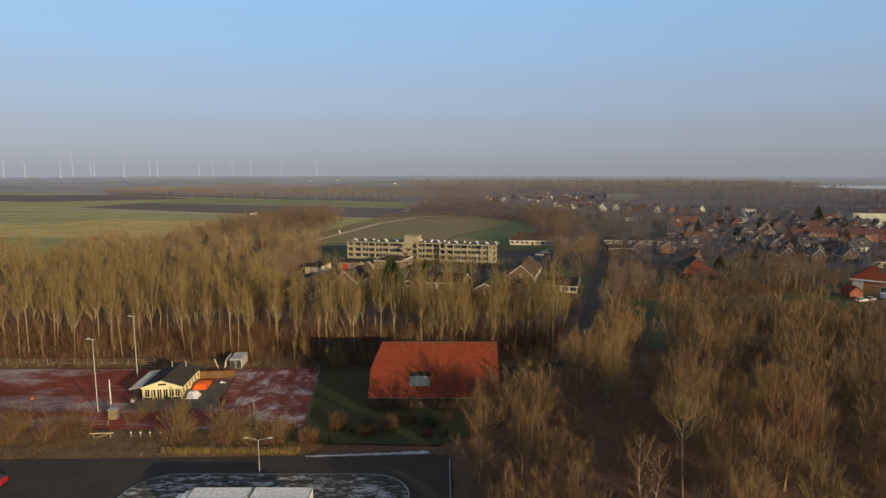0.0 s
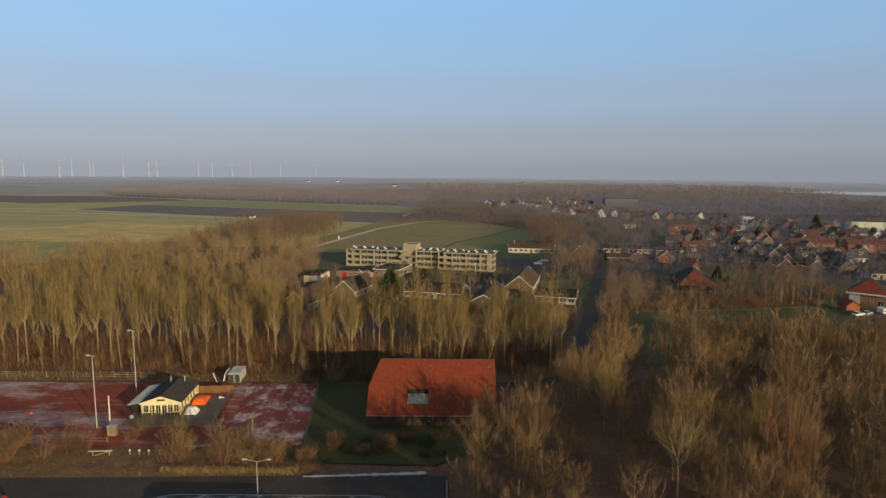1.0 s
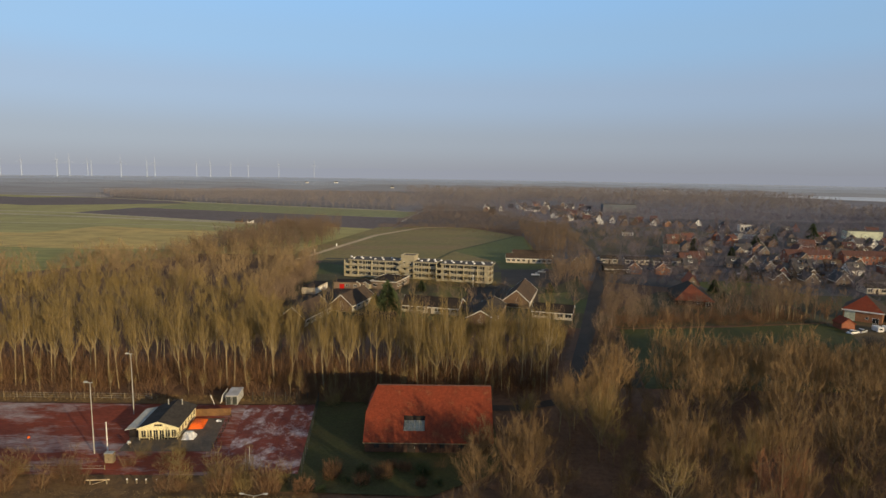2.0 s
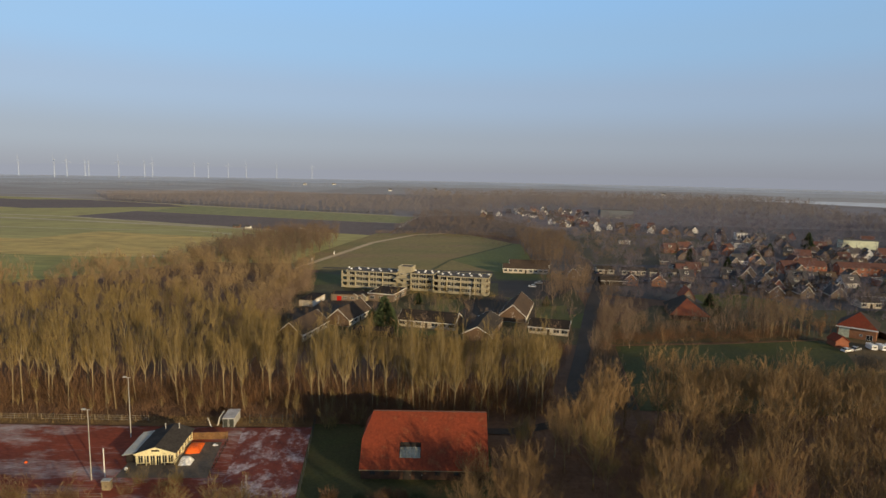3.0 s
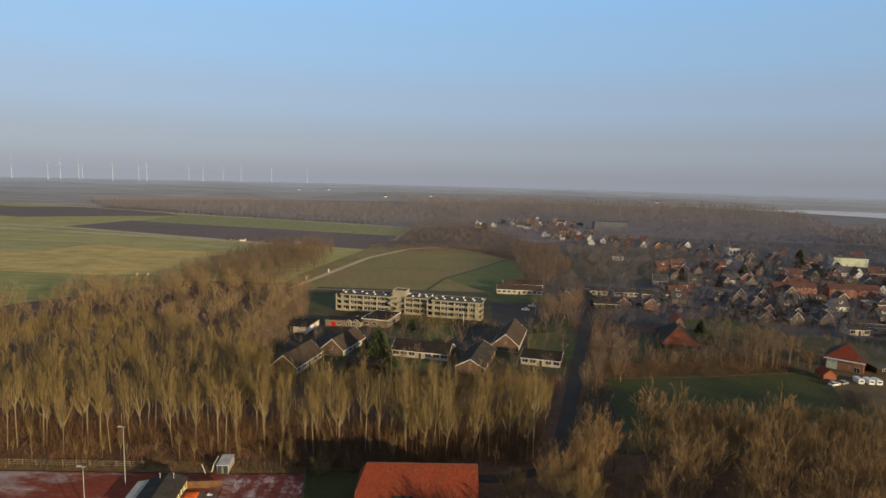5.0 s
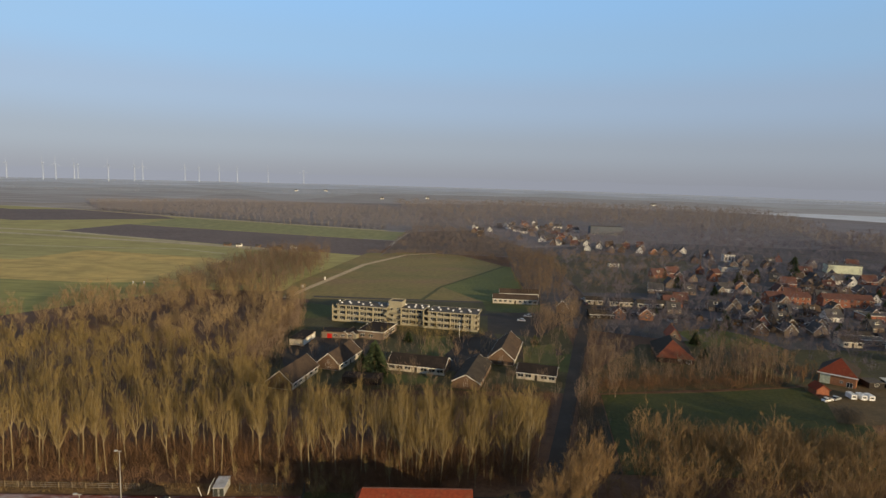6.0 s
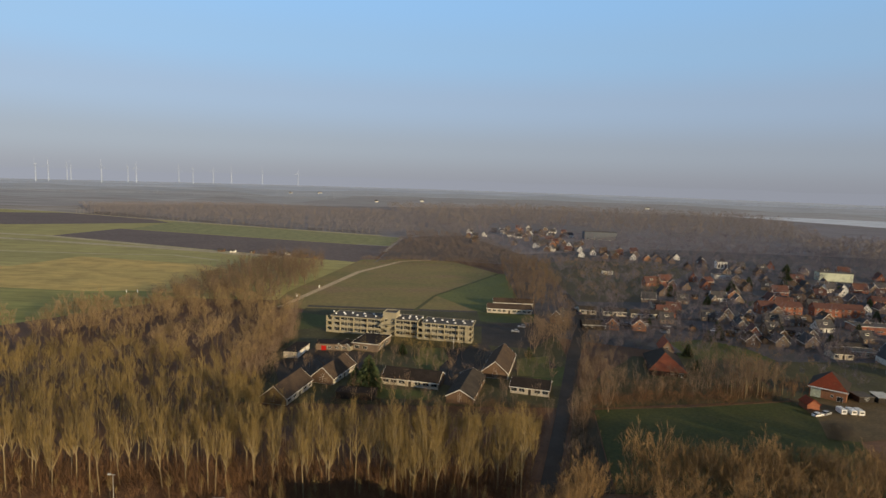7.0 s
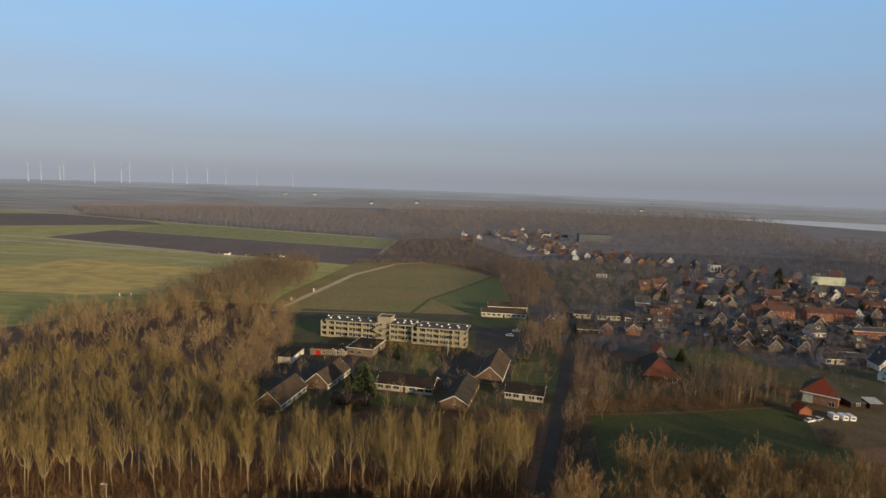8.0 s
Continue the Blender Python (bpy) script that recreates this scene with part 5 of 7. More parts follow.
# conifers by the bungalows
def conifer(name, h, r, seed, label):
    rng = np.random.default_rng(seed)
    n = 2600
    z = h * (1 - np.sqrt(rng.uniform(0.0004, 0.92, n)))
    rr = r * (1 - z / h) ** 0.8 * rng.uniform(0.35, 1.0, n)
    a = rng.uniform(0, 6.283, n)
    p = np.stack([rr * np.cos(a), rr * np.sin(a), z], 1)
    d = np.stack([np.cos(a), np.sin(a), rng.uniform(-0.5, 0.5, n)], 1)
    d /= np.linalg.norm(d, axis=1)[:, None]
    tw = slivers(p - d * 0.4, d, rng.uniform(0.7, 1.4, n), rng.uniform(0.12, 0.3, n), rng)
    wood = tubes([((0, 0, -0.2), (0, 0, h * 0.95), 0.18, 0.03)], 6)
    return tree_kind(name, wood, tw, M["bark_brown"], M["conifer"], label, "conifers in the gardens")


# (x, y, size) of the garden spruces
SPRUCES = [(-19, 215, 1.3), (-24, 216.5, 0.8), (-8, 262, 0.5), (50, 262, 0.45), (121, 246, 0.5), (127, 268, 0.6), (232, 430, 1.1), (300, 470, 1.2), (330, 520, 1.3), (182, 420, 0.9), (150, 296, 0.6), (158, 300, 0.75), (166, 318, 0.6), (204, 322, 0.55), (238, 330, 0.6), (244, 314, 0.7), (284, 352, 0.7), (216, 296, 0.55), (256, 396, 0.6), (196, 392, 0.65), (310, 392, 0.7), (322, 440, 0.8), (270, 474, 0.8), (294, 462, 0.7), (132, 330, 0.4), (114, 338, 0.4)]
plant_all([conifer("spruce_tree", 10.5, 4.9, 301, "dark green conical spruce beside the bungalows")], [(x, y, i % 3, size, 0) for i, (x, y, size) in enumerate(SPRUCES)])

grove("garden_trees", [(-60, 204), (30, 196), (62, 204), (60, 262), (20, 262), (-20, 258), (-60, 250)], 6.6, 48, M["twig_grove"], "small bare garden trees round the bungalows", (0.3, 0.72))
grove("hedge", [(-60, 190), (44, 186), (50, 196), (34, 204), (-40, 203), (-60, 206)], 3.2, 49, M["twig_red"], "leafless brown hedge behind the bungalows", (0.5, 1.0), kit_s)
grove("hedge", [(-74, 204), (-58, 204), (-60, 245), (-62, 300), (-76, 346), (-84, 340)], 3.2, 74, M["twig_grove"], "brown scrub along the edge of the wood", (0.6, 1.5), kit_s)
grove("grove", [(-74, 214), (-60, 214), (-62, 300), (-74, 345), (-84, 340)], 5.5, 75, M["twig_grove"], "bare trees along the edge of the wood", (0.5, 1.0))
grove("hedge", [(-20, 276), (26, 268), (28, 280), (-14, 287)], 3.4, 82, M["twig_olive"], "olive garden shrubs before the care home", (0.4, 0.9), kit_s)
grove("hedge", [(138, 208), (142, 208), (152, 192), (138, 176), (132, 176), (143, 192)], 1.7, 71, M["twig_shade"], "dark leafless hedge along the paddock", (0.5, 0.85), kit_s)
grove("grove", [(142, 214), (149, 216), (152, 245), (140, 250)], 4.5, 72, M["twig_brown"], "bare trees beside the farm barn", (0.5, 0.9))
grove("hedge", [(62, 201), (100, 205), (139, 212), (141, 224), (100, 216), (66, 212)], 2.6, 73, M["twig_red"], "dense russet scrub along the paddock", (0.6, 1.2), kit_s)

# tall columnar poplars in the village, and dark bushes on the barn's lawn
columns = []
wood, twig = forked_tree(401, 20, 0.12, 1.3, 7, 10, 1500, 0.03, trunk_r=0.3, length=(0.9, 2.0), limb_len=1.6, steep=0.9)
plant_all([tree_kind("columnar_poplar", wood, twig, M["bark_brown"], M["twig_village"], "tall narrow columnar poplar above the village roofs", "columnar poplars")], [(239, 508, 0, 1.0, 0), (245, 505, 2, 1.05, 0), (249, 510, 4, 0.9, 0)])
bushes = []
for k in range(2):
    v = scrub(410 + k, 2.2, 1.3, 500, 0.025)
    wood = tubes([((0, 0, -0.2), (0, 0, 1.0), 0.06, 0.03)], 5)
    bushes.append(tree_kind("dark_bush", wood, v, M["bark_brown"], M["conifer"] if k else M["twig_red"], "dark dense bush on the lawn before the barn", "bushes before the barn"))
plant_all(bushes, spots_in([(-24, 92), (-12, 92), (2, 93), (2, 101), (-10, 101), (-20, 98)], 4.0, 81, sizes=(0.7, 1.5), kinds=2))


# ---- buildings ----
def window(parent, x, y, z, w, h, face, frame_mat=None, bars=1):
    """A window on a wall: face is 'f' (front, -y), 'b' (+y), 'l' (-x) or 'r' (+x); x, y, z its lower middle on the wall."""
    t = 0.07
    bm = bmesh.new()
    parts = [(-w / 2, w / 2, 0, t), (-w / 2, w / 2, h - t, h), (-w / 2, -w / 2 + t, t, h - t), (w / 2 - t, w / 2, t, h - t)]
    for k in range(bars):
        c = -w / 2 + w * (k + 1) / (bars + 1)
        parts.append((c - t / 2, c + t / 2, t, h - t))
    for a, b, c, d in parts:
        add_box(bm, a, b, -0.06, 0.02, c, d)
    fr = part("window", bm, frame_mat or M["white"], parent)
    pane = part("pane", box(-w / 2 + t, w / 2 - t, -0.025, 0.01, t, h - t), M["glass"], fr)
    turn = {'f': 0, 'r': 90, 'b': 180, 'l': -90}[face]
    fr.matrix_basis = pose(x, y, z, 0, 0, turn)
    return fr


def gable_wall(l, w, eave, ridge):
    return prism([(-w / 2, 0), (w / 2, 0), (w / 2, eave), (0, ridge), (-w / 2, eave)], -l / 2, l / 2)


def gable_roof(l, w, eave, ridge, over=0.35, thick=0.16, side=0.3):
    bm = bmesh.new()
    s = (ridge - eave) / (w / 2)
    for k in (-1, 1):
        yo = k * (w / 2 + over)
        zo = eave - over * s + thick
        add_quad_slab(bm, [(-l / 2 - side, yo, zo), (l / 2 + side, yo, zo), (l / 2 + side, 0, ridge + thick), (-l / 2 - side, 0, ridge + thick)], thick)
    return finish(bm)


def bargeboard(l, w, eave, ridge, e, over=0.35, side=0.3):
    """The two boards of one gable, joined at the top."""
    bm = bmesh.new()
    s = (ridge - eave) / (w / 2)
    x = e * (l / 2 + side)
    yo, zo = w / 2 + over, eave - over * s
    pts = [(-yo, zo - 0.1), (0, ridge - 0.1), (yo, zo - 0.1), (yo, zo + 0.19), (0, ridge + 0.19), (-yo, zo + 0.19)]
    a = [bm.verts.new((x, y, z)) for y, z in pts]
    b = [bm.verts.new((x + e * 0.06, y, z)) for y, z in pts]
    for q in ((0, 1, 4, 5), (1, 2, 3, 4)):
        bm.faces.new([a[i] for i in q])
        bm.faces.new([b[i] for i in q[::-1]])
    for i in range(6):
        bm.faces.new((a[i], a[(i + 1) % 6], b[(i + 1) % 6], b[i]))
    return finish(bm)


def gabled_house(name, m, l, w, eave, ridge, wall, roof, label, group="", chimney=True, boards=False, front=3, gable=1, category="house", win=(1.3, 1.2), storeys=1, fascia=False, clad=None, dormer=False):
    h = thing(name, m, label, category, group)
    part("wall", gable_wall(l, w, eave, ridge), wall, h)
    part("roof", gable_roof(l, w, eave, ridge), roof, h)
    if clad:
        for e in (-1, 1):
            x = e * (l / 2 + 0.03)
            part("gable_cladding", prism([(-w / 2 + 0.1, 0.2), (w / 2 - 0.1, 0.2), (w / 2 - 0.1, eave - 0.05), (0, ridge - 0.15), (-w / 2 + 0.1, eave - 0.05)], x - 0.03, x + 0.03), clad, h, "dark boarded gable")
    if chimney:
        c = bmesh.new()
        add_box(c, l * 0.22, l * 0.22 + 0.6, -0.3, 0.3, ridge - 0.6, ridge + 0.9)
        add_box(c, l * 0.22 - 0.07, l * 0.22 + 0.67, -0.37, 0.37, ridge + 0.9, ridge + 1.02)
        part("chimney", c, M["brick_brown"], h)
    if boards:
        for e in (-1, 1):
            part("bargeboard", bargeboard(l, w, eave, ridge, e), M["white"], h, "white painted bargeboard")
    if fascia:
        for k in (-1, 1):
            s = (ridge - eave) / (w / 2)
            y = k * (w / 2 + 0.36)
            part("fascia", box(-l / 2 - 0.3, l / 2 + 0.3, min(y, y + k * 0.05), max(y, y + k * 0.05), eave - 0.35 * s - 0.12, eave - 0.35 * s + 0.18), M["white"], h, "white eaves board")
    if dormer:
        zd = (eave + ridge) / 2 - 0.5
        yd = -w / 2 * (ridge - zd) / (ridge - eave) - 0.1
        d = part("dormer", box(-1.2, 1.2, yd, -w * 0.08, zd, zd + 1.35), M["white"], h, "white box dormer")
        part("dormer_roof", box(-1.35, 1.35, yd - 0.15, -w * 0.06, zd + 1.35, zd + 1.47), M["bitumen"], d)
        part("pane", box(-1.0, 1.0, yd - 0.03, yd, zd + 0.35, zd + 1.2), M["glass"], d)
    for s in range(storeys):
        z = 0.9 + 2.7 * s
        for i in range(front):
            x = -l / 2 + l * (i + 0.5) / front
            if s == 0 and i == front // 2 and front > 1:
                d = part("door", box(x - 0.5, x + 0.5, -w / 2 - 0.05, -w / 2 + 0.02, 0, 2.1), M["dark"], h)
                part("handle", box(x + 0.32, x + 0.4, -w / 2 - 0.1, -w / 2 - 0.05, 1.0, 1.06), M["steel"], d)
            else:
                window(h, x, -w / 2, z, win[0], win[1], 'f')
    for i in range(gable):
        for e, f in ((-l / 2, 'l'), (l / 2, 'r')):
            window(h, e, -w / 4 + w / 2 * (i + 0.5) / gable, 0.9, win[0], win[1], f)
            if ridge - eave > 2.5:
                window(h, e, 0, eave + 0.3, 1.1, 1.1, f)
    return h


# big barn with a half-hipped red roof
def red_barn():
    b = thing("barn", pose(0, 0, 0), "large barn with bright red pantile roof and brick walls", "barn")
    x0, x1, y0, y1, ym, e, r = -14.0, 10.8, 106.4, 124.2, 115.3, 2.6, 10.1
    hipx, hz = -12.2, 6.2
    s = (r - e) / (ym - 106.0)
    bm = bmesh.new()
    hy = (r - hz) / s
    prof = [(x0 + 0.25, y0, 0), (x0 + 0.25, y1, 0), (x0 + 0.25, y1, e), (x0 + 0.25, ym + hy - 0.1, hz - 0.1), (x0 + 0.25, ym - hy + 0.1, hz - 0.1), (x0 + 0.25, y0, e)]
    v = [bm.verts.new(p) for p in prof]
    bm.faces.new(v)
    prof2 = [(x1 - 0.2, y0, 0), (x1 - 0.2, y1, 0), (x1 - 0.2, y1, e), (x1 - 0.2, ym, r - 0.15), (x1 - 0.2, y0, e)]
    u = [bm.verts.new(p) for p in prof2]
    bm.faces.new(u[::-1])
    for a0, a1, b0, b1 in ((0, 5, 0, 4), (1, 2, 1, 2)):
        bm.faces.new((v[a0], v[a1], u[b1], u[b0]))
    part("wall", finish(bm), M["brick_dark"], b)
    ye, ze = 105.7, e - 0.25
    yb = 2 * ym - ye
    # roof light: an opening in the front slope
    ox0, ox1 = -6.5, -2.35
    oy0, oy1 = 107.55, 110.05
    zs = lambda y: r + 0.12 - s * abs(ym - y)
    bm = bmesh.new()
    def slope(xa, xb, ya, yb_):
        add_quad_slab(bm, [(xa, ya, zs(ya)), (xb, ya, zs(ya)), (xb, yb_, zs(yb_)), (xa, yb_, zs(yb_))], 0.2)
    hyy = ym - hy
    slope(x0, ox0, ye, oy0)
    slope(ox0, ox1, ye, oy0)
    slope(ox1, x1, ye, oy0)
    slope(x0, ox0, oy0, oy1)
    slope(ox1, x1, oy0, oy1)
    slope(x0, x1, oy1, hyy)
    add_quad_slab(bm, [(x0, hyy, zs(hyy)), (x1, hyy, zs(hyy)), (x1, ym, zs(ym)), (hipx, ym, zs(ym))], 0.2)
    hb = ym + hy
    add_quad_slab(bm, [(x0, hb, zs(hb)), (x1, hb, zs(hb)), (x1, yb, zs(yb)), (x0, yb, zs(yb))], 0.2)
    add_quad_slab(bm, [(hipx, ym, zs(ym)), (x1, ym, zs(ym)), (x1, hb, zs(hb)), (x0, hb, zs(hb))], 0.2)
    add_quad_slab(bm, [(x0 - 0.02, hyy, zs(hyy)), (hipx, ym, zs(ym)), (x0 - 0.02, hb, zs(hb))], 0.2)
    bmesh.ops.remove_doubles(bm, verts=bm.verts[:], dist=0.002)
    part("roof", finish(bm), M["tile_red"], b, "bright red pantile roof")
    # rows of pantiles, raised ribs down the slope
    ribs = bmesh.new()
    x = x0 + 0.3
    while x < x1 - 0.1:
        for ya, yb_ in ((ye, oy0), (oy0, oy1), (oy1, ym)):
            if ya == oy0 and ox0 - 0.1 < x < ox1 + 0.1:
                continue
            top = yb_
            if yb_ == ym and x < hipx:
                top = hyy + (ym - hyy) * max(0.0, (x - x0) / (hipx - x0))
            add_quad_slab(ribs, [(x, ya, zs(ya) + 0.03), (x + 0.1, ya, zs(ya) + 0.03), (x + 0.1, top, zs(top) + 0.03), (x, top, zs(top) + 0.03)], 0.08)
        x += 0.25
    part("tile_ribs", finish(ribs), M["tile_red"], b)
    part("ridge_tiles", tube((hipx, ym, r + 0.12), (x1, ym, r + 0.12), 0.16, 0.16, 8), M["tile_rust"], b)
    rl = part("roof_light", bmesh.new(), M["dark"], b, "recessed roof light with milky glazing")
    cheek = bmesh.new()
    drop = 1.0
    za, zb = zs(oy0), zs(oy1)
    for xx in (ox0, ox1 - 0.08):
        add_box(cheek, xx, xx + 0.08, oy0, oy1, za - 1.2, za - 0.15)
        vv = [cheek.verts.new(p) for p in ((xx + 0.04, oy0, za), (xx + 0.04, oy1, zb), (xx + 0.04, oy1, zb - 1.6), (xx + 0.04, oy0, za - 1.0))]
        cheek.faces.new(vv)
    vv = [cheek.verts.new(p) for p in ((ox0, oy1, zb), (ox1, oy1, zb), (ox1, oy1, zb - 1.6), (ox0, oy1, zb - 1.6))]
    cheek.faces.new(vv)
    # Dark board colour on the cheeks deepens the recess's shade.
    part("cheek", finish(cheek), M["dark"], b)
    gl = bmesh.new()
    add_quad_slab(gl, [(ox0 + 0.1, oy0 + 0.05, za - 0.02), (ox1 - 0.1, oy0 + 0.05, za - 0.02), (ox1 - 0.1, oy1 - 0.05, zb - 0.95), (ox0 + 0.1, oy1 - 0.05, zb - 0.95)], 0.06)
    part("glazing", finish(gl), M["milky"], rl)
    fr = bmesh.new()
    for k in range(5):
        xx = ox0 + 0.1 + (ox1 - ox0 - 0.28) * k / 4
        add_quad_slab(fr, [(xx, oy0 + 0.02, za + 0.04), (xx + 0.07, oy0 + 0.02, za + 0.04), (xx + 0.07, oy1 - 0.06, zb - 0.9), (xx, oy1 - 0.06, zb - 0.9)], 0.06)
    part("glazing_bar", finish(fr), M["grey_sheet"], rl)
    for xa, wd in ((-5.6, 1.5), (-3.4, 1.5)):
        d = part("barn_door", box(xa, xa + wd, y0 - 0.08, y0 + 0.02, 0, 2.2), M["dark"], b, "dark double barn door")
        part("handle", box(xa + wd - 0.2, xa + wd - 0.12, y0 - 0.13, y0 - 0.08, 1.0, 1.25), M["steel"], d)
    for xa in (-11.5, -8.8, 1.0, 4.5, 8.0):
        window(b, xa, y0, 1.1, 1.0, 0.9, 'f', M["dark"], 1)
    part("gutter", tube((x0, ye - 0.08, zs(ye) - 0.12), (x1, ye - 0.08, zs(ye) - 0.12), 0.07, 0.07, 6), M["post_wood"], b)
    return b


red_barn()


def clubhouse():
    c = thing("clubhouse", pose(-58.3, 110.3, 0.1, 0, 0, 5), "low cream-yellow wooden clubhouse with dark gabled roof", "clubhouse")
    W, D, e, r = 7.2, 11.0, 2.55, 3.75
    w = prism([(0, 0), (W, 0), (W, e), (W / 2, r), (0, e)], 0, D)
    bmesh.ops.transform(w, matrix=Matrix(((0, 1, 0, 0), (1, 0, 0, 0), (0, 0, 1, 0), (0, 0, 0, 1))), verts=w.verts[:])
    part("wall", finish(w), M["yellow"], c)
    rf = bmesh.new()
    s = (r - e) / (W / 2)
    for xo, xm in ((-0.4, W / 2), (W + 0.4, W / 2)):
        add_quad_slab(rf, [(xo, -0.35, e - 0.4 * s + 0.14), (xo, D + 0.3, e - 0.4 * s + 0.14), (xm, D + 0.3, r + 0.14), (xm, -0.35, r + 0.14)], 0.14)
    part("roof", finish(rf), M["roof_felt"], c, "dark grey felted roof")
    bb = bmesh.new()
    for xo in (-0.4, W + 0.4):
        add_quad_slab(bb, [(xo, -0.42, e - 0.4 * s + 0.16), (W / 2, -0.42, r + 0.16), (W / 2, -0.36, r + 0.16), (xo, -0.36, e - 0.4 * s + 0.16)], 0.28)
    part("bargeboard", finish(bb), M["yellow"], c, "cream bargeboards on the gable")
    for k in range(6):
        window(c, 0.75 + k * (W - 1.5) / 5, 0, 0.55 if k not in (2, 3) else 0.05, 0.95, 1.55 if k not in (2, 3) else 2.05, 'f', M["yellow"], 1)
    for k in range(6):
        window(c, W, 1.0 + k * 1.75, 0.75, 1.25, 1.3, 'r', M["yellow"], 1)
    for x in (0.0, 1.85, 3.6, 5.35, W):
        part("post", box(x - 0.07, x + 0.07, -0.3, -0.16, 0, e + 0.1), M["yellow"], c)
    part("skirting", box(-0.03, W + 0.03, -0.05, 0.0, 0, 0.45), M["dark"], c)
    part("sign_board", box(W / 2 - 0.75, W / 2 + 0.75, -0.07, -0.01, 2.85, 3.2), M["dark"], c, "small dark sign board on the gable")
    for x in (2.2, 5.0):
        f = part("flue", tube((x, D - 1.5, r - 0.8), (x, D - 1.5, r + 0.7), 0.1, 0.1, 8), M["steel"], c)
        part("cowl", tube((x, D - 1.5, r + 0.7), (x, D - 1.5, r + 0.85), 0.17, 0.1, 8), M["steel"], f)
    # lean-to
    lt = bmesh.new()
    add_box(lt, -2.5, -0.4, 1.2, 10.5, 0, 2.0)
    part("lean_to", lt, M["dark"], c, "dark lean-to along the wall")
    ls = bmesh.new()
    add_quad_slab(ls, [(-2.9, 0.3, 2.08), (-0.35, 0.3, 2.52), (-0.35, 10.8, 2.52), (-2.9, 10.8, 2.08)], 0.1)
    part("lean_to_roof", finish(ls), M["grey_sheet"], c, "pale grey corrugated lean-to roof")
    rb = bmesh.new()
    for k in range(26):
        y = 0.4 + k * 0.41
        add_quad_slab(rb, [(-2.9, y, 2.12), (-0.37, y, 2.56), (-0.37, y + 0.12, 2.56), (-2.9, y + 0.12, 2.12)], 0.06)
    part("sheet_ribs", finish(rb), M["grey_sheet"], c)
    return c


clubhouse()


def lumpy(name, m, sx, sy, sz, seed, mat, label, category, folds=1.0, z_power=0.5):
    """A sagging cover over goods: a grid lifted in humps, with a skirt to the ground."""
    rnd = random.Random(seed)
    humps = [(rnd.uniform(-0.7, 0.7), rnd.uniform(-0.7, 0.7), rnd.uniform(0.25, 0.5), rnd.uniform(0.5, 1)) for _ in range(7)]
    n = 18
    bm = bmesh.new()
    g = []
    for j in range(n + 1):
        line = []
        for i in range(n + 1):
            u, v = 2 * i / n - 1, 2 * j / n - 1
            edge = max(0.0, 1 - max(abs(u), abs(v)) ** 4)
            z = sum(k * math.exp(-((u - a) ** 2 + (v - b) ** 2) / (2 * w * w)) for a, b, w, k in humps) / 2.2
            z = sz * edge ** z_power * min(1.1, 0.35 + z) + 0.06 * folds * noise.noise(Vector((u * 4, v * 4, seed)))
            if i in (0, n) or j in (0, n):
                z = 0
            line.append(bm.verts.new((u * sx / 2 * (1 + 0.06 * noise.noise(Vector((u * 2, v * 2, 9 + seed)))), v * sy / 2, max(0, z))))
        g.append(line)
    for j in range(n):
        for i in range(n):
            bm.faces.new((g[j][i], g[j][i + 1], g[j + 1][i + 1], g[j + 1][i]))
    ob = mesh_obj(name, finish(bm), mat, smooth=True)
    ob.matrix_basis = m
    return tagged(ob, label, category)


lumpy("orange_tarpaulin", pose(-49.9, 117.8, 0.12, 0, 0, 8), 3.0, 5.0, 1.0, 4, M["orange"], "bright orange tarpaulin heaped over goods on the terrace", "tarpaulin")
lumpy("white_cover", pose(-49.2, 111.6, 0.12, 0, 0, 5), 2.5, 2.4, 1.1, 6, M["white_gel"], "white cover over stacked garden furniture", "cover", z_power=0.3)
lumpy("white_cover", pose(-46.2, 119.4, 0.12, 0, 0, 0), 1.3, 0.8, 0.4, 8, M["white_gel"], "small white bundle on the terrace", "cover")


def panel_fence(name, a, b, h, mat, post_mat, label, gap=2.0, boards=True, wires=0):
    A, B = Vector((*a, 0)), Vector((*b, 0))
    L = (B - A).length
    f = thing(name, pose(a[0], a[1], 0, 0, 0, math.degrees(math.atan2(B.y - A.y, B.x - A.x))), label, "fence")
    n = max(1, round(L / gap))
    pm = None
    for i in range(n + 1):
        if pm is None:
            p0 = part("post", box(-0.06, 0.06, -0.06, 0.06, -0.1, h + 0.15), post_mat, f)
            pm = p0.data
        else:
            p1 = new("post", pm)
            p1.parent = f
            p1.location = (L * i / n, 0, 0)
    if boards:
        bm_ = None
        k = int(L / 0.22)
        mm = None
        for i in range(k):
            if mm is None:
                o = part("board", box(-0.1, 0.1, -0.02, 0.02, 0.05, h), mat, f)
                mm = o.data
            else:
                o = new("board", mm)
                o.parent = f
            o.location = (0.11 + i * L / k, -0.08 if i % 2 else -0.07, 0)
    for w in range(wires):
        z = h * (w + 1) / wires
        part("rail", box(0, L, -0.015, 0.015, z - 0.015, z + 0.015), mat, f)
    return f


panel_fence("board_fence", (-53.0, 121.8), (-44.8, 122.6), 1.8, M["fence_wood"], M["fence_wood"], "brown wooden board fence behind the terrace")
panel_fence("board_fence", (-44.4, 121.6), (-42.6, 106.6), 1.1, M["dark"], M["dark"], "dark low fence beside the court", gap=2.4, boards=False, wires=4)
panel_fence("wire_fence", (-128, 131.2), (-66, 131.0), 1.5, M["steel"], M["post_wood"], "wire fence on weathered wooden posts", gap=3.1, boards=False, wires=3)
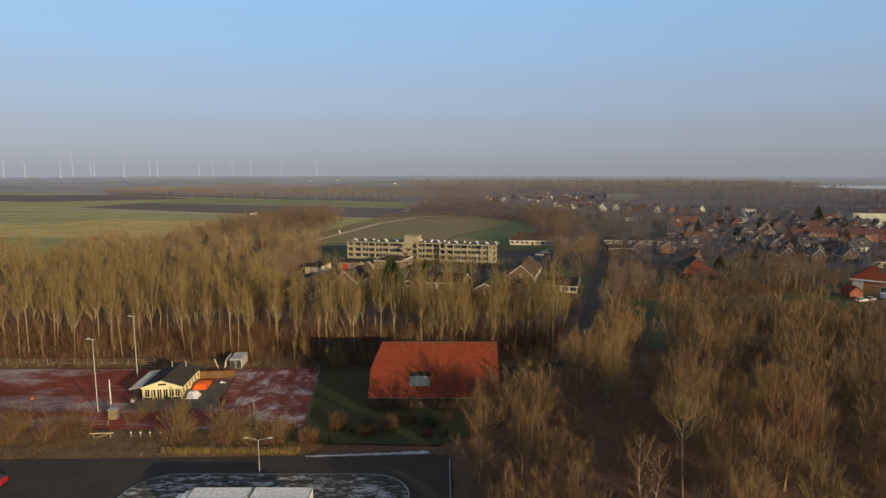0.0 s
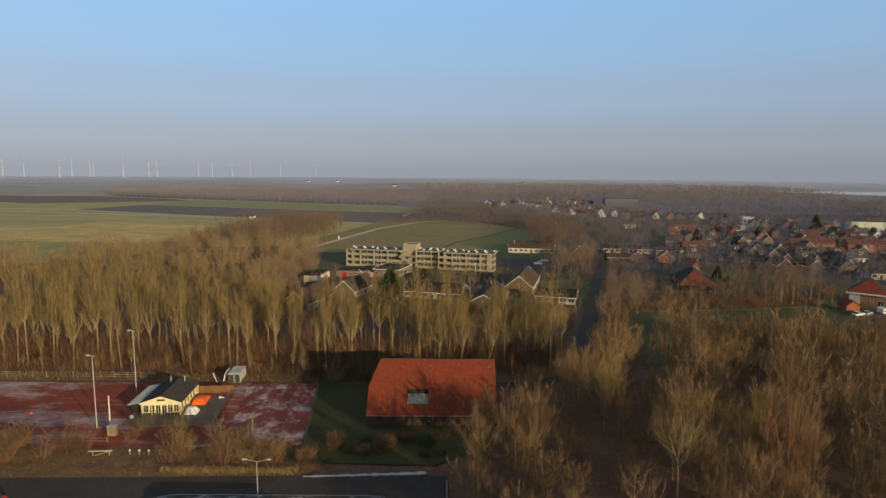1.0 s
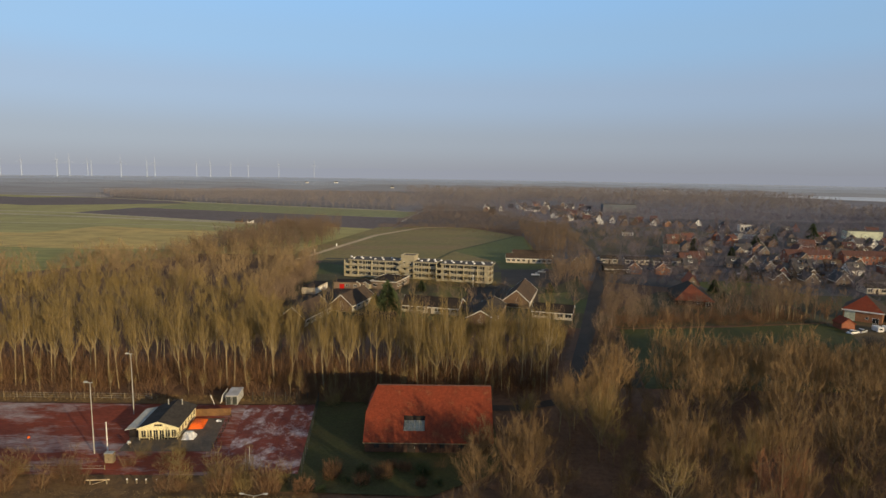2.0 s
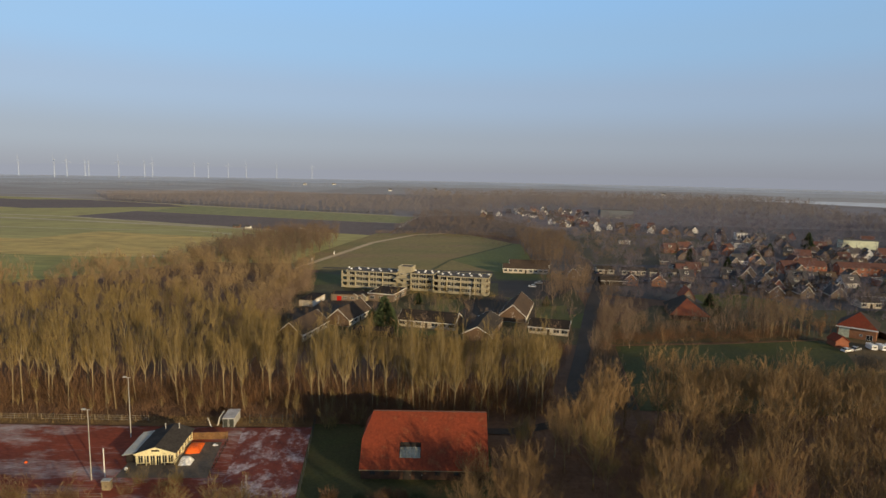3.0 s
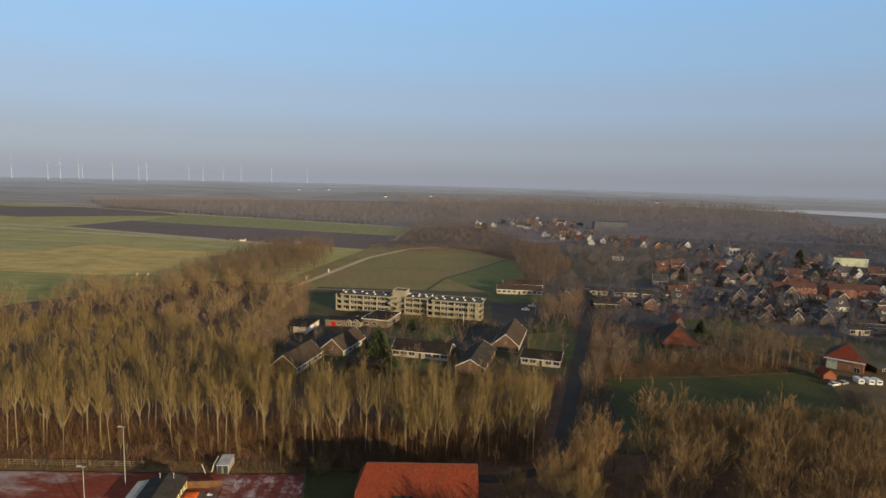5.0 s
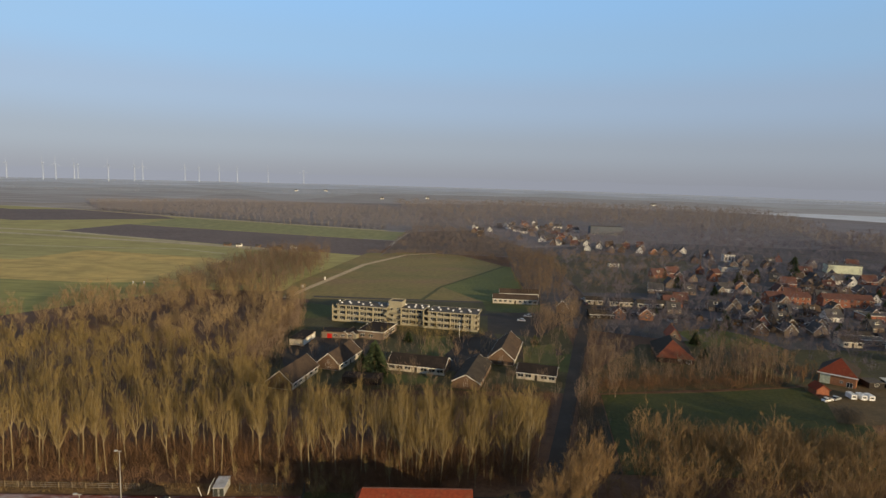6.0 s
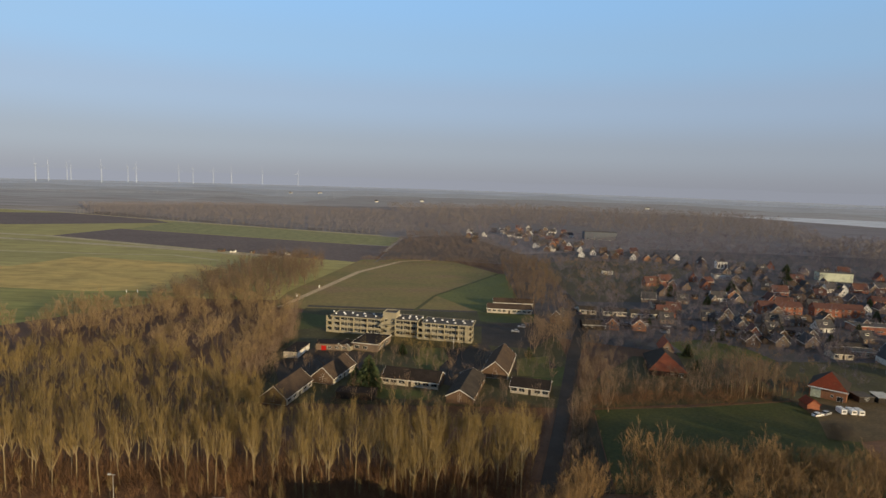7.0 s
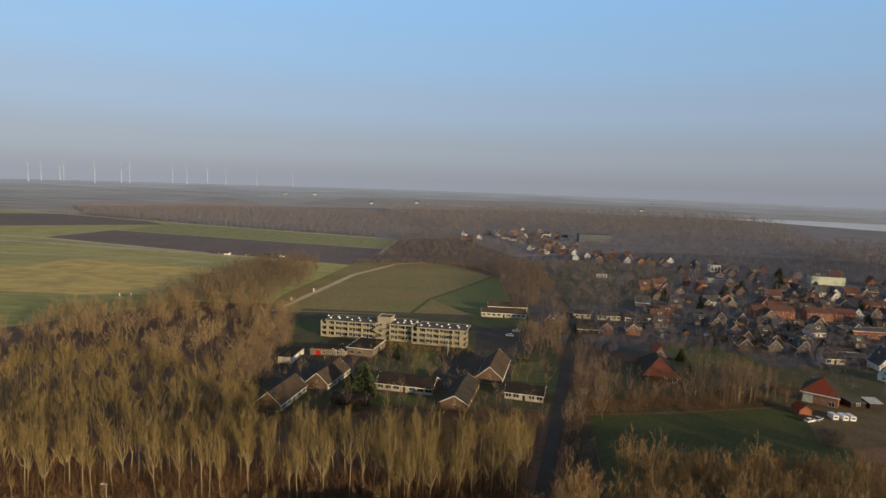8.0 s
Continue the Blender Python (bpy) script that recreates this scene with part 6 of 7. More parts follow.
panel_fence("wire_fence", (-42.6, 130.8), (-27.6, 131.2), 2.2, M["darksteel"], M["darksteel"], "dark mesh fence behind the court", gap=2.5, boards=False, wires=6)
panel_fence("court_fence", (-27.4, 130.4), (-23.8, 98.4), 2.4, M["darksteel"], M["darksteel"], "tall dark steel fence beside the frosted court", gap=3.0, boards=False, wires=6)
panel_fence("wire_fence", (-128, 97.6), (-58.5, 98.4), 1.0, M["steel"], M["post_wood"], "low wire fence before the court", gap=4, boards=False, wires=2)


def floodlight(name, x, y, h, label):
    m = thing(name, pose(x, y, 0.05), label, "floodlight mast", "masts by the court")
    part("base_plate", box(-0.3, 0.3, -0.3, 0.3, 0, 0.12), M["pave"], m)
    part("mast", tube((0, 0, 0.1), (0, 0, h), 0.12, 0.06, 10), M["steel"], m)
    part("crossarm", box(-0.5, 0.5, -0.06, 0.06, h - 0.05, h + 0.06), M["steel"], m)
    part("bracket", tube((0, 0, h - 0.05), (-0.75, 0, h + 0.08), 0.05, 0.04, 6), M["steel"], m)
    l = part("lamp", box(-1.05, -0.4, -0.3, 0.2, h + 0.04, h + 0.26, 0.04), M["grey_sheet"], m, "grey floodlight housing")
    part("lens", box(-1.0, -0.45, -0.25, 0.15, h + 0.01, h + 0.04), M["glass"], l)
    return m


floodlight("floodlight_mast", -65.8, 122.6, 13.6, "tall galvanised floodlight mast behind the clubhouse")
floodlight("floodlight_mast", -63.8, 104.4, 13.9, "tall galvanised floodlight mast in front of the clubhouse")


def pole(name, x, y, h, r, mat, label, category="pole"):
    p = thing(name, pose(x, y, 0.05), label, category)
    part("shaft", tube((0, 0, 0), (0, 0, h), r, r * 0.7, 8), mat, p)
    part("cap", tube((0, 0, h), (0, 0, h + 0.1), r, r * 0.5, 8), mat, p)
    return p


pole("flagpole", -62.0, 105.6, 5.8, 0.13, M["white"], "short white flagpole beside a grey cabinet")
pole("net_post", -33.2, 99.2, 4.4, 0.06, M["steel"], "thin grey post at the court's edge")
pole("net_post", -33.9, 99.0, 3.4, 0.06, M["steel"], "thin grey post at the court's edge")


def cabinet(x, y):
    c = thing("equipment_cabinet", pose(x, y, 0.05, 0, 0, 4), "drab grey-brown equipment cabinet on the grass", "cabinet")
    part("body", box(-0.75, 0.75, -0.5, 0.5, 0, 1.9, 0.04), M["post_wood"], c)
    part("roof", box(-0.82, 0.82, -0.57, 0.57, 1.9, 2.0), M["steel"], c)
    for s in (-1, 1):
        d = part("door", box(s * 0.37 - 0.34, s * 0.37 + 0.34, -0.54, -0.5, 0.1, 1.8), M["post_wood"], c)
        part("handle", box(s * 0.1 - 0.03, s * 0.1 + 0.03, -0.58, -0.54, 0.9, 1.1), M["darksteel"], d)
    return c


cabinet(-59.2, 101.4)
ball = bmesh.new()
bmesh.ops.create_uvsphere(ball, u_segments=14, v_segments=8, radius=0.36)
lb = thing("globe_lamp", pose(-58.5, 106.6, 0.1), "white globe lamp on a short post", "lamp")
part("post", tube((0, 0, 0), (0, 0, 1.0), 0.06, 0.06), M["darksteel"], lb)
gl = part("globe", ball, M["white_gel"], lb, smooth=True)
gl.location = (0, 0, 1.3)
small = bmesh.new()
bmesh.ops.create_icosphere(small, subdivisions=2, radius=0.3)
sb = mesh_obj("ball", small, M["orange"], smooth=True)
sb.location = (-80.2, 110.5, 0.36)
tagged(sb, "pale orange ball lying on the red court", "ball")


def storage_shed(x, y):
    s = thing("storage_shed", pose(x, y, 0.05, 0, 0, 4), "pale storage container with frosted roof behind the court", "shed")
    part("body", box(-1.3, 1.3, -2.6, 2.6, 0, 2.1, 0.05), M["grey_sheet"], s)
    part("roof", box(-1.4, 1.4, -2.7, 2.7, 2.1, 2.25), M["frostline"], s, "roof white with frost")
    for k in (-1, 1):
        d = part("door", box(k * 0.62 - 0.55, k * 0.62 + 0.55, -2.65, -2.6, 0.1, 2.0), M["darksteel"], s)
        part("bar", tube((k * 0.2, -2.68, 0.2), (k * 0.2, -2.68, 1.9), 0.025, 0.025, 6), M["steel"], d)
    return s


storage_shed(-46.9, 131.2)
lean = mesh_obj("white_sheet", box(-0.05, 0.05, -2.0, 2.0, 0, 2.3), M["white"])
lean.matrix_basis = pose(-49.6, 131.0, 0.05, 0, 14, 4)
tagged(lean, "white sheet leaning against a hedge", "board")
plank = mesh_obj("leaning_plank", box(-0.06, 0.06, -0.05, 0.05, 0, 2.4), M["white"])
plank.matrix_basis = pose(-50.6, 128.6, 0.05, 0, -20, 0)
tagged(plank, "white plank leaning by the shed", "plank")


def street_lamp():
    s = thing("street_lamp", pose(-26.5, 80.4, ROADZ + 0.15), "slim grey street lamp with two arms", "street lamp")
    part("pole", tube((0, 0, 0), (0, 0, 5.75), 0.065, 0.045, 10), M["steel"], s)
    part("door_collar", tube((0, 0, 0), (0, 0, 1.0), 0.08, 0.08, 10), M["steel"], s)
    for k in (-1, 1):
        a = part("arm", tube((0, 0, 5.7), (k * 1.5, 0, 6.05), 0.045, 0.035, 8), M["steel"], s)
        l = bmesh.new()
        add_box(l, min(k * 1.4, k * 2.05), max(k * 1.4, k * 2.05), -0.14, 0.14, 6.0, 6.16, 0.04)
        part("lantern", l, M["grey_sheet"], a, "pale lantern head")
    return s


street_lamp()


def bollard(x, y):
    b = thing("bollard", pose(x, y, 0.05), "short white-topped wooden bollard on the verge", "bollard", "bollards by the entrance")
    part("post", box(-0.1, 0.1, -0.1, 0.1, 0, 0.75, 0.02), M["post_wood"], b)
    part("top", box(-0.11, 0.11, -0.11, 0.11, 0.75, 1.0, 0.03), M["white"], b, "white painted top")
    return b


b0 = bollard(-52.3, 94.1)
for x in (-50.7, -49.1, -47.3):
    copy_thing(b0, pose(x, 94.1, 0.05))


def barrier():
    b = thing("barrier_gate", pose(-58.4, 93.5, 0.05, 0, 0, 4), "pale wooden barrier beam on two posts", "barrier")
    for x in (0.2, 2.9):
        part("post", box(x - 0.09, x + 0.09, -0.09, 0.09, 0, 1.1), M["post_wood"], b)
    part("beam", box(-0.4, 3.4, -0.06, 0.06, 0.9, 1.05), M["sand"], b)
    part("brace", tube((0.3, 0, 0.1), (2.8, 0, 0.9), 0.05, 0.05, 6), M["sand"], b)
    return b


barrier()


# ---- vehicles ----
def wheel(parent, x, y, r, w=0.22):
    t = part("wheel", tube((x, y - w / 2, r), (x, y + w / 2, r), r, r, 16), M["rubber"], parent)
    part("rim", tube((x, y - w / 2 - 0.01, r), (x, y + w / 2 + 0.01, r), r * 0.6, r * 0.6, 12), M["steel"], t)
    return t


def box_truck(m, label, name="box_truck", with_cab=True):
    t = thing(name, m, label, "truck" if with_cab else "trailer", "parked trucks")
    L = 7.5
    part("chassis", box(-L / 2, L / 2 + (1.6 if with_cab else 0.2), -0.9, 0.9, 0.5, 0.8), M["darksteel"], t)
    part("cargo_box", box(-L / 2, L / 2, -1.25, 1.25, 0.8, 3.05, 0.04), M["white_gel"], t)
    tr = bmesh.new()
    for y0, y1 in ((-1.28, -1.2), (1.2, 1.28)):
        add_box(tr, -L / 2, L / 2, y0, y1, 3.0, 3.09)
    for x in (-L / 2, L / 2 - 0.08):
        add_box(tr, x, x + 0.08, -1.25, 1.25, 3.0, 3.09)
    part("roof_rail", tr, M["grey_sheet"], t)
    if with_cab:
        c = prism([(-1.05, 0.6), (1.05, 0.6), (1.05, 2.0), (0.95, 2.45), (-0.95, 2.45), (-1.05, 2.0)], L / 2 + 0.15, L / 2 + 1.9)
        cab = part("cab", c, M["white_gel"], t)
        part("windscreen", box(L / 2 + 1.86, L / 2 + 1.93, -0.9, 0.9, 1.5, 2.2), M["glass"], cab)
        part("deflector", prism([(-0.9, 2.45), (0.9, 2.45), (0.8, 2.9), (-0.8, 2.9)], L / 2 + 0.2, L / 2 + 0.9), M["white_gel"], cab)
    for x in (-L / 2 + 1.2, L / 2 + (1.0 if with_cab else -1.4)):
        for y in (-0.95, 0.95):
            wheel(t, x, y, 0.42)
    return t


t0 = box_truck(pose(-28.6, 71.0, BAYZ, 0, 0, 180), "white box truck parked beside a frosty verge")
box_truck(pose(-20.7, 71.0, BAYZ), "white box trailer parked beside a truck", "box_trailer", False)


def car(name, m, paint, label, group=""):
    c = thing(name, m, label, "car", group)
    b = prism([(-2.1, 0.35), (2.1, 0.35), (2.12, 0.75), (1.9, 0.9), (1.0, 0.95), (-1.7, 1.0), (-2.1, 0.85)], -0.86, 0.86)
    part("body", b, paint, c)
    g = prism([(-1.75, 0.97), (1.05, 0.93), (0.45, 1.4), (-1.2, 1.42)], -0.76, 0.76)
    cabin = part("cabin_glass", g, M["glass"], c)
    part("roof_panel", prism([(-1.25, 1.4), (0.5, 1.38), (0.4, 1.47), (-1.15, 1.47)], -0.72, 0.72), paint, c)
    for y in (-1.35, 1.35):
        for x in (-0.8, 0.8):
            t = part("wheel", tube((x - 0.1, y, 0.32), (x + 0.1, y, 0.32), 0.32, 0.32, 14), M["rubber"], c)
            part("rim", tube((x - 0.11, y, 0.32), (x + 0.11, y, 0.32), 0.19, 0.19, 10), M["steel"], t)
    for x in (-0.6, 0.6):
        part("headlight", box(x - 0.2, x + 0.2, 2.05, 2.13, 0.62, 0.78), M["white_gel"], c)
        part("tail_light", box(x - 0.15, x + 0.15, -2.13, -2.06, 0.65, 0.85), M["red_paint"], c)
    return c


car("car", pose(-64.2, 78.4, ROADZ + 0.004, 0, 0, 96), M["red_paint"], "small red car on the asphalt yard")


def caravan(m, label):
    c = thing("caravan", m, label, "caravan", "caravans in the farmyard")
    body = prism([(-0.95, 0.4), (0.95, 0.4), (0.97, 1.6), (0.86, 2.05), (-0.86, 2.05), (-0.97, 1.6)], -1.9, 1.9)
    part("body", body, M["white_gel"], c)
    part("window", box(-1.95, -1.88, -0.6, 0.6, 1.1, 1.6), M["glass"], c)
    for x in (-1.2, 0.0, 1.2):
        part("window", box(x - 0.4, x + 0.4, -1.0, -0.94, 1.05, 1.55), M["glass"], c)
    part("skylight", box(-0.3, 0.3, -0.3, 0.3, 2.05, 2.15), M["grey_sheet"], c)
    for y in (-0.82, 0.82):
        wheel(c, 0, y, 0.3)
    part("drawbar", box(1.9, 3.0, -0.08, 0.08, 0.4, 0.5), M["steel"], c)
    return c


c0 = caravan(pose(153.2, 200.2, 0.1, 0, 0, 84), "white touring caravan parked in the farmyard")
for x, y, a in ((156.4, 199.6, 86), (159.0, 199.2, 84)):
    copy_thing(c0, pose(x, y, 0.1, 0, 0, a))
car("car", pose(142.4, 197.0, 0.1, 0, 0, -70), M["white_gel"], "white car parked in the farmyard")
car("car", pose(146.6, 198.6, 0.1, 0, 0, -60), M["grey_paint"], "silver car parked in the farmyard")
k0 = car("car", pose(50.5, 306, 0.1, 0, 0, 80), M["white_gel"], "white car parked by the care home", "cars by the care home")
car("car", pose(55.5, 316, 0.1, 0, 0, 75), M["grey_paint"], "silver car parked by the care home", "cars by the care home")
car("car", pose(58.5, 320, 0.1, 0, 0, 75), M["blue_paint"], "dark blue car parked by the care home", "cars by the care home")


def marker(x, y):
    b = thing("marker_post", pose(x, y, 0.05), "stout white marker post beside the sandy track", "post", "posts by the track")
    part("post", box(-0.35, 0.35, -0.35, 0.35, 0, 1.9, 0.05), M["white"], b)
    part("cap", box(-0.4, 0.4, -0.4, 0.4, 1.9, 2.05, 0.03), M["white"], b)
    return b


m0 = marker(-82.0, 384)
copy_thing(m0, pose(-73.5, 418, 0.05))


# ---- care home ----
def care_home():
    h = thing("care_home", pose(-48.8, 297.2, 0.1, 0, 0, -12.6), "long three-storey cream concrete care home with balconies", "care home")
    ST = 2.8

    def wing(x0, x1, y0, bays, open_left, open_right):
        d = 13.0
        top = 3 * ST
        wl, wr = x0 + (2.4 if open_left else 0), x1 - (1.8 if open_right else 0)
        part("wall", box(wl, wr, y0 + 1.3, y0 + d, 0, top), M["cream"], h)
        part("roof", box(wl - 0.1, x1 + 0.1, y0 - 0.1, y0 + d + 0.1, top, top + 0.25), M["bitumen"], h, "flat dark bitumen roof")
        rim_ = bmesh.new()
        for a, b, c, e in ((wl - 0.15, x1 + 0.15, y0 - 0.15, y0 + 0.1), (wl - 0.15, x1 + 0.15, y0 + d - 0.1, y0 + d + 0.15), (wl - 0.15, wl + 0.1, y0 + 0.1, y0 + d - 0.1), (x1 - 0.1, x1 + 0.15, y0 + 0.1, y0 + d - 0.1)):
            add_box(rim_, a, b, c, e, top - 0.2, top + 0.35)
        part("parapet", rim_, M["cream"], h)
        for xa, xb, used in ((x0, wl, open_left), (wr, x1, open_right)):
            if not used:
                continue
            for s in range(3):
                part("balcony_slab", box(xa, xb, y0 + 1.3, y0 + 6.5, s * ST - 0.02, s * ST + 0.2), M["cream"], h)
                xo = xa if xa == x0 else xb - 0.12
                part("balcony_rail", box(xo, xo + 0.12, y0 + 0.05, y0 + 6.5, s * ST + 0.2, s * ST + 1.1), M["cream"], h, "cream balcony balustrade")
            for yy in (y0 + 0.1, y0 + 6.2):
                xo = xa if xa == x0 else xb - 0.28
                part("column", box(xo + 0.01, xo + 0.27, yy, yy + 0.26, 0, top - 0.22), M["cream"], h)
            part("balcony_back", box(xa + 0.02, xb - 0.02, y0 + 6.5, y0 + 6.7, 0, top - 0.25), M["brick_brown"], h)
        bw = (x1 - x0) / bays
        for s in range(3):
            z = s * ST
            part("floor_slab", box(x0, x1, y0, y0 + 1.3, z - 0.02, z + 0.22), M["cream"], h)
            band = bmesh.new()
            add_box(band, x0, x1, y0 - 0.1, y0 + 0.05, z + 0.0, z + 1.1)
            part("balustrade", band, M["cream"], h, "cream balcony balustrade")
            for i in range(bays):
                xc = x0 + bw * (i + 0.5)
                if (open_left and i == 0) or (open_right and i == bays - 1):
                    continue
                window(h, xc - bw * 0.17, y0 + 1.3, z + 0.9, bw * 0.56, 1.7, 'f', M["white"], 1)
                dd = part("balcony_door", box(xc + bw * 0.16, xc + bw * 0.44, y0 + 1.24, y0 + 1.32, z + 0.22, z + 2.5), M["glass"], h)
        fin = box(-0.09, 0.09, -0.15, 1.3, 0, 3 * ST)
        fm = None
        for i in list(range(0, bays, 2)) + [bays]:
            if fm is None:
                o = part("fin", fin, M["cream"], h)
                fm = o.data
            else:
                o = new("fin", fm)
                o.parent = h
            o.location = (min(max(x0 + bw * i, x0 + 0.1), x1 - 0.1), y0, 0)
        rnd = random.Random(int(x0 * 7 + 3))
        dome = bmesh.new()
        bmesh.ops.create_uvsphere(dome, u_segments=10, v_segments=6, radius=0.62)
        bmesh.ops.scale(dome, vec=(1, 1, 0.7), verts=dome.verts[:])
        dm = None
        for i in range(bays + 3):
            xx = x0 + (x1 - x0) * (i + 0.5) / (bays + 3) + rnd.uniform(-0.8, 0.8)
            yy = y0 + (4.0 if i % 2 else 8.4) + rnd.uniform(-1, 1)
            if dm is None:
                o = part("skylight", dome, M["white_gel"], h, "white domed rooflight")
                dm = o.data
            else:
                o = new("skylight", dm)
                o.parent = h
                tagged(o, label="white domed rooflight")
            o.location = (xx, yy, top + 0.5)
        for f, xe in (('l', wl), ('r', wr)):
            for s in range(3):
                window(h, xe, y0 + 9.0, s * ST + 1.0, 1.2, 1.4, f, M["white"], 0)

    wing(0.0, 29.0, 0.8, 8, True, False)
    wing(36.0, 47.9, 2.6, 3, False, False)
    wing(48.0, 75.6, 0.6, 8, True, True)
    # stair tower
    t = part("tower", box(29.2, 36.1, 4.2, 11.5, 0, 11.3), M["cream"], h, "taller cream stair tower")
    part("tower_roof", box(29.6, 35.7, 4.6, 11.1, 11.3, 11.36), M["bitumen"], t)
    cap = bmesh.new()
    for a, b, c, e in ((29.0, 36.3, 4.0, 4.4), (29.0, 36.3, 11.3, 11.7), (29.0, 29.4, 4.4, 11.3), (35.9, 36.3, 4.4, 11.3)):
        add_box(cap, a, b, c, e, 11.1, 11.7)
    part("parapet", cap, M["cream"], t)
    for k in range(3):
        part("landing", box(29.05, 35.95, 1.0, 4.2, k * ST - 0.02, k * ST + 0.2), M["cream"], h)
        window(h, 31.0, 4.2, 0.9 + k * ST, 1.6, 1.6, 'f', M["white"], 0)
        window(h, 34.2, 4.2, 0.9 + k * ST, 1.6, 1.6, 'f', M["white"], 0)
    # open stair in front of the tower
    st = bmesh.new()
    for fl in range(3):
        x0, x1 = (29, 34.5) if fl % 2 == 0 else (34.5, 29)
        add_quad_slab(st, [(x0, -1.0, fl * ST + 1.1), (x1, -1.0, (fl + 1) * ST + 1.1), (x1, -0.85, (fl + 1) * ST + 1.1), (x0, -0.85, fl * ST + 1.1)], 1.1)
        add_box(st, 28, 29.2, -1.0, 1.5, (fl + 1) * ST - 0.2, (fl + 1) * ST)
        add_box(st, 34.3, 35.5, -1.0, 1.5, (fl + 1) * ST - 0.2, (fl + 1) * ST)
    part("outer_stair", finish(st), M["cream"], h, "cream concrete outer staircase")
    for k, x in enumerate((70.0, 74.2)):
        part("column", box(x - 0.15, x + 0.15, -1.4, -1.1, 0, 8.8), M["cream"], h)
    return h


care_home()


def flat_block(name, m, l, w, z, wall, label, category="outbuilding", doors=(), windows=(), roof_label="flat dark roof", trim=True, felt="bitumen"):
    b = thing(name, m, label, category)
    part("wall", box(-l / 2, l / 2, -w / 2, w / 2, 0, z), wall, b)
    part("roof", box(-l / 2 - 0.2, l / 2 + 0.2, -w / 2 - 0.2, w / 2 + 0.2, z, z + 0.22), M[felt], b, roof_label)
    if trim:
        tr = bmesh.new()
        for a, c, d, e in ((-l / 2 - 0.24, l / 2 + 0.24, -w / 2 - 0.24, -w / 2 - 0.2), (-l / 2 - 0.24, l / 2 + 0.24, w / 2 + 0.2, w / 2 + 0.24), (-l / 2 - 0.24, -l / 2 - 0.2, -w / 2 - 0.2, w / 2 + 0.2), (l / 2 + 0.2, l / 2 + 0.24, -w / 2 - 0.2, w / 2 + 0.2)):
            add_box(tr, a, c, d, e, z - 0.05, z + 0.3)
        part("roof_trim", tr, M["white"], b)
    for f, off, wd, mat in doors:
        if f == 'f':
            part("door", box(off - wd / 2, off + wd / 2, -w / 2 - 0.06, -w / 2 + 0.01, 0, 2.2), mat, b)
        else:
            part("door", box(l / 2 - 0.01, l / 2 + 0.06, off - wd / 2, off + wd / 2, 0, 2.2), mat, b)
    for f, off, wd, ht in windows:
        if f == 'f':
            window(b, off, -w / 2, 0.9, wd, ht, 'f')
        elif f == 'r':
            window(b, l / 2, off, 0.9, wd, ht, 'r')
    return b


flat_block("garage", pose(-55.3, 259, 0.1, 0, 0, -10), 6.2, 15, 2.9, M["pale_brick"], "flat-roofed pale brick garage with white doors", "garage",
           doors=[('r', -5.0, 3.8, M["white"]), ('r', -0.4, 3.8, M["white"]), ('r', 4.6, 3.8, M["white"])], trim=False, felt="tile_dark")
flat_block("annex", pose(-40.5, 268, 0.1, 0, 0, -3), 14.5, 7, 3.0, M["brick_tan"], "low tan brick annex with a red door", "annex",
           doors=[('f', -3.6, 2.2, M["red_paint"])], windows=[('f', -1, 1.8, 1.2), ('f', 2.5, 1.8, 1.2), ('f', 5.8, 1.8, 1.2)], trim=False, felt="tile_dark")
flat_block("annex", pose(-23.0, 273.5, 0.1, 0, 0, -16), 12.5, 18, 3.4, M["brick_tan"], "low flat-roofed wing before the care home", "annex",
           windows=[('f', -4, 2.2, 1.4), ('f', 0, 2.2, 1.4), ('r', -6, 2.4, 1.6), ('r', -2.5, 2.4, 1.6), ('r', 1, 2.4, 1.6), ('r', 4.5, 2.4, 1.6)], felt="tile_dark")
gabled_house("link_roof", pose(-36.0, 268.6, 0.1, 0, 0, 72), 8.4, 3, 2.4, 3.4, M["cream"], M["tile_dark"], "small ridged roof of the annex with white edges", chimney=False, boards=True, front=1, gable=0, category="annex")
gabled_house("link_roof", pose(-32.2, 268.2, 0.1, 0, 0, 72), 8.4, 3, 2.4, 3.4, M["cream"], M["tile_dark"], "small ridged roof of the annex with white edges", chimney=False, boards=True, front=1, gable=0, category="annex")

# white flagpole before the care home
fp = thing("flagpole", pose(15.7, 270.2, 0.1), "bare white flagpole before the care home", "flagpole")
part("foot", box(-0.25, 0.25, -0.25, 0.25, 0, 0.2), M["pave"], fp)
part("pole", tube((0, 0, 0.2), (0, 0, 6.2), 0.14, 0.09, 8), M["white"], fp)
part("knob", tube((0, 0, 6.2), (0, 0, 6.4), 0.14, 0.06, 8), M["steel"], fp)

# bungalows
BG = "bungalows round the lane"
gabled_house("bungalow", pose(-47.8, 208.6, 0.1, 0, 0, 76), 21, 9.6, 2.6, 6.5, M["pale_brick"], M["tile_brown"], "pale brick bungalow with brown tiled roof and white trim", BG, chimney=False, boards=True, front=5, win=(2.3, 1.5), fascia=True, category="bungalow", clad=M["brick_brown"])
gabled_house("bungalow", pose(-34.2, 229.9, 0.1, 0, 0, 73), 20.5, 9.2, 2.6, 6.5, M["pale_brick"], M["tile_brown"], "pale brick bungalow with brown tiled roof and white gable boards", BG, chimney=False, boards=True, front=5, win=(2.3, 1.5), fascia=True, category="bungalow", clad=M["brick_brown"])
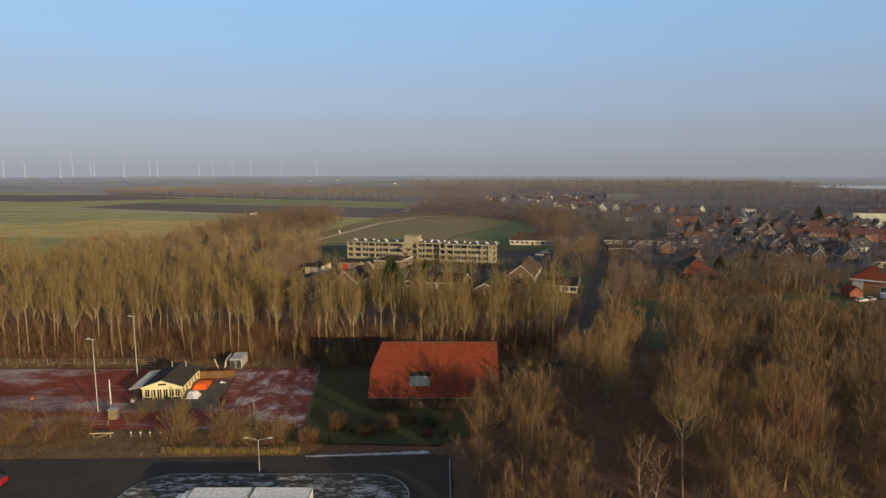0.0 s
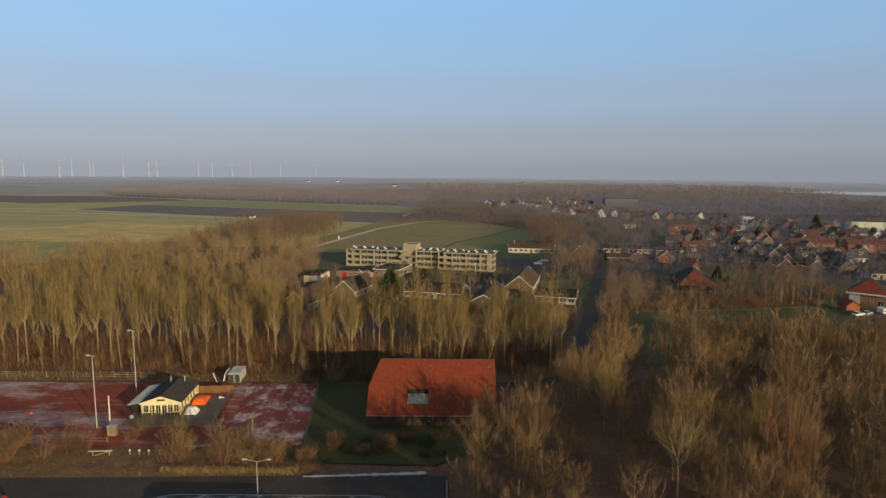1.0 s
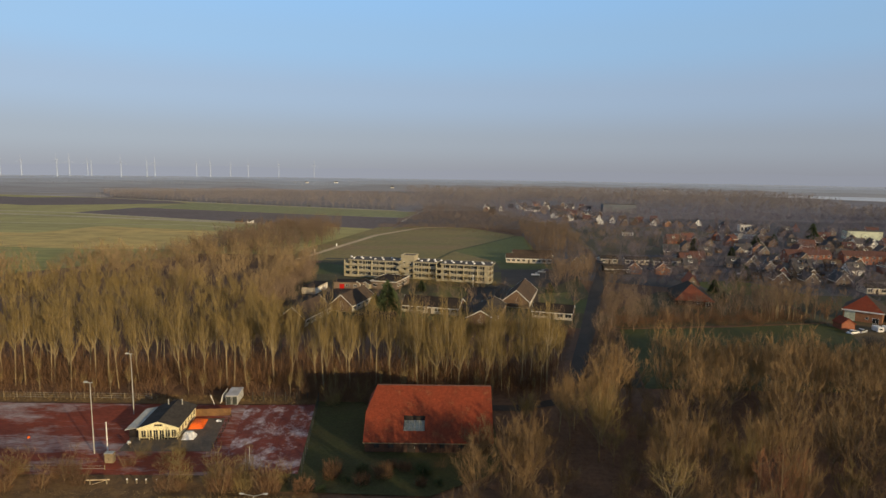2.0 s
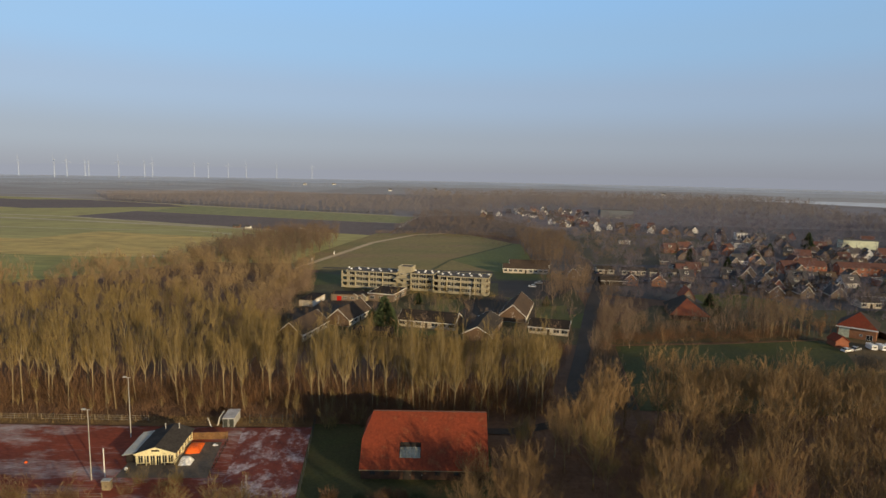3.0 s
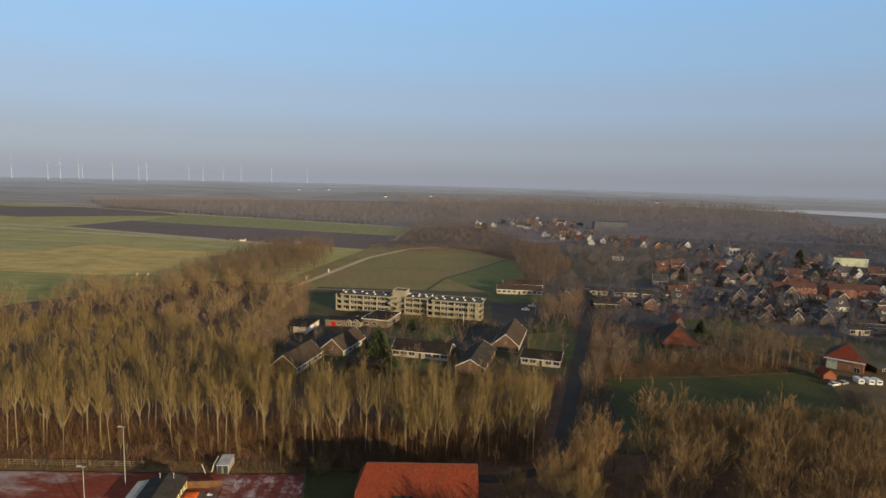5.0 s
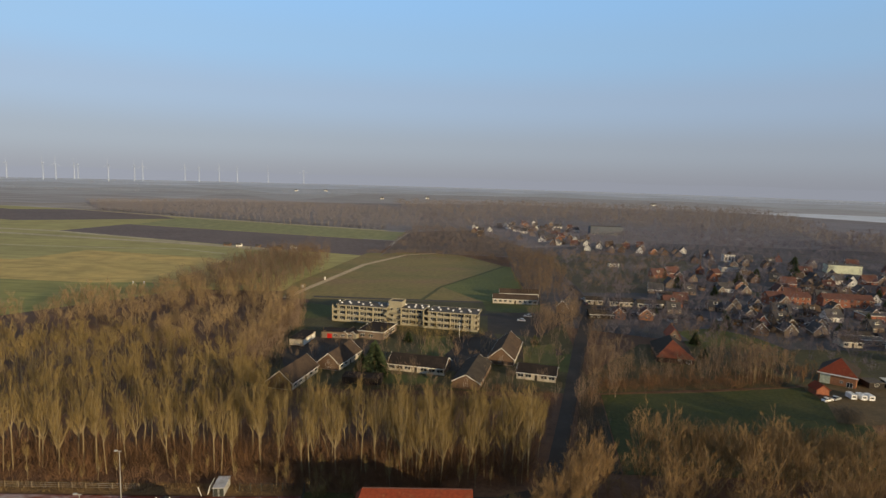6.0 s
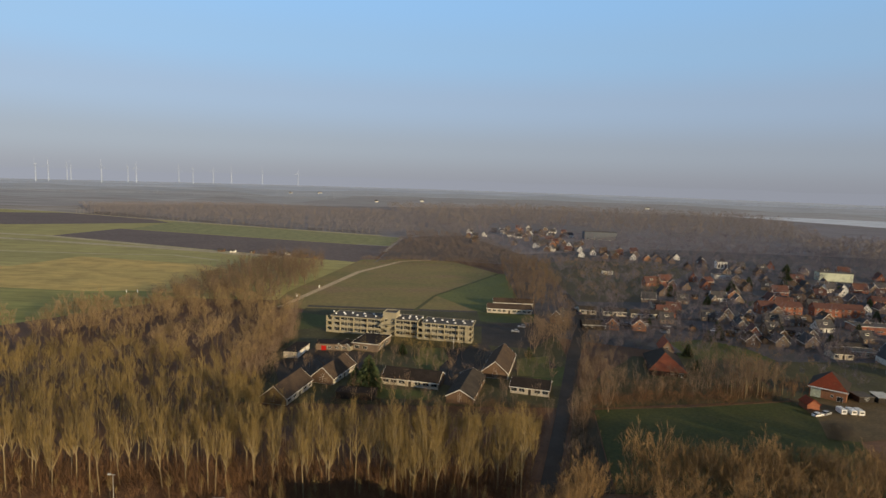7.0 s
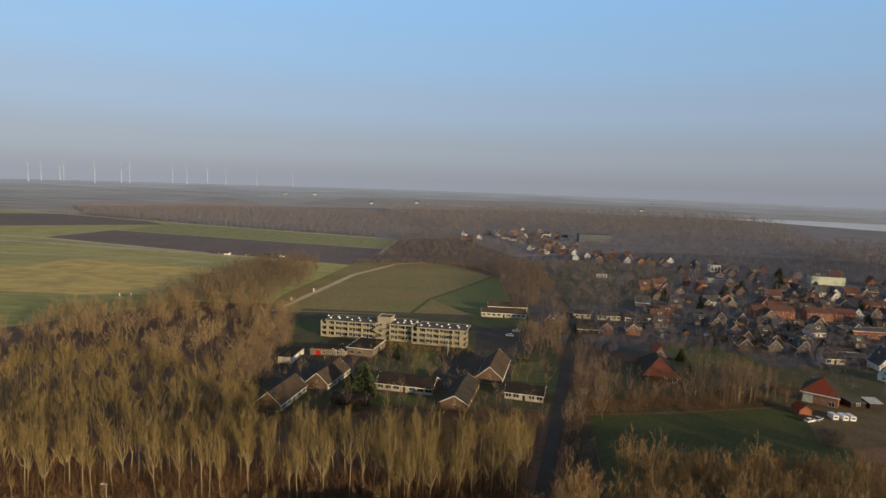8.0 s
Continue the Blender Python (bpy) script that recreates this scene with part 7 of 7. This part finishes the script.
gabled_house("bungalow", pose(-2.1, 224.3, 0.1, 0, 0, -15), 22.5, 11.5, 2.6, 5.4, M["pale_brick"], M["tile_dark"], "long white-windowed bungalow with dark brown roof", BG, chimney=False, boards=True, front=7, win=(2.5, 1.5), fascia=True, category="bungalow", clad=M["brick_brown"])
gabled_house("bungalow", pose(18.0, 214.5, 0.1, 0, 0, 75), 26, 10, 2.6, 5.3, M["brick_brown"], M["tile_slate"], "brick bungalow, white-boarded gable and brown roof", BG, chimney=False, boards=True, front=5, win=(1.5, 1.3), category="bungalow", clad=M["brick_brown"])
gabled_house("bungalow", pose(43.2, 217.4, 0.1, 0, 0, -17), 14.6, 10.5, 2.6, 4.7, M["pale_brick"], M["tile_dark"], "white-trimmed bungalow with dark brown roof", BG, chimney=False, boards=True, front=5, win=(2.3, 1.5), fascia=True, category="bungalow", clad=M["brick_brown"])
gabled_house("bungalow", pose(34.3, 244.1, 0.1, 0, 0, 75), 28, 10.5, 2.6, 7.0, M["pale_brick"], M["tile_brown"], "steep-roofed pale brick bungalow with white gable boards", BG, chimney=False, boards=True, front=7, win=(1.9, 1.5), fascia=True, category="bungalow", clad=M["brick_brown"])
flat_block("low_shed", pose(-22.5, 207.5, 0.1, 0, 0, -5), 14, 6, 2.4, M["dark"], "low dark flat-roofed shed behind a hedge", "shed", trim=False, felt="tile_dark")
for tx, ty, ta, tl, tw_ in ((54, 355, -7, 27, 11), (59, 373, -5, 25, 9)):
    gabled_house("terrace_row", pose(tx, ty, 0.1, 0, 0, ta), tl, tw_, 2.7, 4.9, M["pale_brick"], M["tile_brown"], "low row of pale flats with brown roof", "flats beside the meadow", chimney=False, boards=True, front=9, win=(1.9, 1.4), category="terrace", fascia=True, gable=0)


# ---- farms ----
def hip_barn(name, m, w, l, eave, ridge, label, band=False, door=True, tiles="tile_red", bricks="brick_orange"):
    """A wide barn whose front end is hipped up to the ridge."""
    b = thing(name, m, label, "farmhouse")
    part("wall", box(-w / 2, w / 2, 0, l, 0, eave), M[bricks], b)
    o = 0.5
    k = w * 0.75
    A, B, C, D = (-w / 2 - o, -o, eave - 0.2), (w / 2 + o, -o, eave - 0.2), (w / 2 + o, l + o, eave - 0.2), (-w / 2 - o, l + o, eave - 0.2)
    R0, R1 = (0, k, ridge), (0, l - k * 0.4, ridge)
    rf = bmesh.new()
    add_quad_slab(rf, [A, B, R0], 0.2)
    part("front_hip", finish(rf), M[tiles], b, "red tiled front hip")
    # Side and rear slopes are much darker than the front hip.
    for name_, quad in (("roof_slope", [B, C, R1, R0]), ("rear_hip", [C, D, R1]), ("roof_slope", [D, A, R0, R1])):
        rs = bmesh.new()
        add_quad_slab(rs, quad, 0.2)
        part(name_, finish(rs), M["roof_side"], b, "dark side of the roof")
    if band:
        part("eaves_band", box(-w / 2 - 0.55, w / 2 + 0.55, -0.6, -0.52, eave - 0.6, eave - 0.12), M["white"], b, "broad white eaves board")
    if door:
        d = part("barn_door", box(-w / 2 + 0.5, -w / 2 + 3.9, -0.08, 0.02, 0, eave - 0.8), M["greenhall"], b, "pale wide barn door")
        part("rail", box(-w / 2 + 0.3, -w / 2 + 4.1, -0.12, -0.08, eave - 0.8, eave - 0.7), M["steel"], d)
    window(b, 1.5, 0, 1.2, 1.0, 0.9, 'f')
    window(b, w / 2 - 2.0, 0, 0.1, 2.0, 1.9, 'f')
    return b


hip_barn("farm_barn", pose(157.6, 214.2, 0.1, 0, 0, -40), 12.2, 14.5, 4.4, 8.8, "brick farm barn with red hipped roof and white eaves", band=True)
fb = hip_barn("farm_barn", pose(105.0, 237.4, 0.1, 0, 0, -14), 14.6, 24, 2.6, 7.4, "old farm barn with sweeping red hipped roof", door=False, tiles="tile_old", bricks="brick_dark")
gabled_house("farmhouse", pose(115.2, 266.5, 0.1, 0, 0, 78), 11, 5.6, 4.8, 8.9, M["brick_tan"], M["tile_old"], "tall brick farmhouse with red tiled gable roof", category="farmhouse", gable=2)
gabled_house("brick_shed", pose(144.5, 205.0, 0.1, 0, 0, 88), 5, 4.6, 2.2, 4.0, M["brick_red"], M["tile_red"], "small brick shed with red roof", chimney=False, front=1, gable=0, category="shed")
flat_block("low_shed", pose(171, 214, 0.1, 0, 0, -3), 5.6, 6, 2.2, M["dark"], "dark low shed with a flat roof", "shed", windows=[('f', 0, 1.6, 1.2)], trim=False)
s1 = thing("lean_to", pose(177.8, 213, 0.1, 0, 0, -3), "open lean-to with pale sheet roof", "shed")
part("wall", box(-2.4, 2.4, -2.4, 2.4, 0, 2.2), M["dark"], s1)
ls = bmesh.new()
add_quad_slab(ls, [(-2.7, -2.7, 2.3), (2.7, -2.7, 2.3), (2.7, 2.7, 3.0), (-2.7, 2.7, 3.0)], 0.1)
part("sheet_roof", finish(ls), M["grey_sheet"], s1, "pale grey sheet roof")

# ---- village ----
WALLS = (M["brick_tan"], M["brick_brown"], M["brick_tan"], M["white"], M["brick_red"], M["brick_orange"], M["brick_tan"])
ROOFS = (M["tile_grey"], M["tile_brown"], M["tile_grey"], M["tile_grey"], M["tile_rust"], M["tile_rust"], M["tile_rust"])
NAMES = ("grey", "brown", "grey", "grey", "weathered red", "weathered red", "weathered red")
WORDS = ("tan brick", "brown brick", "tan brick", "white", "red brick", "orange brick", "tan brick")
protos, plain_protos = [], []
for k in range(7):
    for boards in (False, True):
        size = (7.8 + 0.8 * (k % 5), 6.5 + 0.4 * (k % 3), 2.7 + (0.4 if k % 2 else 0), 6.3 + 0.25 * (k % 5))
        words = f"{WORDS[k]} village house with steep {NAMES[k]} tiled roof"
        protos.append(gabled_house("house", pose(0, 0, -400), *size, WALLS[k], ROOFS[k], words, "village houses", boards=boards, front=3, gable=1, fascia=boards, dormer=not boards))
        plain_protos.append(gabled_house("house", pose(0, 0, -400), *size, WALLS[k], ROOFS[k], words, "village houses", boards=boards, front=2, gable=0))


def set_house(x, y, a, k):
    p = (plain_protos if y > 560 else protos)[k]
    m = pose(x, y, 0.1, 0, 0, a)
    if p.location.z < -100:
        p.matrix_basis = m
    else:
        copy_thing(p, m)


for x, y, a, k in VILLAGE:
    set_house(x, y, a, k)
for p in protos + plain_protos:
    if p.location.z < -100:
        drop_proto(p)

# red terraces
for x, y, l, a in ((232, 370, 27, -3), (268, 366, 30, -8), (330, 396, 30, -8)):
    gabled_house("terraced_row", pose(x, y, 0.1, 0, 0, a), l, 8.5, 5.2, 8.0, M["brick_red"], M["tile_rust"], "row of brick terraced houses with red tiled roof", "terraces", front=8, gable=1, category="terrace", win=(1.6, 1.3), storeys=2)
flat_block("shop_hall", pose(262, 325, 0.1, 0, 0, -10), 26, 12, 4.0, M["brick_red"], "orange brick hall with pale flat roof", "hall", windows=[('f', -9 + k * 4.5, 3.0, 1.2) for k in range(5)])
flat_block("low_house", pose(214, 275, 0.1, 0, 0, -10), 16, 8, 3.0, M["brick_tan"], "low pale flat-roofed house", "house", windows=[('f', -6 + k * 3, 1.8, 1.3) for k in range(5)])
for x, y, l in ((103, 357, 10), (119, 354, 14), (132, 350, 9), (143, 350, 10), (158, 380, 11), (214, 283, 15), (203, 272, 9)):
    gabled_house("low_house", pose(x, y, 0.1, 0, 0, -6), l, 8.5, 2.7, 4.4, M["pale_brick"], M["tile_slate"], "low pale bungalow with a shallow dark roof", "low houses of the village", chimney=False, fascia=True, front=max(3, round(l / 3)), gable=0, win=(2.1, 1.5))
gabled_house("low_house", pose(97, 320, 0.1, 0, 0, -6), 14, 10, 2.6, 4.2, M["dark"], M["tile_slate"], "dark low house with a pale eaves board", "low houses of the village", chimney=False, fascia=True, front=4, gable=0, win=(1.6, 1.2))
gabled_house("gabled_house", pose(80, 333, 0.1, 0, 0, 60), 11, 7, 3.4, 7.2, M["brick_brown"], M["tile_grey"], "dark grey-roofed house with white verges beside the crossing", "village houses", boards=True, front=3, gable=1)
hall = flat_block("sports_hall", pose(372, 517, 0.1, 0, 0, -16), 27, 13, 7.4, M["greenhall"], "large pale green sports hall", "hall", trim=False)
flat_block("white_house", pose(300, 580, 0.1, 0, 0, -8), 10, 9, 6.5, M["white"], "white modern house with dark window openings", "house", windows=[('f', -3.2 + q * 3.2, 2.2, 3.4) for q in range(3)])
flat_block("school", pose(256, 850, 0.1, 0, 0, -6), 46, 20, 11.5, M["slate"], "dark grey flat-roofed school block", "school", windows=[('f', -18 + q * 5, 3, 1.6) for q in range(8)], trim=False)
flat_block("store", pose(267, 510, 0.1, 0, 0, -8), 18, 9, 3.6, M["grey_sheet"], "long pale grey store building", "store")
flat_block("cottage", pose(166, 520, 0.1, 0, 0, -5), 9, 5, 2.8, M["white"], "small white cottage beyond the allotments", "cottage", windows=[('f', -3 + q * 3, 1.6, 1.2) for q in range(3)])

SHEDS = "garden sheds of the village"
shed = gabled_house("garden_shed", pose(112, 330, 0.1, 0, 0, 20), 4.2, 3.0, 2.0, 3.1, M["fence_wood"], M["tile_dark"], "small brown garden shed with a dark roof", SHEDS, chimney=False, front=1, gable=0, category="shed", win=(0.9, 0.8))
pale_shed = gabled_house("garden_shed", pose(134, 312, 0.1, 0, 0, -60), 4.6, 3.2, 2.0, 3.2, M["grey_sheet"], M["tile_slate"], "small pale garden shed with a grey roof", SHEDS, chimney=False, front=1, gable=0, category="shed", win=(0.9, 0.8))
rnd = random.Random(31)
for k, (x, y) in enumerate(((128, 328), (152, 318), (168, 308), (176, 316), (196, 308), (204, 312), (218, 314), (200, 346), (216, 352), (182, 362), (236, 340), (250, 352), (268, 340), (196, 412), (210, 420), (246, 408), (240, 446), (264, 430), (290, 400), (180, 296), (224, 284))):
    copy_thing(pale_shed if k % 3 == 0 else shed, pose(x, y, 0.1, 0, 0, rnd.choice((-8, 80, 74)) + rnd.uniform(-6, 6)))
PARKED = "cars parked along the village streets"
cars = [car("car", pose(112, 327.6, 0.3, 0, 0, -80), M["blue_paint"], "dark blue car parked on a village street", PARKED), car("car", pose(126, 325.4, 0.3, 0, 0, -80), M["grey_paint"], "silver car parked on a village street", PARKED),
        car("car", pose(164, 317.0, 0.3, 0, 0, -78), M["white_gel"], "white car parked on a village street", PARKED)]
for k, (x, y, a) in enumerate(((118, 326.6, -80), (140, 323.4, -80), (186, 312.4, -78), (206, 308.4, -78), (150, 345.0, -90), (176, 346.4, -84), (214, 341.2, -84), (236, 337.6, -82), (262, 332.6, -80), (97, 352, 8), (99, 366, 8))):
    copy_thing(cars[k % 3], pose(x, y, 0.3, 0, 0, a))

# two white marker posts where the wood meets the pasture
def marker_post(m):
    b = thing("marker_post", m, "short white marker post at the edge of the wood", "post", "marker posts")
    part("post", box(-0.22, 0.22, -0.22, 0.22, 0, 1.5), M["white"], b)
    part("cap", box(-0.32, 0.32, -0.32, 0.32, 1.5, 1.66), M["white_gel"], b)
    return b


post = marker_post(pose(-192.9, 384.8, 0.05, 0, 0, 20))
copy_thing(post, pose(-186.2, 385.8, 0.05, 0, 0, 20))

# small farm buildings out in the fields
FARM = "field sheds"
for x, y, l, a in ((-205, 602, 9, -10), (-192, 598, 7, -8), (-150, 590, 8, -12), (-136, 592, 7, 75), (-118, 585, 9, -10), (-104, 572, 9, 80), (-172, 596, 5, -10)):
    gabled_house("garden_shed", pose(x, y, 0.02, 0, 0, a), l * 0.75, 3.6, 2.0, 3.2, M["white"] if l == 7 else M["brick_brown"], M["tile_grey"], "small garden shed by the ploughed field", FARM, chimney=False, front=1, gable=0, category="shed")
for x, y, l, a in ((-588, 2615, 22, -5), (-484, 2751, 30, 0), (-159, 1955, 20, 8), (-11, 2127, 22, 4), (783, 2060, 26, -12)):
    gabled_house("farmstead", pose(x, y, 0.1, 0, 0, a), l * 0.55, 9, 3.2, 7, M["white"], M["tile_grey"], "far white-walled farmstead on the plain", "farmsteads", chimney=False, front=4, gable=1, category="farmstead")
flat_block("greenhouse", pose(-2950, 3550, 0.1, 0, 0, 36), 240, 80, 14, M["white_gel"], "long white glasshouse near the horizon", "greenhouse")


# ---- wind turbines ----
def turbine():
    t = thing("wind_turbine", pose(0, 0, -800), "slender pale three-bladed wind turbine standing still", "wind turbine", "wind farm")
    part("tower", tube((0, 0, 0), (0, 0, 96), 3.2, 1.6, 10), M["turbine"], t)
    part("nacelle", box(-2.2, 2.2, -4, 7, 95, 99.5, 0.4), M["turbine"], t)
    hb = part("hub", tube((0, -4, 97.2), (0, -7, 97.2), 1.9, 0.8, 10), M["turbine"], t)
    for k in range(3):
        a = radians(90 + 120 * k)
        bl = bmesh.new()
        c, s = math.cos(a), math.sin(a)
        add_quad_slab(bl, [(c * 2 - s * 0.7, -5.6, 97.2 + s * 2 + c * 0.7), (c * 2 + s * 0.7, -5.3, 97.2 + s * 2 - c * 0.7), (c * 40 + s * 0.2, -5.6, 97.2 + s * 40 - c * 0.2), (c * 40 - s * 0.2, -5.8, 97.2 + s * 40 + c * 0.2)], 0.5)
        part("blade", finish(bl), M["turbine"], hb)
    return t


tb = turbine()
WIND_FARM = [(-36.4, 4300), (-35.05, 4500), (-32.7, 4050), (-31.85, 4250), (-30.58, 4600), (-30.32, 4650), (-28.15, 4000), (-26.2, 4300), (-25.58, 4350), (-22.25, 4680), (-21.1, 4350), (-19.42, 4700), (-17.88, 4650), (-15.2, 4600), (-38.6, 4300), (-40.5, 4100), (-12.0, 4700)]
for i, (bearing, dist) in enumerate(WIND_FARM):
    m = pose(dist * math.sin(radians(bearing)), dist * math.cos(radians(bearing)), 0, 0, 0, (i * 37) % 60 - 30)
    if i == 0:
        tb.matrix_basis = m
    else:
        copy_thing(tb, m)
